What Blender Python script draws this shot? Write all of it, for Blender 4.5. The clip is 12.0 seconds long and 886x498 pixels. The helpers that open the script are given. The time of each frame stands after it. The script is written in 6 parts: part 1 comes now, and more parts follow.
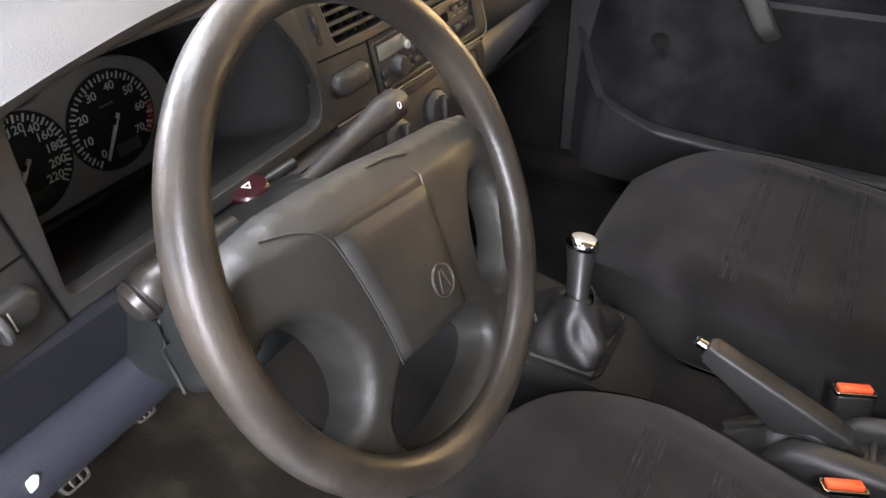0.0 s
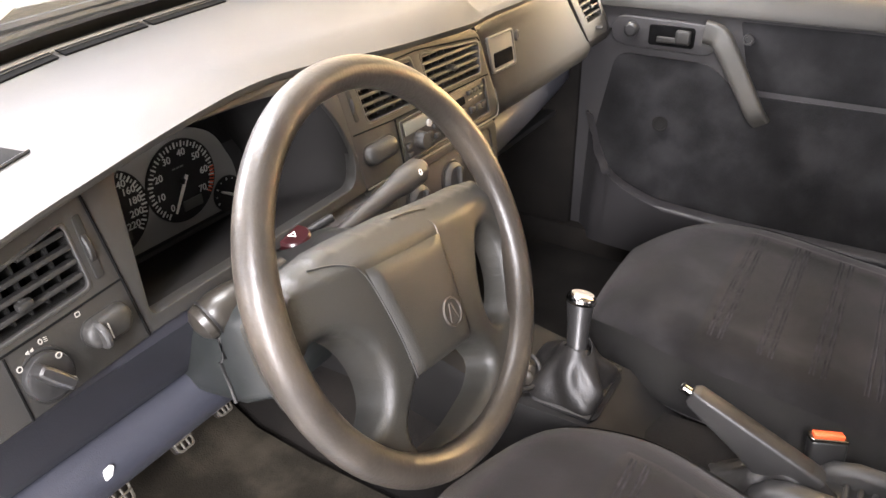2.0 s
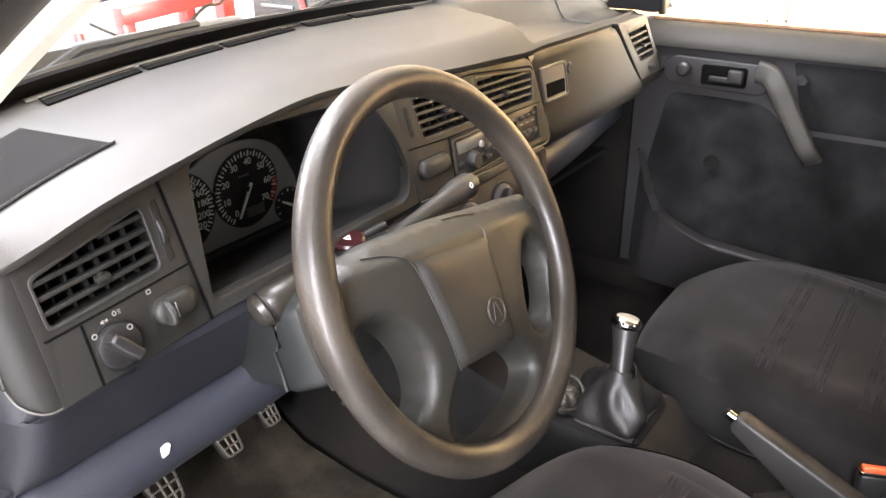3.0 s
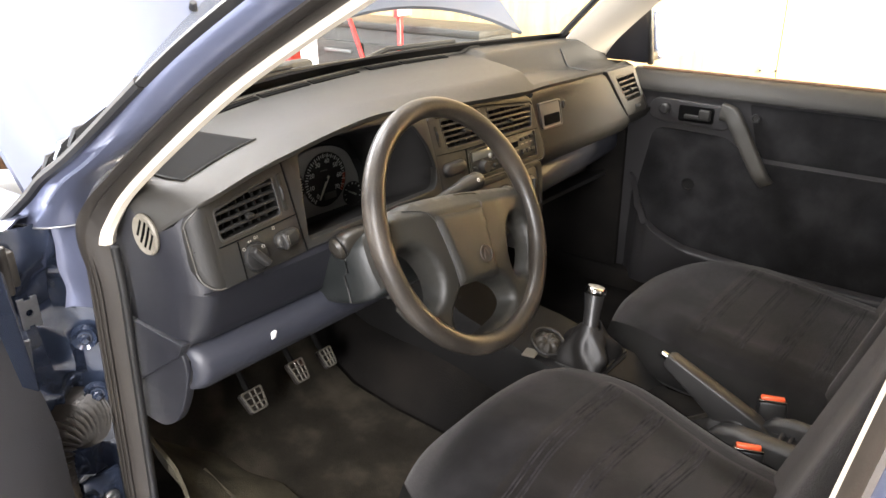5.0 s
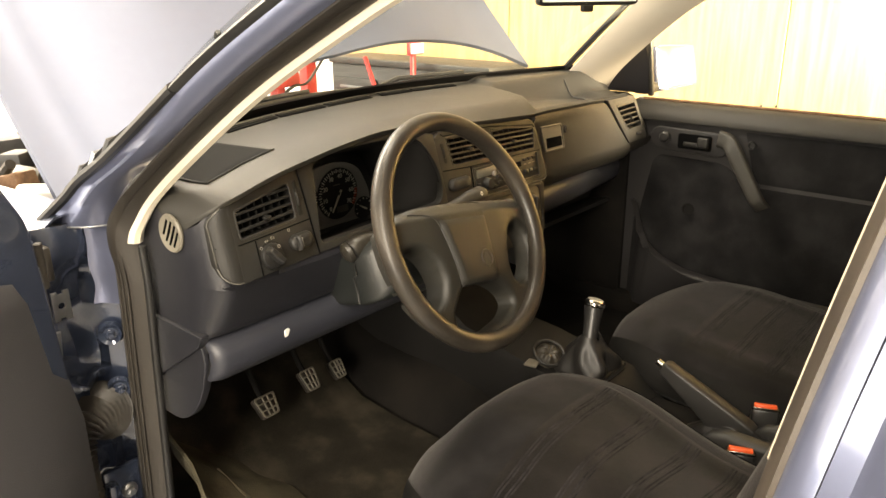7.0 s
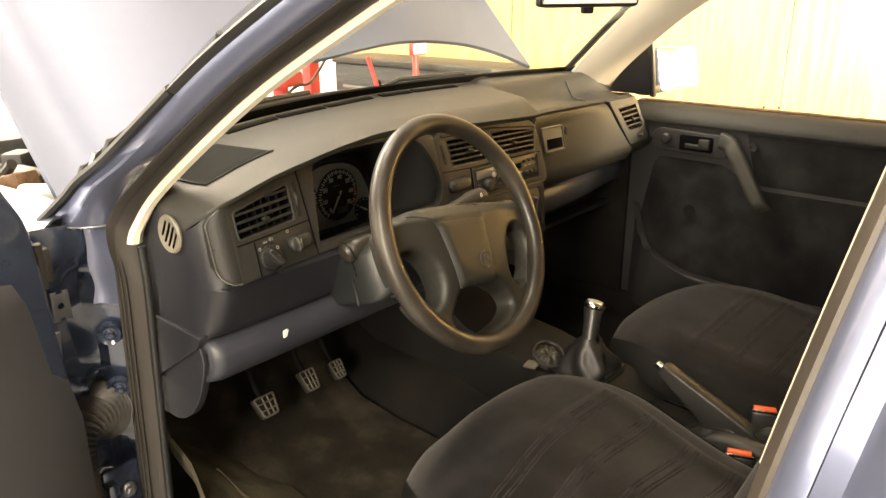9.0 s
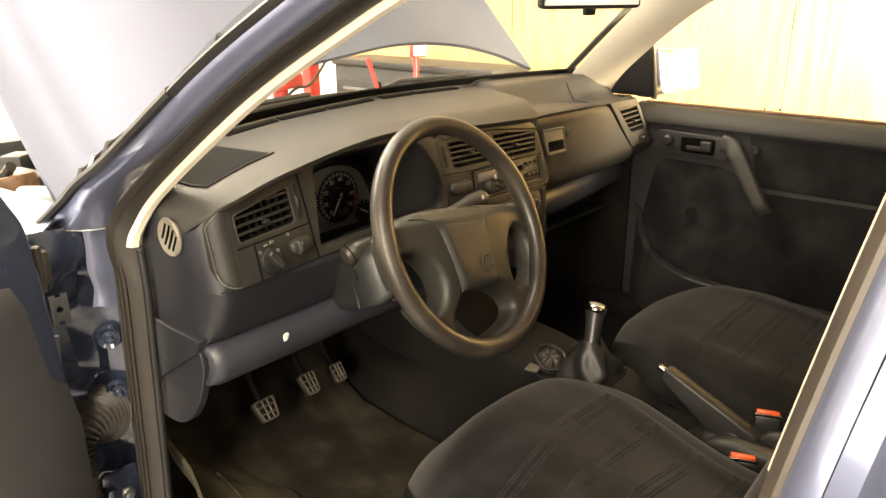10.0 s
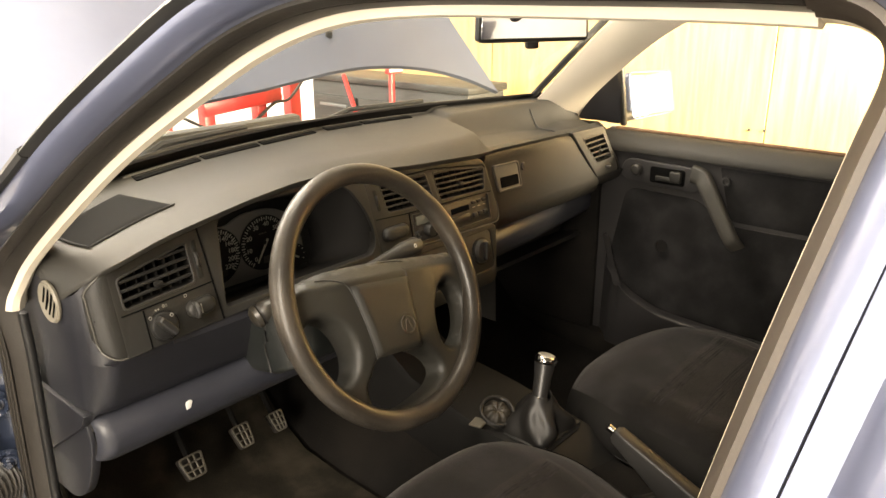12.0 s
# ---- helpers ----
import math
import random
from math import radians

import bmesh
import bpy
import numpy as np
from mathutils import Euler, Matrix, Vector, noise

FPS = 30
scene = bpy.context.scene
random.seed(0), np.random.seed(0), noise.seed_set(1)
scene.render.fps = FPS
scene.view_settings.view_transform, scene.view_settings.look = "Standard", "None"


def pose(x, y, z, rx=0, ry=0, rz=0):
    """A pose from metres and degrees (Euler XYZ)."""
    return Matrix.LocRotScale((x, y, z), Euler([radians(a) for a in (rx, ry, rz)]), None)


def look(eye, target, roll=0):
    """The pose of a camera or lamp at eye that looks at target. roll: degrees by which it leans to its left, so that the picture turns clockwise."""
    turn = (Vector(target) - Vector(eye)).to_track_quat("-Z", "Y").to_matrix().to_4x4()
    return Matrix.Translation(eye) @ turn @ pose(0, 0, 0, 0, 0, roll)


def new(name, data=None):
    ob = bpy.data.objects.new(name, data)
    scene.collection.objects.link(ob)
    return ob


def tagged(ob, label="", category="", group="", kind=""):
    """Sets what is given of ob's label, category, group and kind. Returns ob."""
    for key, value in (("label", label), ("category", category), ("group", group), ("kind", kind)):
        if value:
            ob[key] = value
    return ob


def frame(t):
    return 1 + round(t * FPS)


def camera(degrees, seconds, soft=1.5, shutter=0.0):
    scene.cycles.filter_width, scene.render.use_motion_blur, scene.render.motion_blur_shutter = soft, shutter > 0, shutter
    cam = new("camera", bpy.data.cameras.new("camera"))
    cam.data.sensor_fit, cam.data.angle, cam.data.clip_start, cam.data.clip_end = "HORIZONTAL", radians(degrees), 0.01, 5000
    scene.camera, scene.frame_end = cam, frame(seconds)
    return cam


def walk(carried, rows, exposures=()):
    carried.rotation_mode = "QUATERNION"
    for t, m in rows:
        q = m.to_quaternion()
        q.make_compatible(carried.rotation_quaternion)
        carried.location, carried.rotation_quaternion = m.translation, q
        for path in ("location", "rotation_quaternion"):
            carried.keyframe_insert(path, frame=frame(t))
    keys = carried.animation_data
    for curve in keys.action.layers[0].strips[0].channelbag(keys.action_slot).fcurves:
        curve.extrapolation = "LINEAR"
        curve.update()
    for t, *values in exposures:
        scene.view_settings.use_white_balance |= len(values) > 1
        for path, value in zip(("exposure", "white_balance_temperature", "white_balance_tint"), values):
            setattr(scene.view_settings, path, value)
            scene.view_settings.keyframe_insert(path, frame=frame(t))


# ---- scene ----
import collections

cam = camera(60.9, 12.0)
PATH = [
    (0, (-0.73, -0.225, 1.143), (0.682, 0.589, -0.016), -1.4),
    (0.5, (-0.766, -0.236, 1.159), (0.657, 0.576, 0.012), -1.2),
    (1, (-0.782, -0.259, 1.164), (0.66, 0.567, 0.051), -1.2),
    (1.5, (-0.81, -0.27, 1.175), (0.653, 0.588, 0.115), -1.1),
    (2, (-0.828, -0.292, 1.183), (0.653, 0.623, 0.199), -1.1),
    (2.5, (-0.849, -0.309, 1.184), (0.636, 0.676, 0.277), -1.0),
    (3, (-0.867, -0.32, 1.158), (0.593, 0.739, 0.294), -1.0),
    (3.5, (-0.933, -0.375, 1.151), (0.498, 0.733, 0.3), -0.8),
    (5.5, (-1.211, -0.631, 1.243), (0.223, 0.556, 0.512), -0.5),
    (6, (-1.233, -0.644, 1.219), (0.209, 0.557, 0.528), -0.4),
    (6.5, (-1.229, -0.647, 1.208), (0.212, 0.568, 0.539), -0.4),
    (7, (-1.219, -0.656, 1.2), (0.217, 0.569, 0.539), -0.4),
    (9, (-1.214, -0.662, 1.203), (0.216, 0.571, 0.541), -0.3),
    (9.5, (-1.222, -0.662, 1.217), (0.209, 0.568, 0.555), -0.3),
    (10, (-1.21, -0.655, 1.202), (0.221, 0.578, 0.545), -0.3),
    (10.5, (-1.17, -0.628, 1.208), (0.261, 0.603, 0.546), -0.2),
    (11, (-1.132, -0.608, 1.224), (0.297, 0.628, 0.568), -0.4),
    (11.5, (-1.094, -0.606, 1.227), (0.335, 0.63, 0.573), -0.3),
    (12, (-1.04, -0.671, 1.245), (0.384, 0.575, 0.595), -0.3),
]
LIGHTNESS = [(0, 0.98, 5850, 15), (0.5, 1.20, 6100, 17), (1.5, 1.50, 6200, 17), (2.0, 1.70, 6200, 16), (2.5, 1.48, 6150, 15), (3.7, 1.14, 6050, 14), (5.3, 0.60, 6450, 11), (6.0, 0.34, 7150, 9), (6.5, 0.32, 7850, 8), (9.0, 0.35, 8300, 8), (11.0, 0.38, 8300, 9), (12.0, 0.31, 7900, 9)]
walk(cam, [(t, look(eye, target, roll)) for t, eye, target, roll in PATH], LIGHTNESS)

# ---------------------------------------------------------------- light
world = bpy.data.worlds.new("workshop_air")
scene.world = world
world.use_nodes = True
wn = world.node_tree.nodes
wn["Background"].inputs[0].default_value = (0.75, 0.85, 1.0, 1)
wn["Background"].inputs[1].default_value = 0.15


def area_lamp(name, eye, target, sx, sy, watts, colour, spread=180):
    data = bpy.data.lights.new(name, "AREA")
    data.shape, data.size, data.size_y, data.energy, data.color = "RECTANGLE", sx, sy, watts, colour
    data.spread = math.radians(spread)
    ob = new(name, data)
    ob.matrix_world = look(eye, target)
    return ob


area_lamp("tube_light", (-3.0, -1.2, 2.45), (-0.6, -0.3, 0.8), 0.5, 3.6, 250, (1.0, 0.965, 0.945))
area_lamp("tube_light", (-0.3, 0.6, 3.1), (-0.3, 0.7, 0.9), 0.5, 3.4, 105, (1.0, 0.96, 0.935))
area_lamp("daylight_door", (-4.45, 2.3, 1.32), (0, 2.3, 1.2), 2.6, 2.7, 165, (0.90, 0.94, 1.0))
# unseen lamp added behind the car to brighten dash faces and dials
area_lamp("tube_light", (-0.2, -3.4, 2.7), (-0.2, -1.0, 1.0), 3.0, 0.5, 24, (1.0, 0.955, 0.92))
area_lamp("tube_light", (-0.5, 3.0, 3.1), (-0.5, 3.0, 0.9), 3.0, 0.5, 380, (1.0, 0.97, 0.95))
area_lamp("work_lamp", (1.40, -1.00, 1.21), (1.62, 0.45, 1.02), 0.42, 0.30, 92, (1.0, 0.90, 0.73), 98)

# ---------------------------------------------------------------- materials


def rgb(*c):
    return (*c, 1)


def material(name, colour, rough=0.5, metal=0.0, vary=0.15, grain=300.0, bump=0.0, spots=8.0, coat=0.0, spec=0.5, wear=None, wear_amount=0.0):
    """A surface with soft stains, fine grain and optional relief."""
    m = bpy.data.materials.new(name)
    m.use_nodes = True
    nt = m.node_tree
    n, l = nt.nodes, nt.links
    b = n["Principled BSDF"]
    tc = n.new("ShaderNodeTexCoord")
    big = n.new("ShaderNodeTexNoise")
    big.inputs["Scale"].default_value, big.inputs["Detail"].default_value = spots, 6
    fine = n.new("ShaderNodeTexNoise")
    fine.inputs["Scale"].default_value, fine.inputs["Detail"].default_value = grain, 3
    l.new(tc.outputs["Object"], big.inputs["Vector"])
    l.new(tc.outputs["Object"], fine.inputs["Vector"])
    add = n.new("ShaderNodeMath")
    add.operation = "MULTIPLY_ADD"
    add.inputs[1].default_value = 0.4
    l.new(fine.outputs["Fac"], add.inputs[0])
    l.new(big.outputs["Fac"], add.inputs[2])
    ramp = n.new("ShaderNodeMapRange")
    ramp.inputs["From Min"].default_value, ramp.inputs["From Max"].default_value = 0.4, 1.0
    ramp.inputs["To Min"].default_value, ramp.inputs["To Max"].default_value = 1 - vary, 1 + vary
    l.new(add.outputs[0], ramp.inputs["Value"])
    mul = n.new("ShaderNodeVectorMath")
    mul.operation = "SCALE"
    mul.inputs[0].default_value = colour
    l.new(ramp.outputs[0], mul.inputs["Scale"])
    out = mul.outputs[0]
    if wear:
        wr = n.new("ShaderNodeMapRange")
        wr.inputs["From Min"].default_value, wr.inputs["From Max"].default_value = 0.5, 0.72
        wr.inputs["To Min"].default_value, wr.inputs["To Max"].default_value = 0.0, wear_amount
        l.new(big.outputs["Fac"], wr.inputs["Value"])
        mix = n.new("ShaderNodeMix")
        mix.data_type = "RGBA"
        mix.inputs["B"].default_value = rgb(*wear)
        l.new(wr.outputs[0], mix.inputs["Factor"])
        l.new(out, mix.inputs["A"])
        out = mix.outputs["Result"]
    l.new(out, b.inputs["Base Color"])
    rr = n.new("ShaderNodeMapRange")
    rr.inputs["To Min"].default_value, rr.inputs["To Max"].default_value = max(rough - 0.1, 0.02), min(rough + 0.1, 1)
    l.new(big.outputs["Fac"], rr.inputs["Value"])
    l.new(rr.outputs[0], b.inputs["Roughness"])
    b.inputs["Metallic"].default_value = metal
    b.inputs["Specular IOR Level"].default_value = spec
    b.inputs["Coat Weight"].default_value = coat
    b.inputs["Coat Roughness"].default_value = 0.08
    if bump:
        bp = n.new("ShaderNodeBump")
        bp.inputs["Strength"].default_value, bp.inputs["Distance"].default_value = bump, 0.001
        l.new(fine.outputs["Fac"], bp.inputs["Height"])
        l.new(bp.outputs[0], b.inputs["Normal"])
    return m


def fabric(name, colour, sheen):
    m = material(name, colour, 0.95, vary=0.7, grain=700, bump=0.7, spots=13, spec=0.1, wear=tuple(c * 2.2 for c in colour), wear_amount=0.45)
    b = m.node_tree.nodes["Principled BSDF"]
    b.inputs["Sheen Weight"].default_value = sheen
    b.inputs["Sheen Roughness"].default_value = 0.45
    b.inputs["Sheen Tint"].default_value = rgb(0.80, 0.77, 0.76)
    return m


def glass(name, tint, rough=0.0, haze=0.0):
    """Clear tinted glass; the last value sets a grey film imitating dust and washed-out reflections."""
    m = bpy.data.materials.new(name)
    m.use_nodes = True
    nt = m.node_tree
    n, l = nt.nodes, nt.links
    n.remove(n["Principled BSDF"])
    tr = n.new("ShaderNodeBsdfTransparent")
    tr.inputs[0].default_value = rgb(*tint)
    gl = n.new("ShaderNodeBsdfGlossy")
    gl.inputs["Roughness"].default_value = rough
    fr = n.new("ShaderNodeFresnel")
    fr.inputs[0].default_value = 1.45
    mx = n.new("ShaderNodeMixShader")
    l.new(fr.outputs[0], mx.inputs[0])
    l.new(tr.outputs[0], mx.inputs[1])
    l.new(gl.outputs[0], mx.inputs[2])
    out = mx.outputs[0]
    if haze:
        # diffuse grey mixed in for the pale veil over the view
        df = n.new("ShaderNodeBsdfDiffuse")
        df.inputs[0].default_value = rgb(0.62, 0.64, 0.60)
        tc = n.new("ShaderNodeTexCoord")
        nz = n.new("ShaderNodeTexNoise")
        nz.inputs["Scale"].default_value, nz.inputs["Detail"].default_value = 7, 8
        l.new(tc.outputs["Object"], nz.inputs["Vector"])
        mr = n.new("ShaderNodeMapRange")
        mr.inputs["From Min"].default_value, mr.inputs["From Max"].default_value = 0.3, 0.75
        mr.inputs["To Min"].default_value, mr.inputs["To Max"].default_value = haze * 0.6, haze * 1.5
        l.new(nz.outputs["Fac"], mr.inputs["Value"])
        mz = n.new("ShaderNodeMixShader")
        l.new(mr.outputs[0], mz.inputs[0])
        l.new(out, mz.inputs[1])
        l.new(df.outputs[0], mz.inputs[2])
        out = mz.outputs[0]
    l.new(out, n["Material Output"].inputs[0])
    return m


PAD = material("dash_top_vinyl", (0.027, 0.0255, 0.022), 0.57, spec=0.36, vary=0.12, grain=900, bump=0.35, spots=5, wear=(0.058, 0.052, 0.043), wear_amount=0.4)
# same vinyl as the top pad, coloured darker and bluer for shaded dash faces
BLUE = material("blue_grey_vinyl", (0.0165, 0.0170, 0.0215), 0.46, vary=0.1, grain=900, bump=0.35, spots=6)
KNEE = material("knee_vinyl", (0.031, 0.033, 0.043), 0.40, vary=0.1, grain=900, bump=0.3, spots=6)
FASCIA = material("fascia_plastic", (0.0160, 0.0154, 0.0140), 0.5, spec=0.34, vary=0.1, grain=1200, bump=0.2, spots=9)
SLAT = material("slat_plastic", (0.0115, 0.0112, 0.0105), 0.5, vary=0.1, grain=1200, bump=0.1, spec=0.3)
DARK = material("dark_plastic", (0.018, 0.0173, 0.0165), 0.5, vary=0.2, grain=800, bump=0.2)
VENTS = material("vent_plastic", (0.009, 0.0087, 0.008), 0.65, vary=0.15, spec=0.25)
BLACK = material("black_plastic", (0.013, 0.0128, 0.0125), 0.4, vary=0.2)
GLOSSY = material("glossy_black", (0.016, 0.0155, 0.015), 0.38, vary=0.2)
RIM = material("worn_wheel_leatherette", (0.024, 0.0205, 0.0165), 0.36, vary=0.35, grain=260, bump=0.30, spec=0.4, spots=14, wear=(0.052, 0.042, 0.031), wear_amount=0.6)
HUB = material("wheel_pad_plastic", (0.0172, 0.0166, 0.0140), 0.48, vary=0.12, grain=900, bump=0.25, spots=12, spec=0.36, wear=(0.026, 0.0225, 0.017), wear_amount=0.6)
CLOTH = fabric("dark_velour", (0.0094, 0.0081, 0.0075), 0.12)
CLOTH2 = fabric("velour_side", (0.0092, 0.0086, 0.0090), 0.12)
STITCH = material("stripe_weave", (0.0190, 0.0172, 0.0185), 0.95, vary=0.9, spots=40, spec=0.1)
MATT = material("matt_black", (0.0115, 0.011, 0.0105), 0.95, spec=0.1)
SURROUND = material("gauge_surround", (0.30, 0.295, 0.28), 0.5, vary=0.08)
CARPET = material("carpet", (0.0215, 0.0185, 0.0140), 0.98, vary=0.6, grain=400, bump=1.0, spots=9, spec=0.1, wear=(0.070, 0.059, 0.043), wear_amount=0.6)
DUSTED = material("dusty_loose_carpet", (0.056, 0.050, 0.035), 0.98, vary=0.5, grain=400, bump=1.0, spots=12, spec=0.1, wear=(0.10, 0.088, 0.062), wear_amount=0.6)
# the carpet again, blackened for the shade that fills the passenger footwell
CARPET2 = material("carpet_in_shade", (0.0085, 0.0078, 0.0072), 0.98, vary=0.5, grain=400, bump=1.0, spots=7, spec=0.06, wear=(0.016, 0.0135, 0.011), wear_amount=0.5)
DOORV = material("door_vinyl", (0.021, 0.020, 0.0205), 0.45, vary=0.15, grain=900, bump=0.3, spec=0.4)
DOORC = fabric("door_cloth", (0.0112, 0.0109, 0.0114), 0.10)
CREAM = material("cream_trim", (0.62, 0.56, 0.46), 0.55, vary=0.06, grain=500, bump=0.15)
RUBBER = material("seal_rubber", (0.0240, 0.0205, 0.0170), 0.45, vary=0.15, bump=0.15)
PAINT = material("blue_metallic_paint", (0.130, 0.145, 0.215), 0.33, metal=0.6, vary=0.03, grain=60, coat=0.6, spots=4)
# the body paint once more, darkened to imitate shade on post and door frame
JAMB = material("blue_paint_shaded", (0.034, 0.045, 0.075), 0.14, metal=0.35, vary=0.25, grain=900, coat=1.0, spots=14)
DARKCHROME = material("dark_chrome", (0.24, 0.22, 0.20), 0.22, metal=1.0, vary=0.1)
STALK = material("stalk_plastic", (0.022, 0.0195, 0.0155), 0.36, vary=0.15)
PRINT = material("worn_print", (0.22, 0.21, 0.19), 0.6, vary=0.1)
DUSTY = material("dusty_scuttle", (0.10, 0.10, 0.09), 0.6, vary=0.4, spots=20)
BEIGE = material("beige_post_trim", (0.60, 0.52, 0.39), 0.55, vary=0.1, bump=0.15)
# seal rubber again, lightened for the strong light on the rear post
LITSEAL = material("lit_seal_rubber", (0.046, 0.036, 0.027), 0.5, vary=0.2, bump=0.2)
BELLOWS = material("bellows_rubber", (0.019, 0.0155, 0.0120), 0.45, vary=0.2)
TREAD = material("worn_pedal_tread", (0.115, 0.105, 0.085), 0.55, vary=0.4, spots=60)
DOORD = material("driver_door_lining", (0.034, 0.0335, 0.036), 0.6, vary=0.15, grain=700, bump=0.4, spots=5)
# body paint again, rougher and less metallic so the bonnet looks evenly lit
BONNET = material("bonnet_paint_lit", (0.112, 0.128, 0.178), 0.48, metal=0.35, vary=0.05, spots=3, grain=40)
# pale colour standing in for light along edges and rims
EDGE = material("pale_edge_line", (0.075, 0.070, 0.060), 0.4, vary=0.1)
FOLD = material("bunched_gaiter", (0.036, 0.031, 0.024), 0.5, vary=0.3, spots=30)
# near-black for the shade inside slots, vents and recesses; joints share it
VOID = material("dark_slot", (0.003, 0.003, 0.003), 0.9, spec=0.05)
TEAL = material("teal_grey_plastic", (0.0085, 0.0100, 0.0096), 0.45, vary=0.2)
LIDDED = material("felted_lid", (0.0125, 0.0125, 0.0122), 0.95, spec=0.06, vary=0.15, grain=1200, bump=0.3)
TUNNEL = material("console_plastic", (0.0072, 0.0068, 0.0064), 0.6, spec=0.25, vary=0.2, grain=900, bump=0.2)
PALE = material("worn_pale_plastic", (0.16, 0.145, 0.115), 0.5, vary=0.2)
CHROME = material("chrome", (0.75, 0.74, 0.72), 0.12, metal=1.0, vary=0.05)
ZINC = material("zinc_steel", (0.20, 0.205, 0.21), 0.35, metal=0.8, vary=0.2)
RUST = material("rusty_metal", (0.16, 0.09, 0.05), 0.8, vary=0.5, spots=60)
RED = material("buckle_red", (0.75, 0.10, 0.03), 0.3, vary=0.05)
MAROON = material("maroon_switch", (0.022, 0.004, 0.005), 0.3, vary=0.1)
WHITE = material("white_print", (0.75, 0.75, 0.72), 0.6, vary=0.05)
NEEDLE = material("needle_white", (0.80, 0.78, 0.70), 0.5, vary=0.05)
DIAL = material("dial_black", (0.021, 0.0215, 0.020), 0.6, vary=0.2)
LCD = material("lcd_grey", (0.09, 0.09, 0.075), 0.3, vary=0.1)
SILVER = material("silver_plate", (0.30, 0.285, 0.25), 0.45, metal=0.1, vary=0.1)
LEATHER = material("boot_leatherette", (0.0105, 0.0096, 0.0088), 0.48, vary=0.25, grain=300, bump=0.4, spots=30)
GLASS = glass("car_glass", (0.90, 0.93, 0.91), haze=0.10)
SIDEGLASS = glass("side_glass", (0.88, 0.91, 0.89), haze=0.03)
CLEAR = glass("cluster_lens", (0.9, 0.9, 0.9))
MIRROR = material("mirror_silver", (0.9, 0.9, 0.9), 0.02, metal=1.0, vary=0.01)
WALLP = material("white_wall", (0.78, 0.77, 0.75), 0.8, vary=0.06, spots=2)
CONCRETE = material("concrete_floor", (0.34, 0.33, 0.31), 0.45, vary=0.3, spots=3, grain=90)
REDP = material("red_lift_paint", (0.55, 0.03, 0.03), 0.35, vary=0.15)
ENGINE = material("engine_dark", (0.03, 0.03, 0.03), 0.6, vary=0.4, spots=25)


def wood_material():
    m = bpy.data.materials.new("wood_panelling")
    m.use_nodes = True
    nt = m.node_tree
    n, l = nt.nodes, nt.links
    b = n["Principled BSDF"]
    tc = n.new("ShaderNodeTexCoord")
    mp = n.new("ShaderNodeMapping")
    mp.inputs["Scale"].default_value = (1, 9, 0.7)
    l.new(tc.outputs["Object"], mp.inputs["Vector"])
    nz = n.new("ShaderNodeTexNoise")
    nz.inputs["Scale"].default_value, nz.inputs["Detail"].default_value = 4, 8
    l.new(mp.outputs[0], nz.inputs["Vector"])
    cr = n.new("ShaderNodeValToRGB")
    cr.color_ramp.elements[0].position, cr.color_ramp.elements[1].position = 0.3, 0.7
    cr.color_ramp.elements[0].color = rgb(0.46, 0.30, 0.12)
    cr.color_ramp.elements[1].color = rgb(0.62, 0.44, 0.21)
    l.new(nz.outputs["Fac"], cr.inputs[0])
    l.new(cr.outputs[0], b.inputs["Base Color"])
    b.inputs["Roughness"].default_value = 0.45
    return m


WOOD = wood_material()

# ---------------------------------------------------------------- mesh helpers


def from_data(verts, faces):
    bm = bmesh.new()
    vs = [bm.verts.new(v) for v in verts]
    for f in faces:
        try:
            bm.faces.new([vs[i] for i in f])
        except ValueError:
            pass
    return bm


def grid(rows, close=False, caps=False):
    """A sheet through rows of points; close joins each row's ends."""
    w = len(rows[0])
    verts = [p for r in rows for p in r]
    faces = []
    for i in range(len(rows) - 1):
        for j in range(w if close else w - 1):
            k = (j + 1) % w
            faces.append((i * w + j, i * w + k, (i + 1) * w + k, (i + 1) * w + j))
    if caps:
        faces.append(tuple(range(w))[::-1])
        faces.append(tuple((len(rows) - 1) * w + j for j in range(w)))
    bm = from_data(verts, faces)
    bmesh.ops.remove_doubles(bm, verts=bm.verts, dist=1e-5)
    bmesh.ops.recalc_face_normals(bm, faces=bm.faces)
    return bm


def solid(bm, thick):
    bmesh.ops.solidify(bm, geom=bm.faces[:], thickness=thick)
    bmesh.ops.recalc_face_normals(bm, faces=bm.faces)
    return bm


def join(*bms):
    out = bmesh.new()
    for b in bms:
        me = bpy.data.meshes.new("tmp")
        b.to_mesh(me)
        b.free()
        out.from_mesh(me)
        bpy.data.meshes.remove(me)
    return out


def moved(bm, m):
    bm.transform(m)
    return bm


def rbox(c, s, r=0.003, seg=2, rot=(0, 0, 0)):
    bm = bmesh.new()
    bmesh.ops.create_cube(bm, size=1)
    bm.transform(Matrix.Diagonal((*s, 1)))
    if r:
        bmesh.ops.bevel(bm, geom=bm.edges[:], offset=min(r, min(s) * 0.49), segments=seg, profile=0.5, affect="EDGES")
    bm.transform(pose(*c, *rot))
    return bm


def lathe(profile, seg=24, m=Matrix()):
    """Round body about z from (radius, z) pairs."""
    rows = [[(r * math.cos(a), r * math.sin(a), z) for a in [2 * math.pi * k / seg for k in range(seg)]] for r, z in profile]
    return moved(grid(rows, close=True, caps=True), m)


def along(p0, p1):
    """The pose at p0 whose z looks to p1."""
    d = Vector(p1) - Vector(p0)
    return Matrix.Translation(p0) @ d.to_track_quat("Z", "Y").to_matrix().to_4x4()


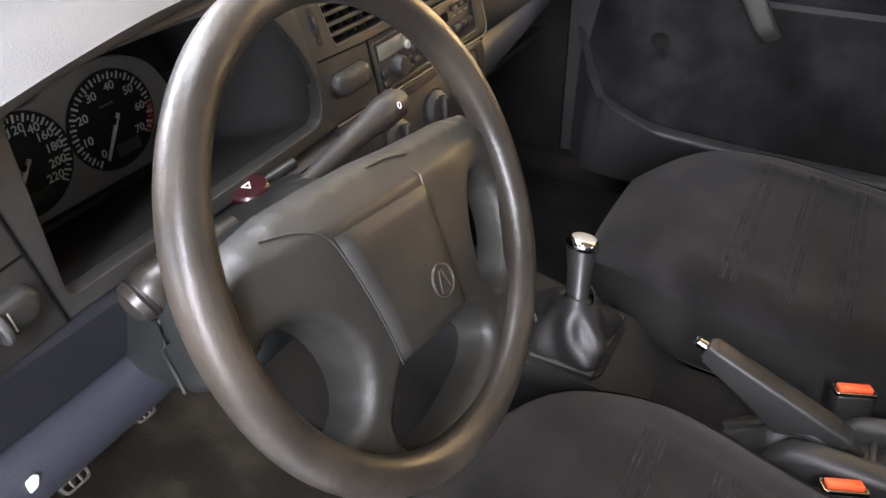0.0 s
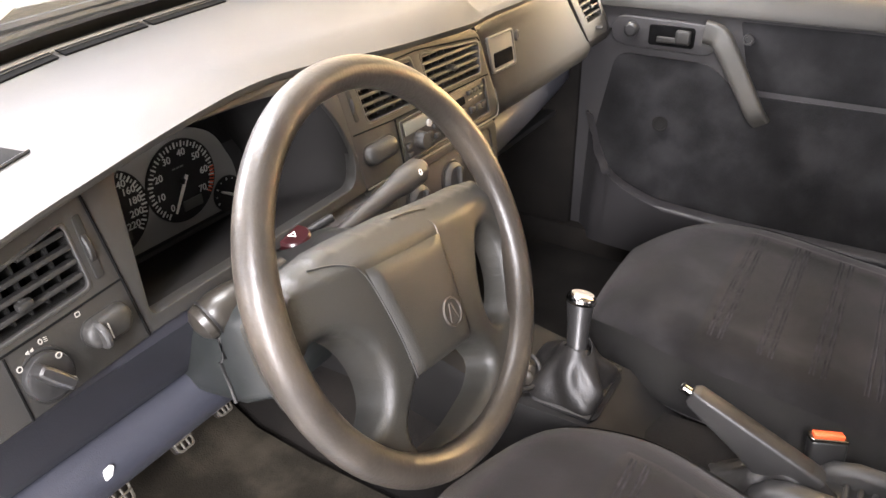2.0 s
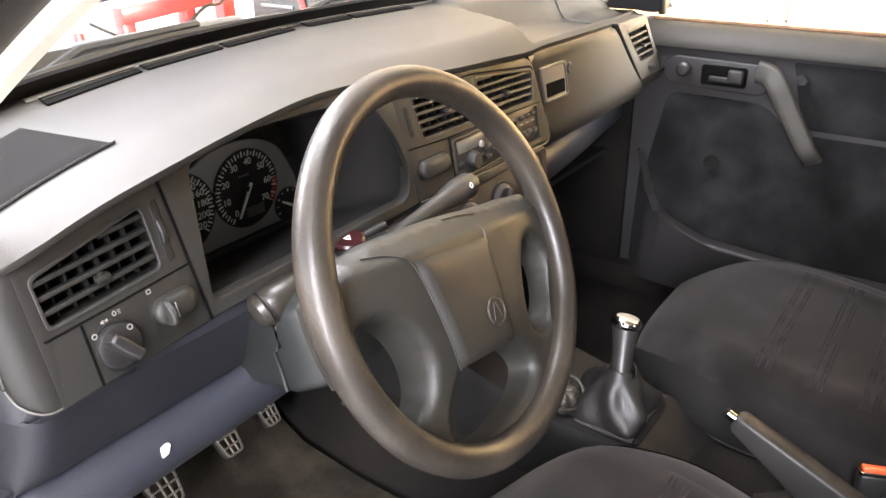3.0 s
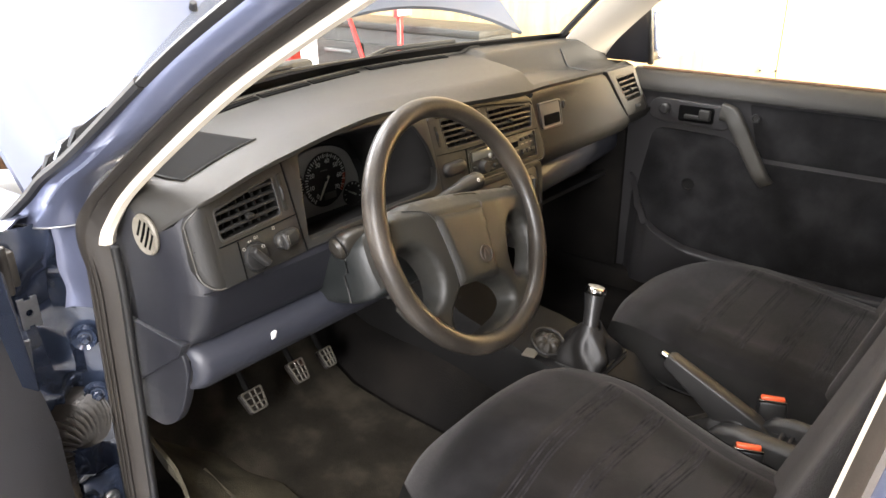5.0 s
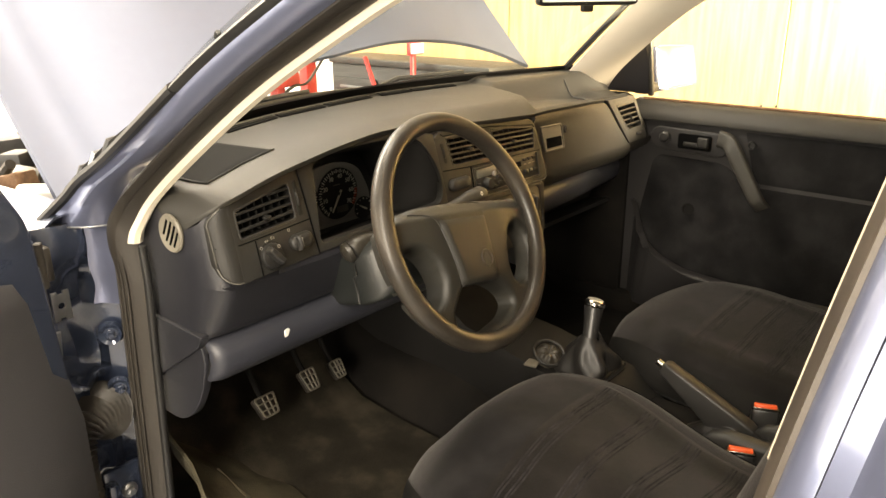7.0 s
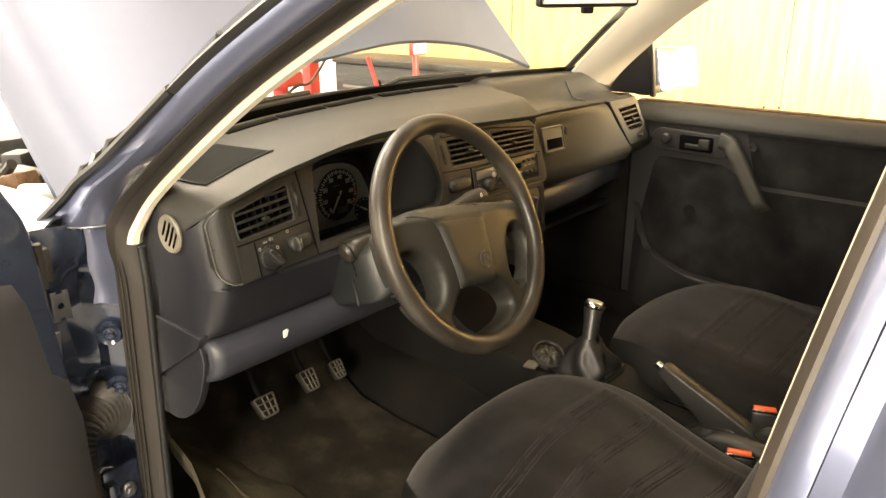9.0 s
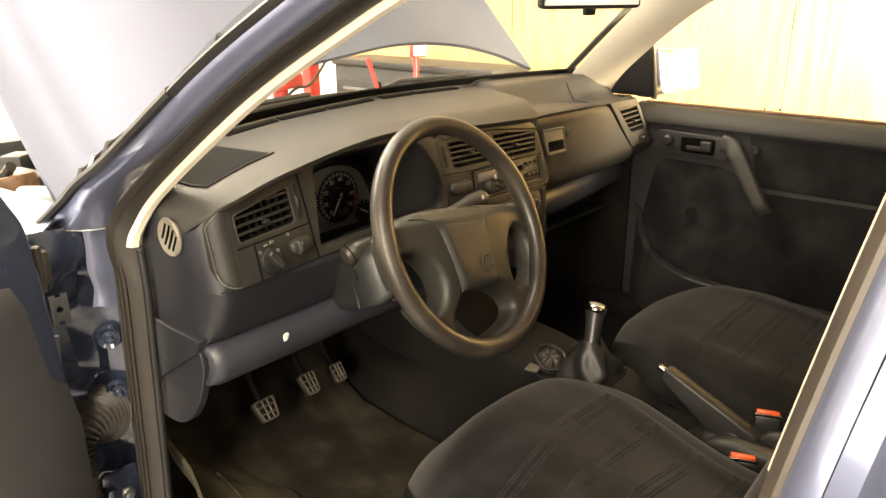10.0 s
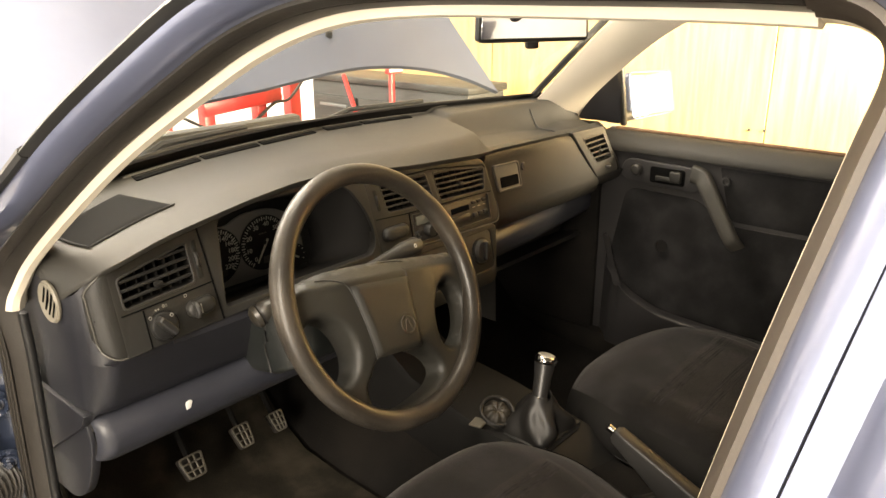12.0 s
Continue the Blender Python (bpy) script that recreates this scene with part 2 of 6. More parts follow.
def rod(p0, p1, r0, r1=None, seg=14):
    r1 = r0 if r1 is None else r1
    d = (Vector(p1) - Vector(p0)).length
    e = min(r0, r1) * 0.25
    return lathe([(r0 - e, 0), (r0, e), (r1, d - e), (r1 - e, d)], seg, along(p0, p1))


def smooth_path(pts, n=8, closed=False):
    """A Catmull-Rom line through points."""
    P = [Vector(p) for p in pts]
    out = []
    m = len(P)
    for i in range(m if closed else m - 1):
        a, b, c, d = ((P[(i + k) % m] for k in (-1, 0, 1, 2)) if closed else (P[max(i - 1, 0)], P[i], P[i + 1], P[min(i + 2, m - 1)]))
        for k in range(n):
            t = k / n
            out.append(0.5 * ((2 * b) + (c - a) * t + (2 * a - 5 * b + 4 * c - d) * t * t + (3 * b - a - 3 * c + d) * t ** 3))
    if not closed:
        out.append(P[-1])
    return out


def tube(path, r, seg=10, closed=False):
    path = [Vector(p) for p in path]
    n = len(path)
    rows = []
    up = Vector((0, 0, 1))
    for i, p in enumerate(path):
        a = path[(i + 1) % n] if closed or i < n - 1 else path[i]
        b = path[i - 1] if closed or i > 0 else path[i]
        t = (a - b).normalized()
        s = t.cross(up)
        s = s.normalized() if s.length > 1e-3 else Vector((1, 0, 0))
        w = s.cross(t)
        q = r[i] if isinstance(r, (list, tuple)) else r
        rows.append([p + q * (math.cos(f) * s + math.sin(f) * w) for f in [2 * math.pi * k / seg for k in range(seg)]])
    if closed:
        rows.append(rows[0])
    return grid(rows, close=True, caps=not closed)


def plate(loops, depth, bevel=0.0015, m=Matrix(), res=2):
    """A flat plate in xy with holes, from closed outlines: the first is outside. Its back is at z = -depth, its face at 0."""
    cu = bpy.data.curves.new("plate", "CURVE")
    cu.dimensions, cu.fill_mode = "2D", "BOTH"
    cu.extrude, cu.bevel_depth, cu.bevel_resolution = max(depth / 2 - bevel, 0.0001), bevel, res
    cu.offset = -bevel
    for lp in loops:
        sp = cu.splines.new("POLY")
        sp.points.add(len(lp) - 1)
        for k, (x, y) in enumerate(lp):
            sp.points[k].co = (x, y, 0, 1)
        sp.use_cyclic_u = True
    ob = new("plate", cu)
    me = bpy.data.meshes.new_from_object(ob.evaluated_get(bpy.context.evaluated_depsgraph_get()))
    bm = bmesh.new()
    bm.from_mesh(me)
    bpy.data.objects.remove(ob)
    bpy.data.curves.remove(cu)
    bpy.data.meshes.remove(me)
    bmesh.ops.remove_doubles(bm, verts=bm.verts, dist=1e-5)
    bm.transform(m @ pose(0, 0, -depth / 2))
    return bm


def lettering(text, size, m, lift=0.0004):
    cu = bpy.data.curves.new("text", "FONT")
    cu.body, cu.size, cu.align_x, cu.align_y, cu.extrude = text, size, "CENTER", "CENTER", lift
    ob = new("text", cu)
    me = bpy.data.meshes.new_from_object(ob.evaluated_get(bpy.context.evaluated_depsgraph_get()))
    bm = bmesh.new()
    bm.from_mesh(me)
    bpy.data.objects.remove(ob)
    bpy.data.curves.remove(cu)
    bpy.data.meshes.remove(me)
    bm.transform(m)
    return bm


def rounded(x0, y0, x1, y1, r, n=5):
    out = []
    for cx, cy, a0 in ((x1 - r, y1 - r, 0), (x0 + r, y1 - r, 90), (x0 + r, y0 + r, 180), (x1 - r, y0 + r, 270)):
        out += [(cx + r * math.cos(radians(a0 + 90 * k / n)), cy + r * math.sin(radians(a0 + 90 * k / n))) for k in range(n + 1)]
    return out


def round_poly(pts, r, n=5):
    """A polygon with rounded corners; r: one radius or one for each corner."""
    out = []
    m = len(pts)
    for i in range(m):
        p, a, b = Vector(pts[i]), Vector(pts[i - 1]), Vector(pts[(i + 1) % m])
        q = r[i] if isinstance(r, (list, tuple)) else r
        q = min(q, (a - p).length * 0.48, (b - p).length * 0.48)
        s, e = p + (a - p).normalized() * q, p + (b - p).normalized() * q
        for k in range(n + 1):
            t = k / n
            v = (1 - t) ** 2 * s + 2 * t * (1 - t) * p + t * t * e
            out.append((v.x, v.y))
    return out


def ellipse(cx, cy, a, b, turn=0, n=28):
    c, s = math.cos(radians(turn)), math.sin(radians(turn))
    return [(cx + a * math.cos(f) * c - b * math.sin(f) * s, cy + a * math.cos(f) * s + b * math.sin(f) * c) for f in [2 * math.pi * k / n for k in range(n)]]


def thing(name, at, label, category, group="", kind=""):
    ob = new(name)
    ob.location = at
    ob.empty_display_size = 0.05
    return tagged(ob, label, category, group, kind)


def finish(bm, base, name, mat, sharp=35):
    bm.transform(Matrix.Translation(-Vector(base)))
    bm.normal_update()
    lim = radians(sharp)
    for e in bm.edges:
        e.smooth = len(e.link_faces) == 2 and e.calc_face_angle(0) < lim
    for f in bm.faces:
        f.smooth = True
    me = bpy.data.meshes.new(name)
    bm.to_mesh(me)
    bm.free()
    me.materials.append(mat)
    return new(name, me)


def part(name, bm, mat, parent, label="", sharp=35):
    """One mesh, made in world metres, under a thing or a part of it."""
    root = parent
    while root.parent:
        root = root.parent
    ob = finish(bm, root.location, name, mat, sharp)
    ob.parent = parent
    return tagged(ob, label)


def solo(name, bm, mat, at, label, category, group="", kind="", sharp=35):
    """A thing of one mesh, made in world metres."""
    ob = finish(bm, at, name, mat, sharp)
    ob.location = at
    return tagged(ob, label, category, group, kind)


# A plane that faces the driver: x right, y up, z towards minus world y.
def facing(x, y, z, tilt=0, turn=0):
    return pose(x, y, z) @ pose(0, 0, 0, 0, 0, turn) @ pose(0, 0, 0, 90 + tilt, 0, 0)


def ease(t):
    t = min(max(t, 0), 1)
    return t * t * (3 - 2 * t)


# ---------------------------------------------------------------- workshop
GROUND = -0.08
solo("ground", rbox((0, 0.5, GROUND - 0.05), (13, 13, 0.1), 0), CONCRETE, (0, 0.5, GROUND), "grey stained concrete workshop floor", "floor", kind="structure")
for nm, c, s in (("wall_north", (0, 3.7, 1.6), (13, 0.12, 3.4)), ("wall_south", (0, -5.0, 1.6), (13, 0.12, 3.4)), ("wall_west", (-4.6, 0.5, 1.6), (0.12, 10, 3.4)), ("wall_east", (1.86, 0.5, 1.6), (0.12, 10, 3.4))):
    solo(nm, rbox(c, s, 0), WALLP, c, "plain white painted workshop wall", "wall", kind="structure")
solo("ceiling", rbox((0, 0.5, 3.3), (13, 10, 0.1), 0), WALLP, (0, 0.5, 3.3), "plain white workshop ceiling", "ceiling", kind="structure")

panelling = thing("wood_panelling", (1.72, 0, GROUND), "honey-coloured wood wall panels with vertical joints beside the car", "wall panel", kind="structure")
for y0, y1 in ((-3.44, -2.22), (-2.22, -1.0), (-1.0, 0.22), (0.22, 1.44), (1.44, 2.66)):
    part("panel", rbox((1.722, (y0 + y1) / 2, 1.25), (0.02, y1 - y0 - 0.004, 2.66), 0.0015, 1), WOOD, panelling)
for y, z in ((0.275, 0.766), (0.221, 0.769)):
    part("screw", rod((1.713, y, z), (1.708, y, z), 0.005, seg=10), DARK, panelling, "dark screw head")

# ---------------------------------------------------------------- car shell
SHELL = Vector((0, 0, GROUND))
shell_thing = thing("car_body", SHELL, "dark blue metallic hatchback body with cream pillar trim, standing open", "car", kind="structure")


def jamb(y, z, x_low=-0.728):
    return Vector((x_low + 0.25 * max(z - 0.857, 0), y, z))


# Inner edge of the front door opening, from the sill up round the roof to the rear post.
OPENING = [(0.38, 0.28), (0.367, 0.41), (0.355, 0.565), (0.346, 0.687), (0.338, 0.79), (0.34, 0.857), (0.327, 0.895), (0.284, 0.943), (0.167, 1.033), (0.07, 1.098), (-0.05, 1.164), (-0.13, 1.203), (-0.21, 1.227),
           (-0.30, 1.236), (-0.43, 1.237), (-0.54, 1.236), (-0.582, 1.231), (-0.596, 1.212), (-0.589, 1.17), (-0.572, 1.08), (-0.555, 0.98), (-0.540, 0.88), (-0.52, 0.75), (-0.49, 0.60), (-0.47, 0.45), (-0.46, 0.28)]
CURVE = smooth_path([jamb(y, z) for y, z in OPENING], 6)


def outward(i):
    a, b = CURVE[max(i - 1, 0)], CURVE[min(i + 1, len(CURVE) - 1)]
    t = (b - a).normalized()
    n = Vector((0, t.z, -t.y))
    return -n.normalized() if n.dot(Vector((0, CURVE[i].y + 0.12, CURVE[i].z - 0.8))) < 0 else n.normalized()


def band(profile, i0, i1, low=None):
    """A strip swept along the door opening; profile: (outward, sideways) pairs. low: a wider profile below the waist."""
    rows = []
    for i in range(i0, i1 + 1):
        o = outward(i)
        k = ease((CURVE[i].z - 0.80) / 0.16) if low and CURVE[i].y > 0 else 1
        rows.append([CURVE[i] + o * (a * k + (c[0] * (1 - k) if low else 0)) + Vector(((b * k + (c[1] * (1 - k) if low else 0)), 0, 0)) for (a, b), c in zip(profile, low or profile)])
    return rows


LAST = len(CURVE) - 1
I_M = min(range(LAST // 2), key=lambda i: abs(CURVE[i].z - 1.055))
I_A = min(range(LAST // 2), key=lambda i: abs(CURVE[i].z - 0.857))
I_B = min(range(LAST // 2, LAST), key=lambda i: abs(CURVE[i].z - 0.872))
I_R = min(range(LAST), key=lambda i: (CURVE[i] - jamb(-0.56, 1.23)).length)
part("pillar_trim", solid(grid(band([(0.022, 0.022), (0.010, 0.013), (-0.001, 0.007), (-0.005, 0.001), (-0.004, -0.004), (0.003, -0.009), (0.008, -0.012)], I_A, I_R)), 0.004), CREAM, shell_thing, "cream plastic pillar and roof trim")
part("pillar_trim", solid(grid(band([(0.014, 0.018), (0.003, 0.014), (-0.005, 0.008), (-0.006, 0.001), (-0.003, -0.005), (0.003, -0.007)], I_R, I_B)), 0.003), BEIGE, shell_thing, "cream plastic pillar and roof trim")
SEAL = [(0.004, -0.006), (0.003, -0.015), (0.005, -0.025), (0.0065, -0.024), (0.007, -0.035), (0.011, -0.042)]
SEAL_LOW = [(-0.004, 0.006), (0.004, -0.008), (0.016, -0.014), (0.020, -0.009), (0.034, -0.014), (0.046, -0.010)]
part("door_seal", solid(grid(band(SEAL, 0, I_R, SEAL_LOW)), 0.004), RUBBER, shell_thing, "brown-black ribbed rubber door seal", 50)
part("door_seal", solid(grid(band([(0.002, -0.004), (0.001, -0.012), (0.006, -0.020), (0.005, -0.028), (0.010, -0.036), (0.012, -0.046)], I_R, LAST)), 0.004), LITSEAL, shell_thing, "rubber door seal, lightened as if lit", 50)


def upright_ring(c, r, n):
    """A level ring of n points about a place on an upright bead."""
    return [c + Vector((r * math.cos(2 * math.pi * k / n), r * math.sin(2 * math.pi * k / n), 0)) for k in range(n)]


for lo in (0.010, 0.024, 0.036):
    part("seal_rib", grid([upright_ring(CURVE[i] + Vector((-0.018, lo, 0)), 0.0022 * min(1, (I_A - 2 - i) / 5 + 0.1), 8) for i in range(0, I_A - 1)], close=True, caps=True), RUBBER, shell_thing, "", 60)
part("pillar", solid(grid(band([(0.010, -0.038), (0.013, -0.049), (0.018, -0.057), (0.024, -0.062), (0.030, -0.065), (0.035, -0.066)], I_M, LAST)), 0.003), PAINT, shell_thing, "dark blue painted door pillar")
part("drip_moulding", solid(grid(band([(0.033, -0.064), (0.036, -0.072), (0.040, -0.075), (0.044, -0.072), (0.046, -0.064)], I_M, I_R)), 0.003), BLACK, shell_thing, "black rubber drip moulding")

# the pillar's flared foot, from its slim part down to the seam above the wing
PILLAR = [(0.010, -0.038), (0.013, -0.049), (0.018, -0.057), (0.024, -0.062), (0.030, -0.065), (0.035, -0.066)]
foot = [[CURVE[I_M] + outward(I_M) * a + Vector((b, 0, 0)) for a, b in PILLAR]]
for sp, mp in (((-0.722, 0.238, 0.998), (-0.762, 0.300, 0.990)), ((-0.733, 0.310, 0.955), (-0.776, 0.368, 0.948)), ((-0.738, 0.352, 0.918), (-0.786, 0.400, 0.920)), ((-0.742, 0.374, 0.880), (-0.802, 0.452, 0.880))):
    sv_, mv = Vector(sp), Vector(mp)
    foot.append([sv_.lerp(mv, f) + Vector((-0.016 * math.sin(math.pi * min(f * 1.25, 1)) ** 0.8, -0.008 * math.sin(math.pi * f), 0)) for f in (0, 0.16, 0.32, 0.55, 0.8, 1.0)])
fine = []
for c in range(6):
    fine.append(smooth_path([r[c] for r in foot], 5))
foot = [list(r) for r in zip(*fine)]
part("pillar_foot", solid(grid(foot), 0.003), PAINT, shell_thing, "blue painted flared pillar foot", 60)
part("drip_moulding", tube([r[-1] + Vector((-0.002, 0.005, 0.004)) for r in foot], 0.0075, 8), BLACK, shell_thing, "black rubber drip moulding")
part("panel_seam", tube([r + Vector((-0.0008, -0.0010, 0)) for r in foot[-1]], 0.0013, 6), ZINC, shell_thing, "light seam between wing and pillar")
# ribbed end of the scuttle beside the windscreen; ribs stand in for pale glints
tail = smooth_path([(-0.690, 0.635, 0.882), (-0.684, 0.56, 0.930), (-0.680, 0.48, 0.975), (-0.676, 0.385, 1.022)], 5)
part("scuttle_end", solid(grid([[p + Vector((0, 0, -0.03)), p, p + Vector((0.03, 0.004, 0.002)), p + Vector((0.05, 0.006, -0.02))] for p in tail]), 0.004), MATT, shell_thing, "black ribbed scuttle end")
for k in (4, 7, 10):
    part("rib", tube([tail[k] + Vector((-0.004, 0.01, -0.022)), tail[k] + Vector((0.002, 0, 0.003)), tail[k] + Vector((0.03, 0.004, 0.006))], 0.005, 6), ZINC if k == 7 else DARK, shell_thing)

# hinge post below the waist
rows = []
for k in range(49):
    z = 0.22 + 0.665 * k / 48
    y = 0.418 - 0.0 * z + 0.02 * (1 - ease((z - 0.25) / 0.5))
    rows.append([(-0.735, y - 0.012, z), (-0.755, y + 0.002, z), (-0.775, y + 0.008 + 0.020 * math.sin(z * 34 + 0.6), z), (-0.80, y + 0.006 + 0.020 * math.sin(z * 25 + 2), z), (-0.825, y - 0.004, z), (-0.838, y - 0.002, z), (-0.84, y + 0.03, z)])
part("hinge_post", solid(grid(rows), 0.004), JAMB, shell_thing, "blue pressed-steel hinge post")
for y, z in ((0.404, 0.703), (0.402, 0.610)):
    part("bolt", join(lathe([(0.001, 0.002), (0.010, 0.0), (0.0165, 0.004), (0.0185, 0.0), (0.020, -0.004)], 22, along((-0.757, y, z), (-0.764, y - 0.012, z))), rod((-0.757, y, z), (-0.7595, y - 0.007, z), 0.008, seg=12), rod((-0.7595, y - 0.007, z), (-0.7605, y - 0.011, z), 0.0055, seg=6)), JAMB, shell_thing, "dished hinge bolt")
fl = []
for k in range(13):
    z = 0.755 + 0.125 * k / 12
    o = 0.004 * math.sin(z * 90) * (1 - k / 12)
    fl.append([(-0.742, 0.380, z), (-0.747 + o * 0.3, 0.390, z), (-0.756 + o, 0.409, z), (-0.766 + o, 0.413, z)])
part("jamb_flange", solid(grid(fl), 0.003), PAINT, shell_thing, "raised painted flange beside the seal", 50)
part("seal_bead", grid([upright_ring(Vector((-0.722, float(np.interp(z, [p.z for p in CURVE[:I_A + 1]], [p.y for p in CURVE[:I_A + 1]])) - 0.005, z)), 0.0065, 12) for z in [0.285 + 0.565 * k / 40 for k in range(41)]], close=True, caps=True), BLACK, shell_thing, "black inner bead of the door seal", 60)
# outer wing and rear post skin
wing = []
for k in range(12):
    y = 0.42 + 1.5 * k / 11
    wing.append([(-0.842 + 0.02 * ease((y - 1.2) / 0.7), y, 0.20), (-0.85 + 0.02 * ease((y - 1.2) / 0.7), y, 0.55), (-0.845, y, 0.80), (-0.83, y, 0.875 - 0.05 * (y - 0.42)), (-0.80, y, 0.895 - 0.06 * (y - 0.42)), (-0.755, y, 0.90 - 0.06 * (y - 0.42)), (-0.73, y, 0.88 - 0.06 * (y - 0.42))])
part("wing", solid(grid(wing), 0.003), PAINT, shell_thing, "dark blue front wing")
rear = []
for k in range(16):
    z = 0.25 + 0.97 * k / 15
    c = min(CURVE[LAST // 2:], key=lambda p: abs(p.z - z) + (0.3 if p.y > -0.44 else 0))
    xx = -0.80 + 0.24 * max(z - 0.9, 0)
    step = 0.016 * ease((1.118 - z) / 0.02)
    rear.append([(c.x - 0.066, c.y - 0.036, z), (c.x - 0.072, c.y - 0.052, z), (xx + 0.004 - step * 0.6, c.y - 0.058, z), (xx - 0.008 - step, c.y - 0.075, z), (xx - 0.012 - step, c.y - 0.11, z), (xx - 0.014 - step, c.y - 0.4, z), (xx - 0.014 - step, -1.7, z)])
part("rear_side", solid(grid(rear), 0.003), PAINT, shell_thing, "blue outer rear post and side")
sill = [[(x, y, z) for y in (0.42, 0.2, 0, -0.2, -0.5)] for x, z in ((-0.66, 0.29), (-0.68, 0.335), (-0.70, 0.34), (-0.74, 0.335), (-0.775, 0.32), (-0.80, 0.27), (-0.80, 0.12))]
part("sill", solid(grid(sill), 0.004), PAINT, shell_thing, "blue painted door sill")
# far side: post, roof rail and rear quarter that close the cabin
FAR_A = [(0.735, 0.43, 0.90), (0.70, 0.36, 0.985), (0.665, 0.235, 1.09), (0.64, 0.12, 1.17), (0.62, 0.0, 1.225), (0.61, -0.12, 1.255)]
NEAR_A = [(0.625, 0.475, 0.955), (0.622, 0.44, 0.99), (0.612, 0.34, 1.085), (0.60, 0.245, 1.17), (0.588, 0.15, 1.245), (0.58, 0.06, 1.29)]
fa, na = smooth_path(FAR_A, 5), smooth_path(NEAR_A, 5)
part("far_pillar_trim", solid(grid([[n, n.lerp(f, 0.12) + Vector((0, -0.012, -0.006)), n.lerp(f, 0.5) + Vector((0, -0.018, -0.008)), n.lerp(f, 0.88) + Vector((0, -0.010, -0.004)), f] for n, f in zip(na, fa)]), 0.02), CREAM, shell_thing, "cream plastic windscreen pillar trim")
part("far_pillar_edge", tube([p + Vector((-0.004, 0.012, 0.004)) for p in na], 0.009, 8), BLACK, shell_thing, "black windscreen edge")
roof = []
for k in range(9):
    y = 0.06 - 1.9 * k / 8
    zz = 1.295 + 0.02 * math.sin(k / 8 * 3)
    roof.append([(-0.585, y, 1.25), (-0.5, y, zz), (-0.25, y, zz + 0.012), (0, y, zz + 0.015), (0.25, y, zz + 0.012), (0.5, y, zz), (0.585, y, 1.25)])
part("roof", solid(grid(roof), -0.03), CREAM, shell_thing, "cream roof lining")
for x in (-1, 1):
    part("rear_quarter", rbox((0.70 * x, -1.35, 0.59), (0.05, 1.0, 0.68), 0.02), DARK, shell_thing, "dark rear side lining")
part("rear_bulkhead", rbox((0, -1.85, 0.6), (1.4, 0.06, 0.66), 0.02), DARK, shell_thing, "dark rear bulkhead")
def glass_foot(x):
    """Where the windscreen meets the dash top."""
    return 0.598 - (0.42 if x < 0 else 0.30) * x * x


fr = []
for x in (-0.66, -0.5, -0.25, 0, 0.25, 0.5, 0.66):
    c = glass_foot(x) - 0.45
    fr.append([(x, 0.47 + c, 0.958), (x, 0.50 + c, 0.956), (x, 0.56 + c, 0.948), (x, 0.59 + c, 0.935), (x, 0.60 + c, 0.88), (x, 0.60 + c, 0.6)])
part("cowl", solid(grid(fr), 0.004), DUSTY, shell_thing, "black plastic scuttle grille")
part("engine_bay_front", join(rbox((0, 1.62, 0.70), (1.5, 0.06, 0.22), 0.02), rbox((0, 1.2, 0.45), (1.3, 0.9, 0.3), 0.03)), ENGINE, shell_thing, "dark engine bay")
for x, y, sx, sy, z in ((-0.45, 1.05, 0.22, 0.3, 0.72), (0.05, 1.15, 0.5, 0.45, 0.75), (0.5, 1.0, 0.25, 0.25, 0.78), (-0.55, 1.4, 0.2, 0.18, 0.76)):
    part("engine_cover", rbox((x, y, z - 0.1), (sx, sy, 0.22), 0.025, 3), ENGINE, shell_thing, "dark dusty engine bay part")

def inward(bm, at):
    """Turns every face towards a point."""
    bm.normal_update()
    for f in bm.faces:
        if f.normal.dot(Vector(at) - f.calc_center_median()) < 0:
            f.normal_flip()
    return bm


clutter = random.Random(11)
for k in range(16):
    x, y, z = clutter.uniform(-0.67, -0.50), clutter.uniform(0.92, 1.22), clutter.uniform(0.77, 0.87)
    m = (ENGINE, RUST, DARK, FOLD)[k % 4]
    if k % 3:
        bend = Vector((clutter.uniform(-0.06, 0.06), clutter.uniform(-0.06, 0.06), clutter.uniform(-0.05, 0.04)))
        p = Vector((x, y, z))
        part("hose", tube(smooth_path([p - bend, p + Vector((0, 0, clutter.uniform(-0.02, 0.03))), p + bend, p + bend * 1.5 + Vector((0, 0, -0.08))], 5), clutter.uniform(0.006, 0.013), 8), m, shell_thing)
    else:
        part("engine_part", rbox((x, y, z - 0.02), (0.06, 0.05, 0.05), 0.008, 2, (clutter.uniform(-20, 20), clutter.uniform(-20, 20), clutter.uniform(0, 60))), m, shell_thing, "dusty part in the engine bay")
part("washer_bottle", rbox((-0.655, 0.86, 0.795), (0.07, 0.08, 0.085), 0.016, 3, (6, 10, -4)), WHITE, shell_thing, "white plastic washer bottle")


# windscreen
ws = []
for k in range(13):
    u = -1 + 2 * k / 12
    row = []
    for j in range(9):
        v = j / 8
        bx, tx = 0.70 * u, 0.57 * u
        by, ty = glass_foot(bx) + 0.012, 0.02 - 0.16 * tx * tx + 0.06
        bz, tz = 0.975, 1.285 - 0.05 * tx * tx
        row.append((bx + (tx - bx) * v, by + (ty - by) * v + 0.03 * math.sin(math.pi * v), bz + (tz - bz) * v + 0.012 * math.sin(math.pi * v)))
    ws.append(row)
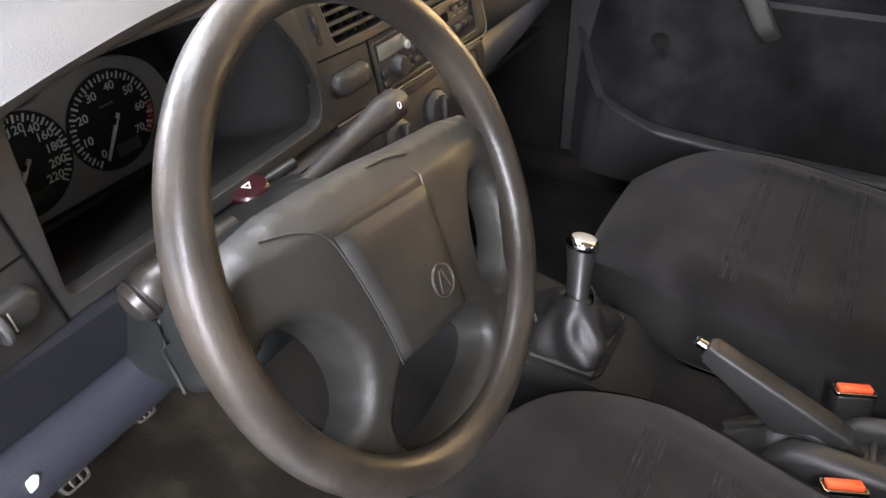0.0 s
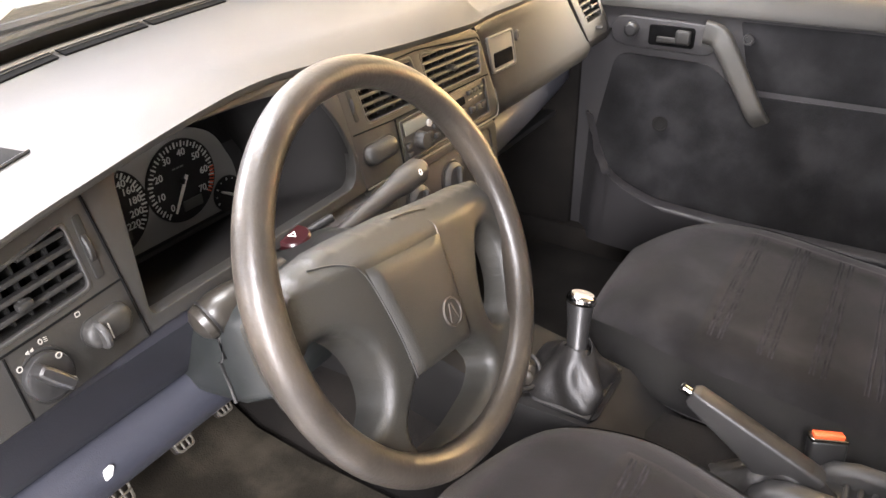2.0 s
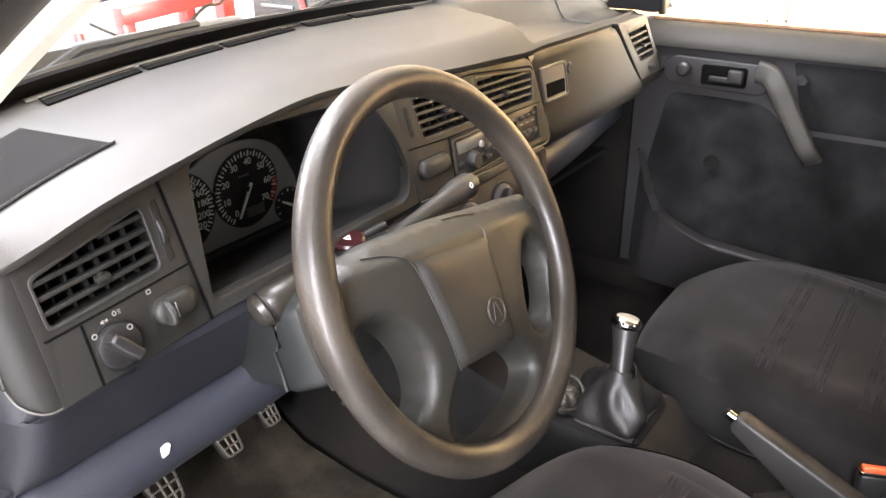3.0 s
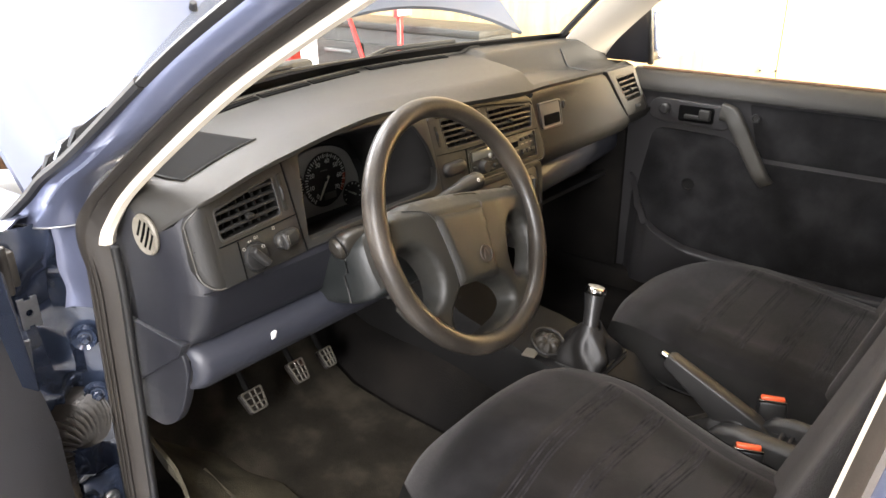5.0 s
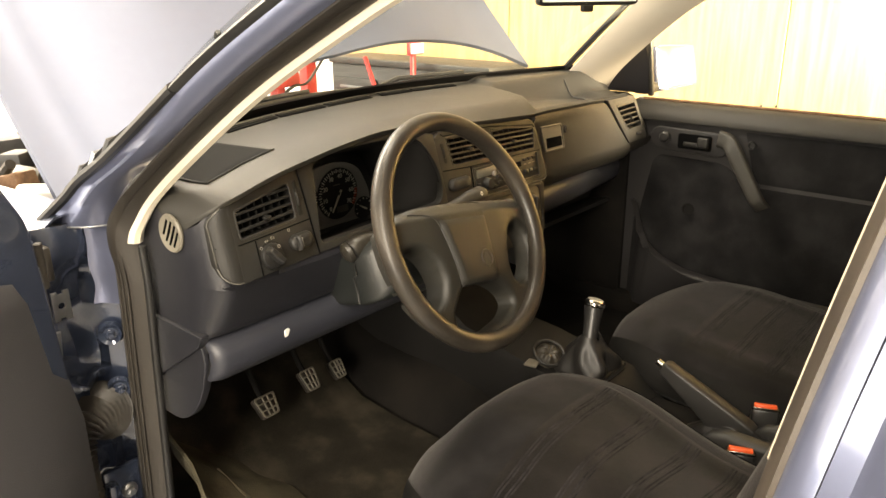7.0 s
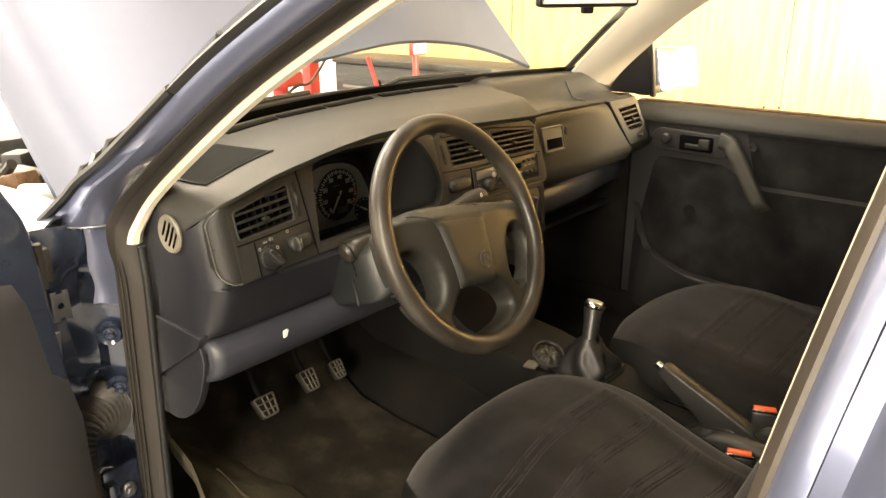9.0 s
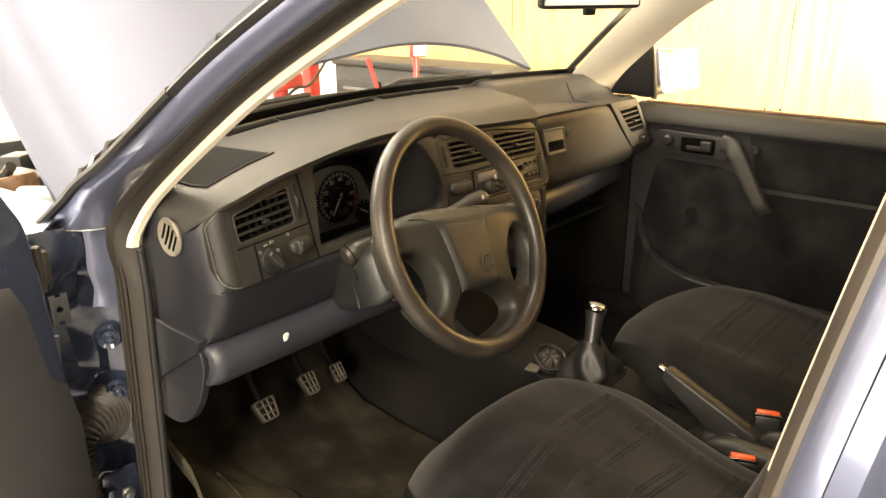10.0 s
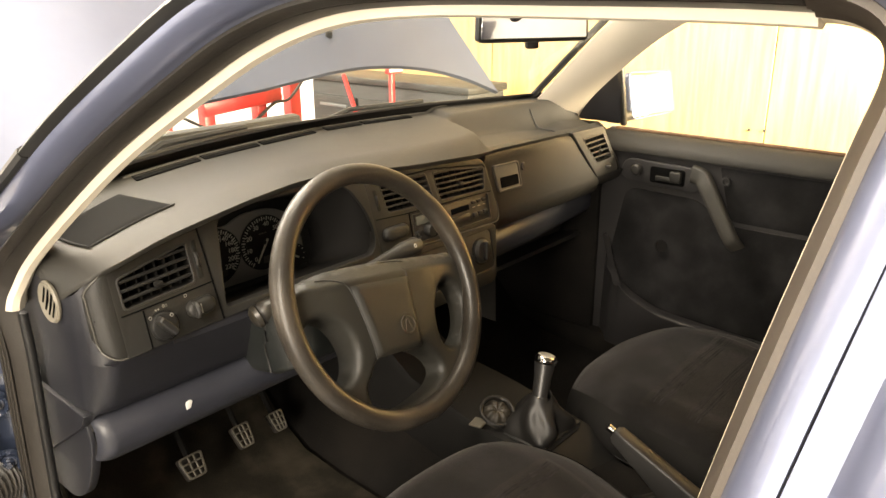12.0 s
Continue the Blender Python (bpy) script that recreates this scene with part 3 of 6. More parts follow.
w1 = solo("window_1", inward(grid(ws), (0, 0, 1.0)), GLASS, (0, 0.6, 0.955), "clear raked windscreen glass with faint green tint", "windscreen", kind="structure")
w1.visible_shadow = False
solo("windscreen_seal", solid(grid([[Vector(r[0]) + Vector((0, dy, dz)) for dy, dz in ((-0.010, -0.010), (-0.014, -0.002), (-0.026, 0.007), (-0.038, 0.015))] for r in ws]), 0.004), MATT, (0, 0.6, 0.95), "black rubber seal along the windscreen foot", "seal")

# opened bonnet
edge = smooth_path([(-0.69, 0.66, 0.82), (-0.62, 0.69, 0.85), (-0.54, 0.715, 0.905), (-0.3, 0.76, 1.0), (0, 0.77, 1.03), (0.25, 0.765, 1.055), (0.45, 0.74, 1.045), (0.6, 0.70, 1.01), (0.69, 0.64, 0.965)], 4)
bonnet = thing("bonnet", (0, 0.72, 0.9), "pale-lit blue metallic bonnet propped wide open", "car bonnet")
hrows = []
for j in range(12):
    v = j / 11
    hrows.append([p + Vector((0, 0.62 * v + 0.05 * math.sin(math.pi * v), 0.80 * v - 0.0 * v)) * 1.05 + Vector((0, 0, (p.x * 0.03) * v)) for p in edge])
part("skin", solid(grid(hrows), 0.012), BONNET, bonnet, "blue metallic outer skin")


def washer_jet(x, v):
    i = min(range(len(edge)), key=lambda k: abs(edge[k].x - x))
    p = Vector(hrows[v][i])
    part("washer_jet", join(rod(p + Vector((0, 0.0, -0.006)), p + Vector((-0.012, -0.022, 0.02)), 0.011, 0.007, 10), rbox(p, (0.022, 0.014, 0.03), 0.004, 2, (-35, 0, 0))), DARK, bonnet, "black washer jet")


washer_jet(-0.24, 1)
washer_jet(0.235, 1)

# ---------------------------------------------------------------- cabin floor
fl = []
for k in range(25):
    x = -0.70 + 1.40 * k / 24
    t = math.exp(-((x + 0.0) / 0.13) ** 4)
    row = []
    for y, z in ((-1.8, 0.36), (-0.6, 0.29), (-0.2, 0.285), (0.1, 0.285), (0.35, 0.29), (0.47, 0.305), (0.55, 0.35), (0.68, 0.47), (0.74, 0.62), (0.76, 0.80)):
        row.append((x, y, max(z, z * (1 - t) + t * 0.43)))
    fl.append(row)
solo("floor", solid(grid(fl), 0.01), CARPET2, (0, 0, 0.285), "worn dark carpet over floor and tunnel", "carpet", kind="structure")
mat_rows = []
for y, z in ((-0.45, 0.288), (-0.2, 0.285), (0.1, 0.285), (0.35, 0.29), (0.47, 0.305), (0.55, 0.35), (0.66, 0.452)):
    mat_rows.append([(-0.69 + 0.50 * k / 16, y, z + 0.009 + 0.002 * math.sin(2.3 * k + 9 * y)) for k in range(17)])
mat_bm = solid(grid(mat_rows), 0.004)
# sill and kick panel share the blackened carpet to imitate footwell shade
solo("far_sill", rbox((0.72, 0.0, 0.28), (0.10, 1.4, 0.14), 0.02), CARPET2, (0.72, 0, 0.21), "dark far door sill", "sill", kind="structure")
solo("kick_panel", rbox((0.695, 0.52, 0.60), (0.02, 0.46, 0.62), 0.006), CARPET2, (0.69, 0.5, 0.3), "dark kick panel beside the passenger footwell", "trim", kind="structure")
solo("floor_mat", mat_bm, CARPET, (-0.4, 0.1, 0.292), "dusty brown-black carpet mat in the driver's footwell", "floor mat")
flap = []
for k in range(19):
    f = k / 18
    y = 0.50 - 0.46 * f
    top = 0.51 - 0.15 * ease(f * 1.3)
    row = []
    for j in range(9):
        v = j / 8
        w = 0.006 * math.sin(9 * f + 4 * v) + 0.004 * math.sin(23 * f - 6 * v)
        row.append((-0.690 + 0.185 * v ** 1.5 + w, y + 0.012 * math.sin(5 * v + 3 * f), top + (0.302 - top) * v ** 0.8))
    flap.append(row)
solo("footwell_trim", solid(grid(flap), 0.006), DUSTED, (-0.69, 0.4, 0.3), "dusty loose carpet at the driver's footwell side", "carpet")
part_edge = smooth_path([Vector(r[5]) + Vector((0.004, 0, 0.004)) for r in flap[3:15:3]], 5)
solo("carpet_edge", tube(part_edge, 0.004, 6), DUSTED, (-0.64, 0.3, 0.33), "rolled seam along the loose footwell carpet", "carpet seam")

# ---------------------------------------------------------------- dashboard
dash = thing("dashboard", (0, 0.3, 0.6), "blue-grey plastic car dashboard with worn vinyl top and vents", "dashboard")


BROW = ((-0.71, 0.188), (-0.54, 0.188), (-0.45, 0.200), (-0.35, 0.215), (-0.26, 0.222), (-0.18, 0.214), (0.0, 0.206), (0.07, 0.206), (0.13, 0.220), (0.22, 0.223), (0.39, 0.240), (0.53, 0.266), (0.72, 0.300))


def soft_line(x, pts, w=0.03):
    xs_, ys_ = [p[0] for p in pts], [p[1] for p in pts]
    return sum(float(np.interp(x + w * k / 2, xs_, ys_)) for k in (-2, -1, 0, 1, 2)) / 5


def rolled(x, start, reach):
    """How far the outer end has turned over: 0 inside, 1 at the very end."""
    q = min(max((start - x) / reach, 0), 1)
    return 1 - math.sqrt(1 - q * q)


def lip(x):
    return soft_line(x, BROW) + 0.070 * rolled(x, -0.645, 0.0616)


LIP = ((-0.74, 0.912), (-0.68, 0.926), (-0.66, 0.933), (-0.62, 0.945), (-0.58, 0.955), (-0.54, 0.961), (-0.50, 0.966), (-0.46, 0.970), (-0.40, 0.974), (-0.34, 0.976), (-0.28, 0.973), (-0.20, 0.966), (-0.10, 0.958), (0.02, 0.953), (0.09, 0.948), (0.20, 0.945), (0.39, 0.937), (0.53, 0.925), (0.72, 0.912))


CROWN = ((-0.71, 0.938), (-0.664, 0.943), (-0.64, 0.950), (-0.58, 0.962), (-0.53, 0.968), (-0.45, 0.976), (-0.35, 0.982), (-0.2, 0.980), (0.0, 0.976), (0.3, 0.974))


def lip_z(x):
    return soft_line(x, LIP) - 0.036 * rolled(x, -0.660, 0.0466)


def top_z(x, y):
    """Height of the dash top: a hump before the driver, a lower tray before the passenger."""
    y0, y1 = lip(x), glass_foot(x)
    v = (y - y0) / (y1 - y0)
    lz = lip_z(x)
    crown = soft_line(x, CROWN) - 0.040 * rolled(x, -0.660, 0.0466)
    d = lz + (crown - lz) * math.sin(min((y - y0) / 0.06, 1) * math.pi / 2)
    d += (0.966 - 0.032 * rolled(x, -0.660, 0.0466) - d) * ease((v - 0.30) / 0.7)
    p = lz + 0.006 * math.sin(min((y - y0) / 0.02, 1) * math.pi / 2) - 0.016 * ease((y - y0 - 0.012) / 0.030)
    p += (0.977 - p) * ease((v - 0.44) / 0.22) + 0.020 * ease((x - 0.50) / 0.10) * ease(v * 1.7) * (1 - ease((v - 0.44) / 0.22))
    xc = 0.105 + (y - 0.215) * 0.62
    k = ease((x - xc + 0.006) / 0.024)
    return d * (1 - k) + p * k


xs = [-0.7065, -0.7064, -0.7060, -0.7052, -0.7038, -0.702, -0.6995, -0.6965, -0.693, -0.689, -0.6845] + [-0.68 + 0.02 * k for k in range(38)] + [0.074 + 0.006 * k for k in range(104)] + [0.698]
rows = []
for x in xs:
    y0, y1 = lip(x), glass_foot(x)
    lz = lip_z(x)
    row = [(x, y0 + 0.03, lz - 0.010), (x, y0 + 0.008, lz - 0.010), (x, y0 + 0.001, lz - 0.006)]
    for j in range(49):
        y = y0 + (y1 - y0) * (j / 48) ** 1.25
        row.append((x, y, top_z(x, y)))
    rows.append(row)
part("top_pad", grid(rows), PAD, dash, "grey vinyl top pad, sheen worn", 60)

# demister slots along the windscreen
SLOTS = ((-0.495, -0.353), (-0.343, -0.206), (-0.196, -0.045), (-0.012, 0.084), (0.092, 0.225))
SLOT_X, SLOT_Y = (-0.50, -0.348, -0.201, -0.03, 0.087, 0.22, 0.36), (0.433, 0.484, 0.517, 0.548, 0.545, 0.528, 0.505)
for a, b in SLOTS:
    q = [Vector((x, float(np.interp(x, SLOT_X, SLOT_Y)), 0)) for x in [a + (b - a) * k / 8 for k in range(9)]]
    for p in q:
        p.z = top_z(p.x, p.y) + 0.0022
    back = [p + Vector((0.004, 0.024, top_z(p.x + 0.004, p.y + 0.024) - top_z(p.x, p.y) + 0.003)) for p in q]
    # black sheet laid on the pad in place of an open slot's shade
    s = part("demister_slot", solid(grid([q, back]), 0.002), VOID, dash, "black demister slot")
    part("slot_rim", tube(back, 0.0009, 6), EDGE, s)
    for f in (0.55,):
        part("slot_blade", tube([a.lerp(b, f) + Vector((0, 0, 0.001)) for a, b in zip(q, back)], 0.0006, 5), DARK, s)
# strip coloured pale to imitate the light it catches
strip = []
for k in range(31):
    x = -0.50 + 0.86 * k / 30
    y = float(np.interp(x, SLOT_X, SLOT_Y)) + 0.034
    strip.append([(x, y + d, top_z(x, y + d) + h) for d, h in ((0, 0.001), (0.002, 0.0035), (0.008, 0.004), (0.011, 0.001))])
part("rear_strip", grid(strip), EDGE, dash, "pale strip behind the demister slots", 60)
# inset lid at the corner of the top
LA, LB, LC, LD = Vector((-0.676, 0.318)), Vector((-0.663, 0.242)), Vector((-0.531, 0.264)), Vector((-0.548, 0.388))
lid_rows = []
for j in range(15):
    row = []
    for k in range(15):
        p = LB.lerp(LC, k / 14).lerp(LA.lerp(LD, k / 14), j / 14)
        row.append((p.x, p.y, top_z(p.x, p.y) + (0.0026 if 0 < j < 14 and 0 < k < 14 else 0.0)))
    lid_rows.append(row)
lid = grid(lid_rows)
part("corner_lid", lid, LIDDED, dash, "dark grey inset speaker lid")
edge_line = [LA.lerp(LB, k / 8) for k in range(8)] + [LB.lerp(LC, k / 12) for k in range(13)]
part("seam", tube([(p.x, p.y, top_z(p.x, p.y) + 0.0016) for p in edge_line], 0.0014, 5), BLACK, dash)

RA, RB, RC, RD = Vector((0.527, 0.410)), Vector((0.508, 0.318)), Vector((0.655, 0.330)), Vector((0.640, 0.425))
part("corner_lid", grid([[(p.x, p.y, top_z(p.x, p.y) + (0.0040 if 0 < j < 12 and 0 < k < 12 else -0.001)) for p in [RA.lerp(RB, k / 12).lerp(RD.lerp(RC, k / 12), j / 12) for k in range(13)]] for j in range(13)]), LIDDED, dash, "dark grey inset speaker lid")
part("seam", tube([(p.x, p.y, top_z(p.x, p.y) + 0.0030) for p in [RA.lerp(RB, k / 10) for k in range(11)]], 0.0016, 5), BLACK, dash)

# The faces towards the driver lean back at the top: each one is built upright at y = 0 and then sheared.
def driver_face(x, z):
    return 0.187 + 0.078 * (x + 0.58) + 0.258 * (z - 0.85)


def centre_face(x, z):
    return 0.196 + 0.20 * (z - 0.85)


def cluster_face(x, z):
    k = ease((x + 0.50) / 0.24)
    return driver_face(x, z) * (1 - k) + centre_face(x, z) * k


def glove_face(x, z):
    return 0.2245 + 0.027 * (x - 0.15) + 0.52 * max(x - 0.15, 0) * (z - 0.85)


def on_face(bm, face):
    for v in bm.verts:
        v.co.y += face(v.co.x, v.co.z)
    return bm


# driver-side end and lower panels, wrapped round the corner
PLAN = [(-0.706, 0.42), (-0.7065, 0.36), (-0.7065, 0.30), (-0.7062, 0.262), (-0.704, 0.238), (-0.699, 0.220), (-0.690, 0.210), (-0.678, 0.206), (-0.671, 0.205), (-0.66, 0.205), (-0.6, 0.205), (-0.52, 0.205)]
PLAN2 = PLAN + [(-0.45, 0.206), (-0.35, 0.209), (-0.19, 0.214)]


def wrapped(plan, levels):
    rows = []
    for z, inset in levels:
        row = []
        for i, (x, y) in enumerate(plan):
            f = ease((x + 0.7065) / 0.02)
            row.append((x, y + inset * f, z))
        rows.append(row)
    return rows


def end_rows():
    rows = []
    for f in (0, 0.3, 0.6, 0.85, 1.0):
        row = []
        for x, y in PLAN:
            top = top_z(max(x, -0.7064), y) + 0.001 if y > lip(x) + 0.02 else lip_z(x) - 0.006
            z = 0.808 + (top - 0.808) * f
            row.append((x, y + (-0.022 + 0.24 * (z - 0.808)) * ease((x + 0.7065) / 0.02) + 0.055 * ease((x + 0.672) / 0.012), z))
        rows.append(row)
    return rows


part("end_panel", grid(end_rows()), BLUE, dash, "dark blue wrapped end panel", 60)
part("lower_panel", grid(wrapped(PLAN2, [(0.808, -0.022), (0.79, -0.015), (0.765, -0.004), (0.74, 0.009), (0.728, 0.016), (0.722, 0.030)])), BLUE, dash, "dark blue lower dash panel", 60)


part("under_lip", grid([[(x, driver_face(x, 0.818) + 0.004, 0.818), (x, 0.1845 + 0.02 * ease((-0.68 - x) / 0.012), 0.806)] for x in (-0.691, -0.685, -0.68, -0.6, -0.45, -0.30, -0.19)]), BLUE, dash, "dark strip under the fascia")


def knee_section(x, y0):
    return [(x, y0 + 0.034, 0.724), (x, y0 + 0.016, 0.719), (x, y0 + 0.004, 0.706), (x, y0 + 0.002, 0.69), (x, y0 + 0.008, 0.672), (x, y0 + 0.02, 0.658), (x, y0 + 0.05, 0.645), (x, y0 + 0.2, 0.60), (x, y0 + 0.3, 0.62)]


corner = [(-0.680 - 0.021 * math.sin(radians(a)), 0.021 * (1 - math.cos(radians(a)))) for a in (90, 78, 66, 54, 40, 26, 13, 0)]
part("knee_roll", grid([knee_section(x, 0.203 + d) for x, d in corner] + [knee_section(x, 0.203) for x in (-0.6, -0.5, -0.4, -0.3, -0.19)]), KNEE, dash, "blue-grey rounded knee roll", 60)
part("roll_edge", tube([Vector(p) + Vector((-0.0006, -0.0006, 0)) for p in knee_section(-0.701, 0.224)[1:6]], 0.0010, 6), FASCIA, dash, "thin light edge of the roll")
flank = round_poly([(0.42, 0.735), (0.42, 0.588), (0.235, 0.714), (0.222, 0.735)], [0.002, 0.002, 0.006, 0.004])
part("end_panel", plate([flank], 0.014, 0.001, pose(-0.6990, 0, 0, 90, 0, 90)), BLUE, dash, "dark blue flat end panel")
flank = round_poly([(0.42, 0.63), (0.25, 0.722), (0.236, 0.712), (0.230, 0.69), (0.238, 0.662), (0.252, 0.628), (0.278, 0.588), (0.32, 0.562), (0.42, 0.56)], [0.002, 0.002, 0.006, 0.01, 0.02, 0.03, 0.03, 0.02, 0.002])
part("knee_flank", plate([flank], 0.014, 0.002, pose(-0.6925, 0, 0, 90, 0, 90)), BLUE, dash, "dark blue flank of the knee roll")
sv = part("side_demister", lathe([(0.001, 0), (0.027, 0), (0.028, 0.003), (0.026, 0.006), (0.022, 0.004), (0.001, 0.003)], 30, pose(-0.7065, 0.272, 0.879, 0, -90, 0)), PALE, dash, "round grey side demister grille")
for k in range(4):
    o = -0.0142 + 0.0095 * k
    h = math.sqrt(0.021 ** 2 - o * o)
    d = Vector((0, 0.5, -0.866))
    n = Vector((0, 0.866, 0.5))
    c = Vector((-0.7087, 0.272, 0.879)) + n * o
    part("slot", tube([c - d * h * 0.86, c + d * h * 0.86], 0.0028, 8), VOID, sv)

UPRIGHT = pose(0, 0, 0, 90, 0, 0)


def shift(y):
    return pose(0, y, 0, 90, 0, 0)


def vent(corners, face, pitch, bars, depth, tab=(0.55, 0.4)):
    """An air vent: a dark well, blades parallel to its lower edge and bars upright behind them. Corners bl, br, tr, tl."""
    bl, br, tr, tl = [Vector(c) for c in corners]
    lp = round_poly([bl, br, tr, tl], 0.006)
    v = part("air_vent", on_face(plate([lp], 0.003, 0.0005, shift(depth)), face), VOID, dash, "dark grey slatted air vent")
    part("well", on_face(grid([[(x, 0.0015, z) for x, z in lp], [(x, depth, z) for x, z in lp]], close=True), face), VENTS, v)
    part("rim", on_face(plate([round_poly([bl + Vector((-0.002, -0.002)), br + Vector((0.002, -0.002)), tr + Vector((0.002, 0.002)), tl + Vector((-0.002, 0.002))], 0.007), round_poly([bl + Vector((0.0008, 0.0008)), br + Vector((-0.0008, 0.0008)), tr + Vector((-0.0008, -0.0008)), tl + Vector((0.0008, -0.0008))], 0.006)[::-1]], 0.004, 0.0008, shift(-0.0008)), face), DARK, v)
    hl, hr = tl.y - bl.y, tr.y - br.y
    h = pitch * 0.85
    while h < max(hl, hr) - pitch * 0.35:
        u0 = 0.0 if h < hl - 0.003 else min((h + 0.003 - hl) / max(hr - hl, 1e-4), 0.9)
        u1 = 1.0 if h < hr - 0.003 else max((h + 0.003 - hl) / (hr - hl), 0.1) if hr < hl else 1.0
        a, b = bl.lerp(br, u0) + Vector((0, h)), bl.lerp(br, u1) + Vector((0, h))
        skew = (tl.x - bl.x) / max(hl, 1e-4) * h * (1 - u0)
        a.x += skew + 0.0012
        b.x += (tr.x - br.x) / max(hr, 1e-4) * h - 0.0012
        blade = [(0.0014, -0.0008), (0.0004, 0.0002), (0.0004, 0.0018), (0.0014, 0.0030), (0.010, 0.0008), (0.018, -0.0032), (0.018, -0.0048), (0.010, -0.0020)]
        part("slat", on_face(grid([[(p.x, y, p.y + z) for y, z in blade] for p in (a, b)], close=True, caps=True), face), SLAT, v)
        h += pitch
    for k in range(bars):
        u = (k + 1) / (bars + 1)
        a, b = bl.lerp(br, u), tl.lerp(tr, u)
        part("bar", on_face(grid([[(p.x + dx, y, p.y) for dx, y in ((-0.0010, 0.011), (0.0010, 0.011), (0.0008, 0.030), (-0.0008, 0.030))] for p in (a, a.lerp(b, 0.5), b)], close=True, caps=True), face), VENTS, v)
    c = bl.lerp(br, tab[0]).lerp(tl.lerp(tr, tab[0]), tab[1])
    part("tab", on_face(join(rbox((c.x, -0.001, c.y), (0.013, 0.007, 0.0055), 0.0018), rbox((c.x, 0.004, c.y), (0.005, 0.01, 0.008), 0.001)), face), SLAT, v)
    return v


# driver's fascia: slanted vent over the lamp switches
VENT_L = [(-0.655, 0.873), (-0.552, 0.878), (-0.553, 0.930), (-0.656, 0.911)]
f_out = round_poly([(-0.667, 0.8155), (-0.5228, 0.8175), (-0.5312, 0.958), (-0.60, 0.946), (-0.667, 0.926)], [0.001, 0.001, 0.002, 0.01, 0.001])
part("switch_fascia", on_face(plate([f_out, round_poly(VENT_L, 0.006)[::-1]], 0.020, 0.0012, UPRIGHT), driver_face), FASCIA, dash, "dark grey switch fascia")
er = []
for k in range(13):
    q = k / 12
    x = -0.6665 - 0.0265 * q
    c = 0.024 * (1 - math.sqrt(max(1 - q ** 2.6, 0)))
    lo, hi = 0.8155 + c, lip_z(x) - 0.003 - 0.45 * c
    row = []
    for t in (0, 0.02, 0.06, 0.2, 0.5, 0.8, 0.94, 0.98, 1):
        z = lo + (hi - lo) * t
        row.append((x, driver_face(x, z) + 0.0165 * q ** 2.6 + (0.010 if t in (0, 1) else 0.001 if t in (0.02, 0.98) else 0), z))
    er.append(row)
er.append([(p[0] - 0.0008, p[1] + 0.012, p[2]) for p in er[-1]])
part("fascia_end", grid(er), FASCIA, dash, "rounded fascia end", 60)
rim_line = [Vector(r[1]) for r in er[:-1]] + [Vector(p) for p in er[-2][2:7]] + [Vector(r[7]) for r in er[-2:3:-1]]
# pale line drawn for light caught on the fascia's outline
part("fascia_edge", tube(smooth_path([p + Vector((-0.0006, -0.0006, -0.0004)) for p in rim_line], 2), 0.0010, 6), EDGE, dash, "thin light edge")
vent(VENT_L, driver_face, 0.0112, 6, 0.045, (0.50, 0.36))
wheel_slot = part("thumbwheel_slot", on_face(plate([round_poly([(-0.5455, 0.880), (-0.5370, 0.8805), (-0.5375, 0.932), (-0.5450, 0.9295)], 0.003)], 0.002, 0.0006, shift(-0.0008)), driver_face), VENTS, dash, "dark slot of the vent thumbwheel")
part("thumbwheel", on_face(lathe([(0.002, -0.0028), (0.0165, -0.0028), (0.018, -0.0016), (0.018, 0.0016), (0.0165, 0.0028), (0.002, 0.0028)], 30, pose(-0.5412, 0.0135, 0.905, 0, 90, 0)), driver_face), SLAT, wheel_slot, "ribbed vent thumbwheel")


def seam(pts, face, r=0.0010):
    part("seam", tube([(x, face(x, z) - 0.0002, z) for x, z in pts], r, 5), VOID, dash)


seam([(-0.691, 0.8675), (-0.66, 0.8668), (-0.60, 0.8685), (-0.5245, 0.8715)], lambda x, z: driver_face(x, z) + 0.0165 * min(max((-0.6665 - x) / 0.0265, 0), 1) ** 2.6)
seam([(-0.6328, 0.866), (-0.6332, 0.8165)], driver_face)
seam([(-0.5312, 0.945), (-0.5272, 0.89), (-0.5225, 0.8185)], driver_face, 0.0013)
LK = pose(-0.611, driver_face(-0.611, 0.839), 0.839, 75.5, 0, 0)
part("knob_ring", moved(lathe([(0.0165, -0.001), (0.0215, -0.001), (0.0215, 0.0006), (0.0195, 0.0012), (0.0165, -0.0004)], 32), LK), VENTS, dash, "dark sunken ring round the lamp switch")
kn = part("lamp_knob", lathe([(0.0185, -0.001), (0.0185, 0.004), (0.0172, 0.0062), (0.0150, 0.0070), (0.001, 0.0072)], 32, LK), BLACK, dash, "round black lamp switch knob")
part("grip", moved(grid([[(x * s, y * (0.6 + 0.4 * s), z) for x, y in round_poly([(-0.0052, -0.0165), (0.0052, -0.0165), (0.0062, 0.0), (0.0050, 0.0165), (-0.0050, 0.0165), (-0.0062, 0.0)], 0.003, 3)] for z, s in ((0.006, 1.0), (0.013, 0.92), (0.017, 0.78), (0.0185, 0.5))], close=True, caps=True), LK @ pose(0, 0, 0, 0, 0, 38)), GLOSSY, kn, "worn raised grip bar")
part("mark", moved(plate([ellipse(0.0105, 0.0115, 0.0026, 0.0026, n=12), ellipse(0.0105, 0.0115, 0.0016, 0.0016, n=12)[::-1]], 0.0005, 0.0001, pose(0, 0, 0.0076)), LK), PRINT, kn)
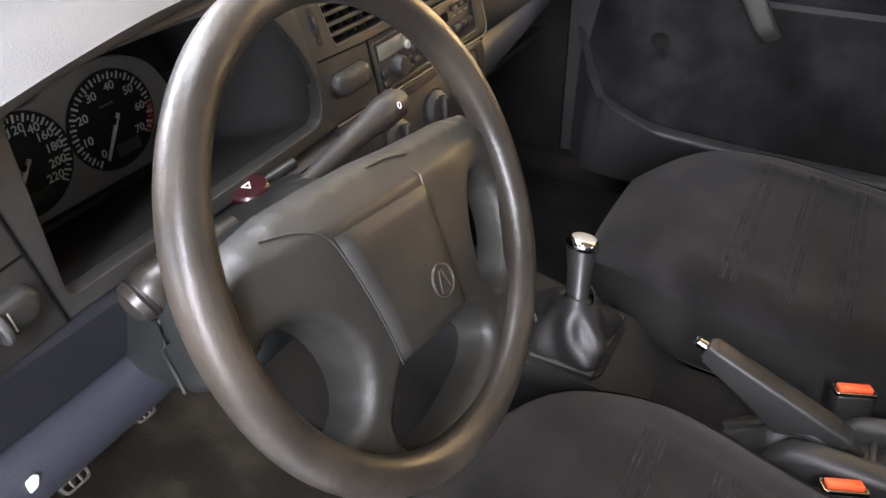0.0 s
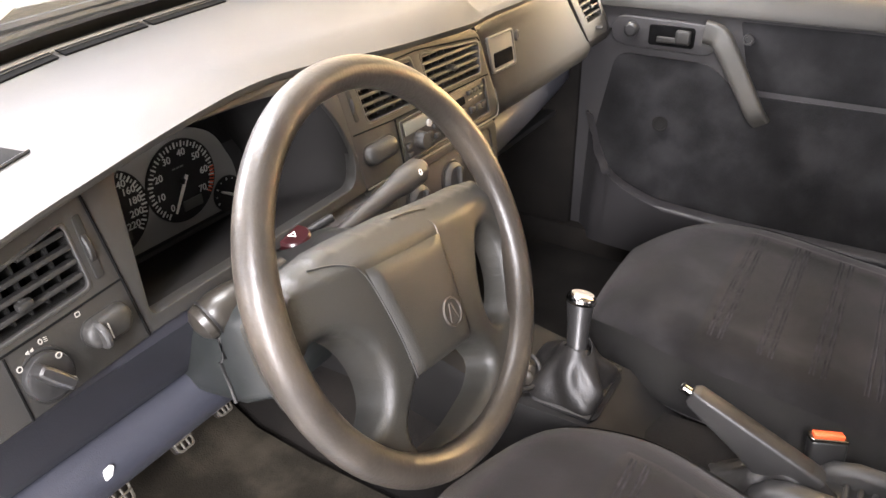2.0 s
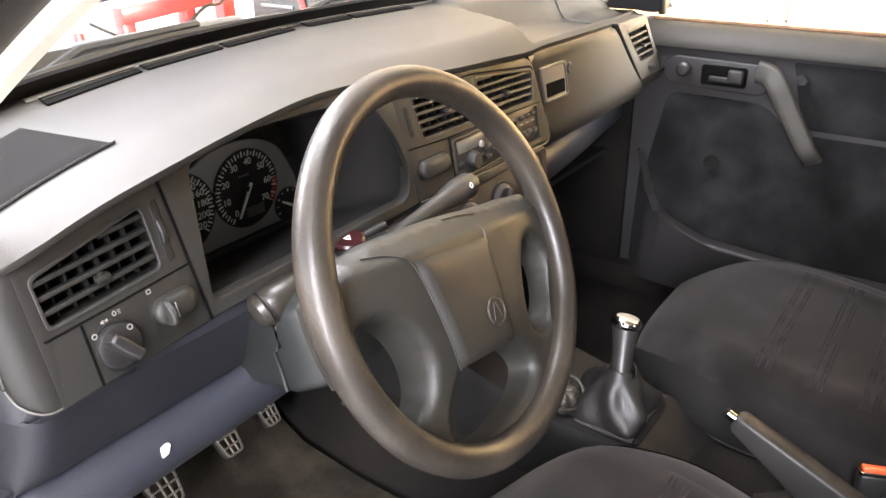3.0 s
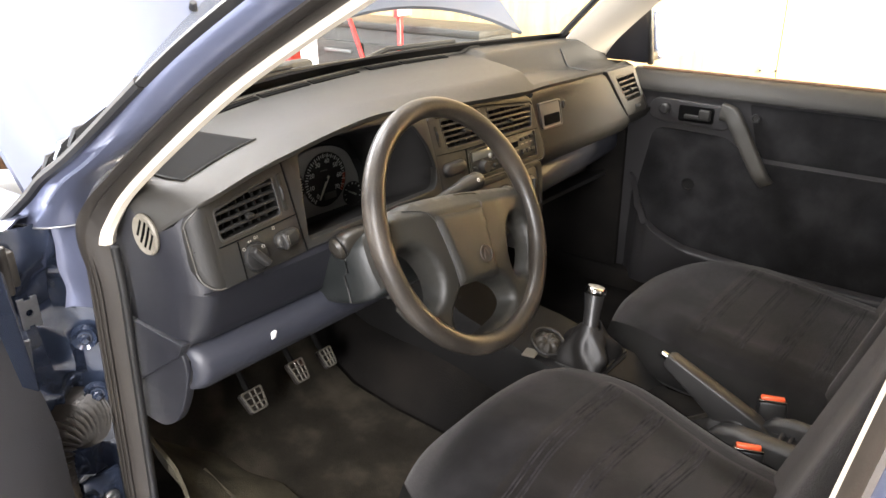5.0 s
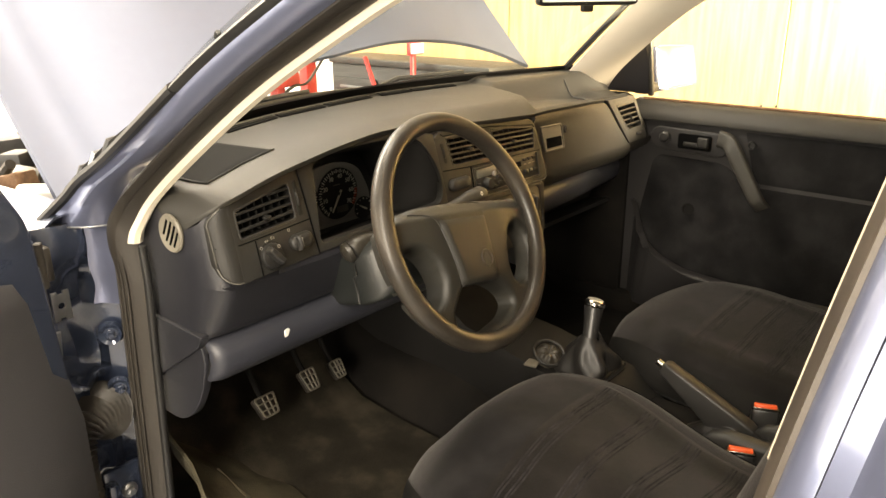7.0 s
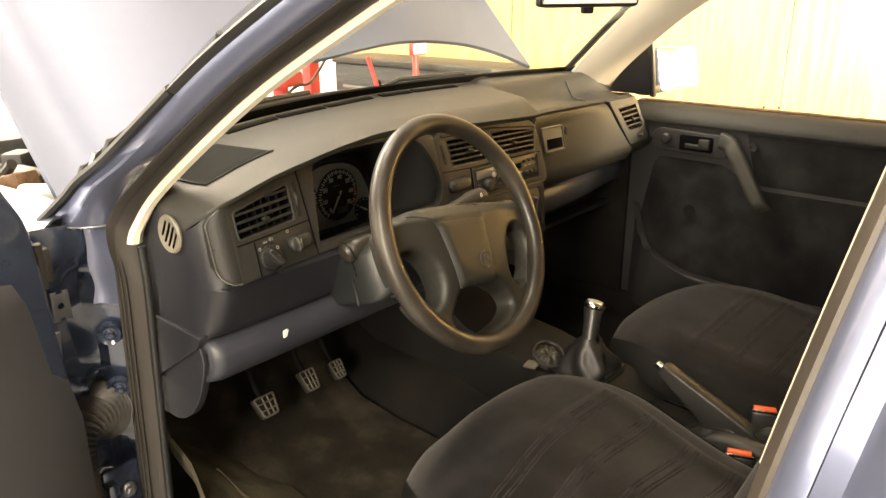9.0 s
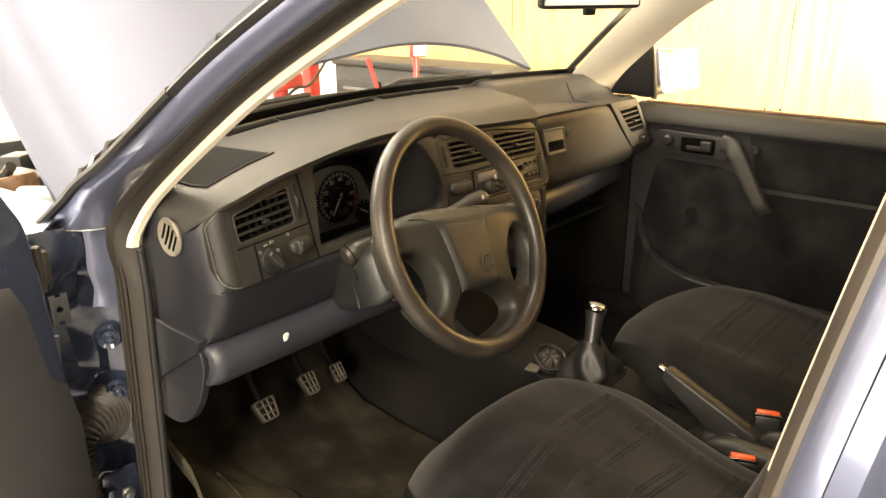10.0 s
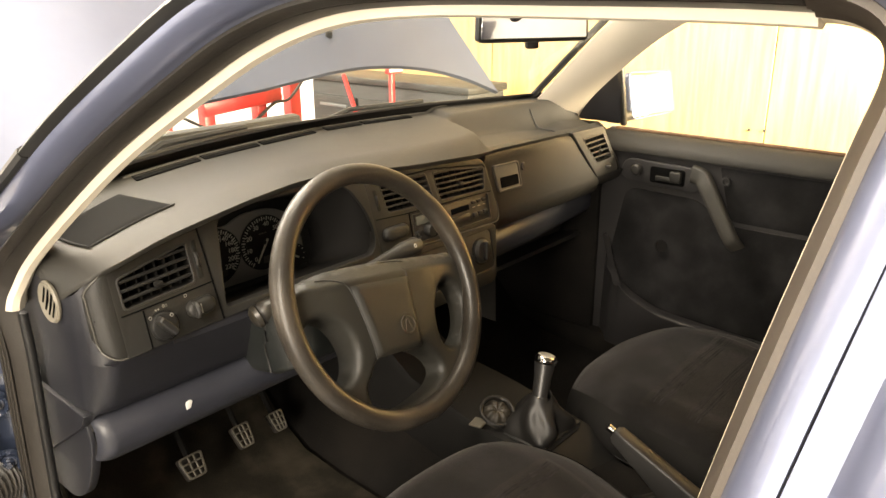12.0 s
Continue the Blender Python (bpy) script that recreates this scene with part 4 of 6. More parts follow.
part("mark", moved(plate([ellipse(0.0125, -0.0105, 0.003, 0.0024, n=12), ellipse(0.0125, -0.0105, 0.0019, 0.0014, n=12)[::-1]], 0.0005, 0.0001, pose(0, 0, 0.0076)), LK), PRINT, kn)
dm_loop = rounded(-0.5765, 0.8355, -0.5305, 0.8585, 0.0112, 7)
part("dimmer_recess", on_face(plate([[(x, z + 0.03 * (x + 0.5535)) for x, z in dm_loop]], 0.002, 0.0006, shift(-0.0006)), driver_face), VENTS, dash, "dark recess of the dimmer switch")
dm = part("dimmer_switch", on_face(grid([[(-0.5535 + (x + 0.5535) * s, y, 0.847 + (z - 0.847) * s + 0.03 * (x + 0.5535)) for x, z in dm_loop] for y, s in ((0.0, 0.95), (-0.005, 0.93), (-0.0085, 0.84), (-0.0105, 0.62), (-0.011, 0.3))], close=True, caps=True), driver_face), FASCIA, dash, "rounded dimmer switch", 60)
part("thumbwheel", on_face(lathe([(0.002, -0.003), (0.0095, -0.003), (0.011, -0.001), (0.011, 0.0015), (0.0095, 0.003), (0.002, 0.003)], 24, pose(-0.5645, -0.0075, 0.8465, 0, 90, 0)), driver_face), DARK, dm)
part("mark", on_face(rbox((-0.5575, -0.0112, 0.847), (0.0012, 0.001, 0.013), 0.0002, 1), driver_face), PRINT, dm)


def fascia_print(loops):
    part("print", on_face(plate(loops, 0.0004, 0.0001, shift(-0.0005)), driver_face), PRINT, dash)


fascia_print([ellipse(-0.6262, 0.8535, 0.0024, 0.0024, n=12), ellipse(-0.6262, 0.8535, 0.0015, 0.0015, n=12)[::-1]])
for dx in (-0.0018, 0.0018):
    fascia_print([[(-0.6148 + dx - 0.0013, 0.8602), (-0.6148 + dx + 0.0013, 0.8588), (-0.6148 + dx + 0.0013, 0.8622), (-0.6148 + dx - 0.0013, 0.8612)]])
fascia_print([ellipse(-0.6050, 0.8628, 0.0018, 0.0022, n=12), ellipse(-0.6050, 0.8628, 0.0010, 0.0013, n=12)[::-1]])
for k in range(3):
    fascia_print([[(-0.6022, 0.8612 + 0.0014 * k), (-0.5995, 0.8606 + 0.0014 * k), (-0.5995, 0.8611 + 0.0014 * k), (-0.6022, 0.8617 + 0.0014 * k)]])
fascia_print([rounded(-0.5735, 0.8635, -0.5690, 0.8675, 0.001), rounded(-0.5727, 0.8643, -0.5698, 0.8667, 0.0007)[::-1]])

# instrument cluster
cl_out = round_poly([(-0.5215, 0.8180), (-0.209, 0.8200), (-0.2115, 0.88), (-0.222, 0.952), (-0.30, 0.968), (-0.42, 0.968), (-0.5298, 0.958)], [0.001, 0.002, 0.002, 0.004, 0.02, 0.02, 0.002])
cl_in = round_poly([(-0.5135, 0.8300), (-0.225, 0.8310), (-0.2145, 0.862), (-0.2265, 0.903), (-0.258, 0.949), (-0.33, 0.957), (-0.44, 0.957), (-0.496, 0.946)], [0.010, 0.016, 0.02, 0.02, 0.02, 0.02, 0.02, 0.008])
part("cluster_bezel", on_face(plate([cl_out, cl_in[::-1]], 0.014, 0.0012, shift(0.0006)), cluster_face), FASCIA, dash, "grey instrument bezel")
GP = 0.366
back_in = [(-0.355 + (x + 0.355) * 0.90 + 0.015, 0.762 + (z - 0.828) * 1.15) for x, z in cl_in]
part("cluster_well", grid([[(x, cluster_face(x, z) + 0.008, z) for x, z in cl_in], [((x + u) / 2, 0.30, z * 0.45 + w * 0.55) for (x, z), (u, w) in zip(cl_in, back_in)], [(u, GP + 0.012, w) for u, w in back_in]], close=True), MATT, dash, "dark instrument well")
part("cluster_back", rbox((-0.345, GP + 0.014, 0.835), (0.34, 0.008, 0.24), 0.002), VENTS, dash)
gauges = part("gauge_plate", plate([round_poly([(-0.49, 0.779), (-0.256, 0.7785), (-0.238, 0.800), (-0.2385, 0.828), (-0.262, 0.876), (-0.292, 0.893), (-0.330, 0.8985), (-0.366, 0.895), (-0.392, 0.882), (-0.43, 0.888), (-0.49, 0.882)], [0.002, 0.012, 0.01, 0.03, 0.025, 0.025, 0.025, 0.02, 0.012, 0.02, 0.01])], 0.006, 0.0015, shift(GP)), SURROUND, dash, "grey gauge surround")
warn = part("warning_strip", rbox((-0.36, GP + 0.001, 0.7655), (0.26, 0.008, 0.022), 0.002), DIAL, gauges, "black strip of warning lamps")
for k in range(8):
    part("warning_lamp", rbox((-0.445 + 0.024 * k, GP - 0.0036, 0.7665), (0.010, 0.002, 0.006), 0.0008), VENTS if k % 3 else MAROON, warn)


def dial(name, cx, cz, r, labels, a0, a1, needle, ticks):
    d = part(name, plate([ellipse(cx, cz, r, r, n=48)], 0.003, 0.0005, shift(GP - 0.0025)), DIAL, gauges, "black dial with white figures")
    part("dial_ring", lathe([(r, -0.001), (r + 0.0016, -0.001), (r + 0.0016, 0.0012), (r, 0.0006)], 48, facing(cx, GP - 0.0022, cz)), FASCIA, d)
    for k in range(ticks + 1):
        a = radians(a0 + (a1 - a0) * k / ticks)
        big = k % 2 == 0
        part("tick", rbox((cx + r * 0.915 * math.cos(a), GP - 0.0035, cz + r * 0.915 * math.sin(a)), (r * (0.15 if big else 0.09), 0.0008, 0.0019 if big else 0.0012), 0, 1, (0, -math.degrees(a), 0)), WHITE, d)
    for k, s in enumerate(labels):
        a = radians(a0 + (a1 - a0) * k / max(len(labels) - 1, 1))
        if s:
            part("figure", lettering(s, r * 0.245, facing(cx + r * 0.70 * math.cos(a), GP - 0.0034, cz + r * 0.70 * math.sin(a))), WHITE, d)
    a = radians(needle)
    c, t = Vector((cx, GP - 0.008, cz)), Vector((cx + r * 0.80 * math.cos(a), GP - 0.008, cz + r * 0.80 * math.sin(a)))
    part("needle", tube([c - (t - c) * 0.22, c, t], [0.0019, 0.0021, 0.0013], 6), NEEDLE, d)
    part("boss", rod((cx, GP - 0.003, cz), (cx, GP - 0.0095, cz), r * 0.085), BLACK, d)
    return d


speedo = dial("speedometer", -0.4175, 0.837, 0.0465, ["", "20", "40", "60", "80", "100", "120", "140", "160", "180", "200", "220"], 230, -41, 234, 44)
part("display", rbox((-0.411, GP - 0.004, 0.8065), (0.026, 0.002, 0.011), 0.001), LCD, speedo, "small grey display")
tach = dial("rev_counter", -0.3215, 0.839, 0.0465, ["0", "10", "20", "30", "40", "50", "60", "70"], 234, -36, 239, 42)
part("display", rbox((-0.3125, GP - 0.004, 0.8085), (0.027, 0.002, 0.0125), 0.001), LCD, tach, "small grey display")
for k in range(3):
    part("print_bar", rbox((-0.3295 + 0.0055 * k, GP - 0.0036, 0.8560), (0.0044, 0.0006, 0.0016), 0), PRINT, tach)
for k in range(9):
    a = radians(234 - 270 * (60 + 1.25 * k) / 70)
    part("red_tick", rbox((-0.3215 + 0.0432 * math.cos(a), GP - 0.0042, 0.839 + 0.0432 * math.sin(a)), (0.006, 0.0008, 0.0016), 0, 1, (0, -math.degrees(a), 0)), RED, tach)
dial("fuel_gauge", -0.2585, 0.798, 0.0205, [], 205, -25, 150, 8)
lens = part("lens", inward(from_data([(x * 0.55 + u * 0.45, 0.335, z * 0.5 + w * 0.5) for (x, z), (u, w) in zip(cl_in, back_in)], [tuple(range(len(cl_in)))]), (-0.4, -0.5, 0.9)), CLEAR, dash, "clear instrument lens")
lens.visible_shadow = False

# centre stack: twin vents over switch and radio, round climate knobs below
CVL = [(-0.180, 0.889), (-0.063, 0.886), (-0.078, 0.938), (-0.190, 0.940)]
CVR = [(-0.047, 0.884), (0.080, 0.880), (0.086, 0.921), (-0.057, 0.937)]
upper = round_poly([(-0.2085, 0.8205), (0.112, 0.8120), (0.1135, 0.840), (0.092, 0.934), (0.04, 0.952), (-0.20, 0.955), (-0.2215, 0.945)], [0.002, 0.014, 0.01, 0.014, 0.01, 0.004, 0.003])
part("centre_fascia", on_face(plate([upper, round_poly(CVL, 0.006)[::-1], round_poly(CVR, 0.006)[::-1], rounded(-0.125, 0.8215, 0.089, 0.8735, 0.004)[::-1]], 0.040, 0.0028, UPRIGHT), centre_face), FASCIA, dash, "grey centre fascia")
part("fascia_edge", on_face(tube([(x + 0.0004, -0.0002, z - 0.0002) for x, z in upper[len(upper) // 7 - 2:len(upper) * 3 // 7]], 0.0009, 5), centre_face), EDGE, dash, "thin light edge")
vent(CVL, centre_face, 0.0098, 6, 0.045, (0.52, 0.45))
vent(CVR, centre_face, 0.0098, 7, 0.045, (0.5, 0.45))
seam([(-0.203, 0.948), (-0.198, 0.944), (-0.066, 0.943), (-0.052, 0.942), (0.084, 0.927), (0.0905, 0.921)], centre_face)
seam([(-0.2105, 0.8840), (-0.14, 0.8795), (0.0, 0.8765), (0.098, 0.8735)], centre_face)
seam([(-0.1320, 0.8785), (-0.1325, 0.8210)], centre_face, 0.0014)
slot_m = part("thumbwheel_slot", on_face(plate([round_poly([(-0.2020, 0.896), (-0.1945, 0.896), (-0.2000, 0.932), (-0.2075, 0.932)], 0.003)], 0.002, 0.0006, shift(-0.0008)), centre_face), VENTS, dash, "dark slot of the vent thumbwheel")
part("thumbwheel", on_face(lathe([(0.002, -0.0024), (0.0135, -0.0024), (0.015, -0.001), (0.015, 0.001), (0.0135, 0.0024), (0.002, 0.0024)], 26, pose(-0.2010, 0.011, 0.914, 0, 90, 0)), centre_face), SLAT, slot_m)
rk_loop = rounded(-0.2015, 0.8445, -0.1415, 0.8665, 0.0105, 7)
part("rocker_recess", on_face(plate([[(-0.1715 + (x + 0.1715) * 1.06, 0.8555 + (z - 0.8555) * 1.12) for x, z in rk_loop]], 0.002, 0.0006, shift(-0.0006)), centre_face), VENTS, dash, "dark recess of the rocker switch")
part("rocker_switch", on_face(grid([[(-0.1715 + (x + 0.1715) * s, y, 0.8555 + (z - 0.8555) * s) for x, z in rk_loop] for y, s in ((0.0, 0.97), (-0.005, 0.96), (-0.0085, 0.86), (-0.0105, 0.6), (-0.011, 0.3))], close=True, caps=True), centre_face), FASCIA, dash, "rounded rocker switch", 60)
rd = part("radio", on_face(rbox((-0.018, 0.010, 0.8475), (0.213, 0.014, 0.051), 0.003), centre_face), DARK, dash, "dark car radio")
part("radio_frame", on_face(plate([rounded(-0.1255, 0.8210, 0.0895, 0.8740, 0.004), rounded(-0.1225, 0.8240, 0.0865, 0.8710, 0.003)[::-1]], 0.004, 0.0008, shift(-0.0008)), centre_face), BLACK, rd)
part("display", on_face(rbox((-0.086, 0.0015, 0.8605), (0.060, 0.003, 0.0155), 0.001), centre_face), LCD, rd, "brownish display")
part("tuning_knob", on_face(lathe([(0.0115, 0), (0.0112, 0.009), (0.0095, 0.012), (0.001, 0.0125)], 22, facing(-0.088, 0.003, 0.8395)), centre_face), FASCIA, rd, "ridged radio knob")
part("knob_dot", on_face(rod((-0.0655, 0.002, 0.8545), (-0.0655, -0.003, 0.8545), 0.0045), centre_face), PRINT, rd)
for k, (x, z) in enumerate(((-0.113, 0.8395), (-0.113, 0.829), (-0.066, 0.8395), (-0.066, 0.829), (-0.050, 0.8455), (-0.050, 0.833), (-0.034, 0.840))):
    part("button", on_face(rbox((x, 0.0015, z), (0.011, 0.006, 0.007), 0.002), centre_face), FASCIA, rd)
part("cassette_slot", on_face(rbox((0.004, 0.002, 0.856), (0.05, 0.003, 0.010), 0.001), centre_face), VOID, rd)
part("cassette_flap", on_face(rbox((0.004, 0.0025, 0.838), (0.05, 0.003, 0.014), 0.001), centre_face), BLACK, rd)
for k in range(3):
    for j in range(2):
        part("button", on_face(rbox((0.044 + 0.0155 * k, 0.001, 0.862 - 0.0235 * j), (0.0125, 0.006, 0.0085 if j else 0.006), 0.0018), centre_face), FASCIA if j else SLAT, rd)
for k in range(3):
    part("print_bar", on_face(rbox((0.044 + 0.0155 * k, 0.0022, 0.8525), (0.008, 0.0006, 0.0014), 0), centre_face), PRINT, rd)
lower = round_poly([(-0.190, 0.700), (0.080, 0.700), (0.100, 0.800), (0.096, 0.8095), (-0.196, 0.8185), (-0.206, 0.812)], [0.01, 0.02, 0.012, 0.006, 0.004, 0.006])
part("climate_fascia", on_face(plate([lower, rounded(-0.158, 0.728, 0.080, 0.8025, 0.010)[::-1]], 0.035, 0.0025, UPRIGHT), centre_face), FASCIA, dash, "grey lower centre fascia")
cp = part("climate_panel", on_face(rbox((-0.039, 0.008, 0.765), (0.244, 0.012, 0.080), 0.004), centre_face), DARK, dash, "dark climate control panel")
for x in (-0.117, -0.034, 0.047):
    K = pose(x, centre_face(x, 0.767) + 0.002, 0.767, 79, 0, 0)
    part("knob_ring", moved(lathe([(0.022, -0.002), (0.0275, -0.002), (0.0275, 0.0008), (0.026, 0.0014), (0.022, 0.0)], 32), K), SLAT, cp)
    kk = part("climate_knob", lathe([(0.0235, 0), (0.0238, 0.004), (0.0205, 0.0075), (0.0185, 0.009), (0.001, 0.0095)], 30, K), DARK, cp, "ribbed climate knob")
    part("grip", moved(rbox((0, 0, 0.0125), (0.0085, 0.036, 0.010), 0.0035, 3), K @ pose(0, 0, 0, 0, 0, -15)), FASCIA, kk)
    for a in range(-120, 121, 30):
        part("dot", moved(rbox((0.0305 * math.sin(radians(a)), 0.0305 * math.cos(radians(a)), -0.0015), (0.002, 0.002, 0.0008), 0), K), PRINT, cp)
# the stack's side towards the passenger
part("stack_cheek", grid([[(x + 0.0012, centre_face(x, z) + 0.004, z), (x + 0.0025, centre_face(x, z) + 0.012, z), (x + 0.004, 0.262, z)] for x, z in ((0.060, 0.62), (0.078, 0.70), (0.099, 0.802), (0.1115, 0.8155), (0.1135, 0.840), (0.0945, 0.928), (0.085, 0.945))]), DARK, dash, "dark side of the centre stack")

# passenger side


def glove_section(x):
    y0, z0 = lip(x), lip_z(x)
    zs = [z0 - 0.010 - (z0 - 0.010 - 0.800) * k / 9 for k in range(10)]
    out = [(x, y0 + 0.010, z0 - 0.001), (x, y0 + 0.003, z0 - 0.005)]
    for z in zs:
        k = ease((z - 0.912) / 0.025)
        out.append((x, glove_face(x, z) * (1 - k) + y0 * k, z))
    b = glove_face(x, 0.80)
    return out + [(x, b + 0.006, 0.783), (x, b + 0.018, 0.770), (x, b + 0.036, 0.760)]


def seam_x(z):
    return 0.4615 + (0.931 - min(max(z, 0.80), 0.94)) * 0.807


glove_rows = []
for k in range(25):
    row = []
    for i, p in enumerate(glove_section(0.30)):
        x = 0.098 + (seam_x(p[2]) - 0.098) * k / 24
        row.append(glove_section(x)[i])
    glove_rows.append(row)
part("glovebox_face", grid(glove_rows), PAD, dash, "grey vinyl passenger face", 60)


def roll_y(x):
    return 0.216 + 0.10 * ((x - 0.10) / 0.6) ** 1.2


part("passenger_roll", grid([[(x, roll_y(x) + 0.020, 0.772 - 0.03 * (x - 0.1)), (x, roll_y(x) + 0.006, 0.765 - 0.045 * (x - 0.1)), (x, roll_y(x), 0.752 - 0.05 * (x - 0.1)), (x, roll_y(x) + 0.001, 0.727 - 0.05 * (x - 0.1)), (x, roll_y(x) + 0.008, 0.715 - 0.05 * (x - 0.1)), (x, roll_y(x) + 0.04, 0.700 - 0.05 * (x - 0.1)), (x, 0.5, 0.64)] for x in [0.100 + 0.60 * k / 12 for k in range(13)]]), KNEE, dash, "blue-grey lower roll", 60)
lt_out = round_poly([(0.156, 0.854), (0.240, 0.851), (0.224, 0.910), (0.131, 0.914)], 0.007)
lt = part("latch", on_face(plate([lt_out], 0.006, 0.0012, shift(-0.002)), glove_face), PALE, dash, "grey glovebox latch plate")
# flat near-black plate imitates the shade of a finger hollow
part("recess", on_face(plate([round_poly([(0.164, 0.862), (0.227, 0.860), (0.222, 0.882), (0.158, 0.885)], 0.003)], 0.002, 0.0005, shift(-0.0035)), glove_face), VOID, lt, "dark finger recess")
part("rim", on_face(plate([lt_out, round_poly([(0.1605, 0.858), (0.2345, 0.8555), (0.220, 0.906), (0.137, 0.9095)], 0.006)[::-1]], 0.006, 0.0014, shift(-0.0038)), glove_face), EDGE, lt, "pale worn edge")
part("lock", on_face(join(rod((0.246, 0.004, 0.893), (0.246, -0.003, 0.893), 0.009), rbox((0.246, -0.0032, 0.893), (0.0016, 0.001, 0.007), 0.0003, 1)), glove_face), DARK, lt)
VR = [(0.563, 0.846), (0.640, 0.847), (0.612, 0.911), (0.508, 0.912)]
part("vent_frame", on_face(plate([round_poly([(0.558, 0.812), (0.668, 0.812), (0.625, 0.926), (0.462, 0.931)], [0.006, 0.02, 0.016, 0.006]), round_poly(VR, 0.008)[::-1]], 0.02, 0.002, shift(-0.0022)), glove_face), PAD, dash, "grey outer vent surround")
outer = []
for f in range(9):
    z = 0.806 + 0.118 * f / 8
    x = 0.672 - 0.05 * ease((z - 0.82) / 0.10)
    y = glove_face(x, z)
    outer.append([(x - 0.006, y - 0.002, z), (x + 0.002, y, z), (x + 0.012, y + 0.008, z), (x + 0.022, y + 0.022, z), (0.705, y + 0.06, z - 0.004), (0.712, y + 0.12, z - 0.006)])
part("outer_end", grid(outer), PAD, dash, "grey vinyl end beside the door", 60)
part("vent_underside", grid([[(x, glove_face(x, 0.812) + d, 0.813 - h) for d, h in ((0.0, 0.0), (0.004, 0.010), (0.014, 0.026), (0.034, 0.040))] for x in [0.552 + 0.155 * k / 8 for k in range(9)]]), PAD, dash, "rounded lower edge under the outer vent", 60)
vent(VR, lambda x, z: glove_face(x, z) - 0.0022, 0.0125, 4, 0.03)
part("thumbwheel", on_face(lathe([(0.002, -0.003), (0.011, -0.003), (0.012, 0), (0.011, 0.003), (0.002, 0.003)], 22, pose(0.612, -0.001, 0.8305, 0, 0, 0)), glove_face), DARK, dash, "small vent thumbwheel")
part("under_panel", solid(grid([[(x, 0.34, 0.62), (x, 0.5, 0.60), (x, 0.72, 0.62)] for x in (-0.69, 0, 0.69)]), 0.01), BLACK, dash, "black panel under the dash")
part("inner_frame", rbox((-0.0, 0.40, 0.74), (1.3, 0.06, 0.24), 0.02), BLACK, dash)
# chip of paint on the knee roll
solo("white_chip", plate([round_poly([(-0.005, -0.007), (0.002, -0.006), (0.0055, 0.004), (0.002, 0.007), (-0.005, 0.005)], 0.002)], 0.002, 0.0004, facing(-0.578, 0.2045, 0.700, 4)), WHITE, (-0.578, 0.205, 0.70), "torn scrap of white sticker on the knee roll", "sticker")
# ---------------------------------------------------------------- steering wheel
WHEEL = pose(-0.3563, 0.0309, 0.8449, 0, 0, 3.3) @ pose(0, 0, 0, 64.3, 0, 0)
wheel = thing("steering_wheel", (-0.3563, 0.0309, 0.8449), "worn grey-brown four-spoke steering wheel with padded hub", "steering wheel")
R_RIM, R_TUBE = 0.1744, 0.0147
rows = []
for k in range(96):
    a = 2 * math.pi * k / 96
    grip = 1 + 0.06 * (math.exp(-((math.degrees(a) - 20) / 14) ** 2) + math.exp(-((math.degrees(a) - 160) / 14) ** 2))
    rows.append([((R_RIM + R_TUBE * grip * math.cos(f)) * math.cos(a), (R_RIM + R_TUBE * grip * math.cos(f)) * math.sin(a), R_TUBE * grip * 1.02 * math.sin(f)) for f in [2 * math.pi * j / 18 for j in range(18)]])
rows.append(rows[0])
part("rim", moved(grid(rows, close=True), WHEEL), RIM, wheel, "shiny worn rim", 60)


def hub_height(x, y):
    """How far the hub's skin stands towards the driver from the rim's plane."""
    r = math.hypot(x, y)
    z = 0.014 - 0.016 * ease((r - 0.06) / 0.10)
    over = y + 0.15 * x - 0.024
    if over > 0:
        z -= 0.85 * over * ease(over / 0.012 + 0.4) + 4 * over ** 2
    return z


def arc(a0, a1, r, n):
    return [(r * math.cos(radians(a0 + (a1 - a0) * k / n)), r * math.sin(radians(a0 + (a1 - a0) * k / n))) for k in range(n + 1)]


OUT = arc(166, 366, 0.1695, 42) + [(0.146, 0.024), (0.118, 0.028), (0.07, 0.036), (0.02, 0.046), (-0.037, 0.054), (-0.08, 0.059), (-0.118, 0.057), (-0.146, 0.049)]
HOLE_R = ellipse(0.107, -0.0655, 0.037, 0.0495, -27, 40)
HOLE_L = ellipse(-0.128, -0.041, 0.034, 0.0465, 14, 40)
HOLE_B = round_poly([(-0.060, -0.075), (0.018, -0.087), (0.046, -0.110), (0.055, -0.135), (0.032, -0.150), (-0.03, -0.156), (-0.078, -0.146), (-0.090, -0.127), (-0.088, -0.105)], [0.004, 0.012, 0.015, 0.018, 0.018, 0.02, 0.018, 0.015, 0.018], 4)


def inside(p, loop):
    x, y = p
    c = False
    for i in range(len(loop)):
        (x1, y1), (x2, y2) = loop[i - 1], loop[i]
        if (y1 > y) != (y2 > y) and x < (x2 - x1) * (y - y1) / (y2 - y1) + x1:
            c = not c
    return c


LOOPS = [OUT, HOLE_R, HOLE_L, HOLE_B]


def near_edge(x, y, loops):
    """Distance to the nearest outline, and the place on it."""
    best = (9, (x, y))
    for lp in loops:
        a = np.array(lp)
        b = np.roll(a, -1, axis=0)
        d = b - a
        t = np.clip(((np.array((x, y)) - a) * d).sum(1) / np.maximum((d * d).sum(1), 1e-12), 0, 1)
        q = a + d * t[:, None]
        r = np.hypot(q[:, 0] - x, q[:, 1] - y)
        k = int(r.argmin())
        best = min(best, (float(r[k]), (float(q[k, 0]), float(q[k, 1]))))
    return best


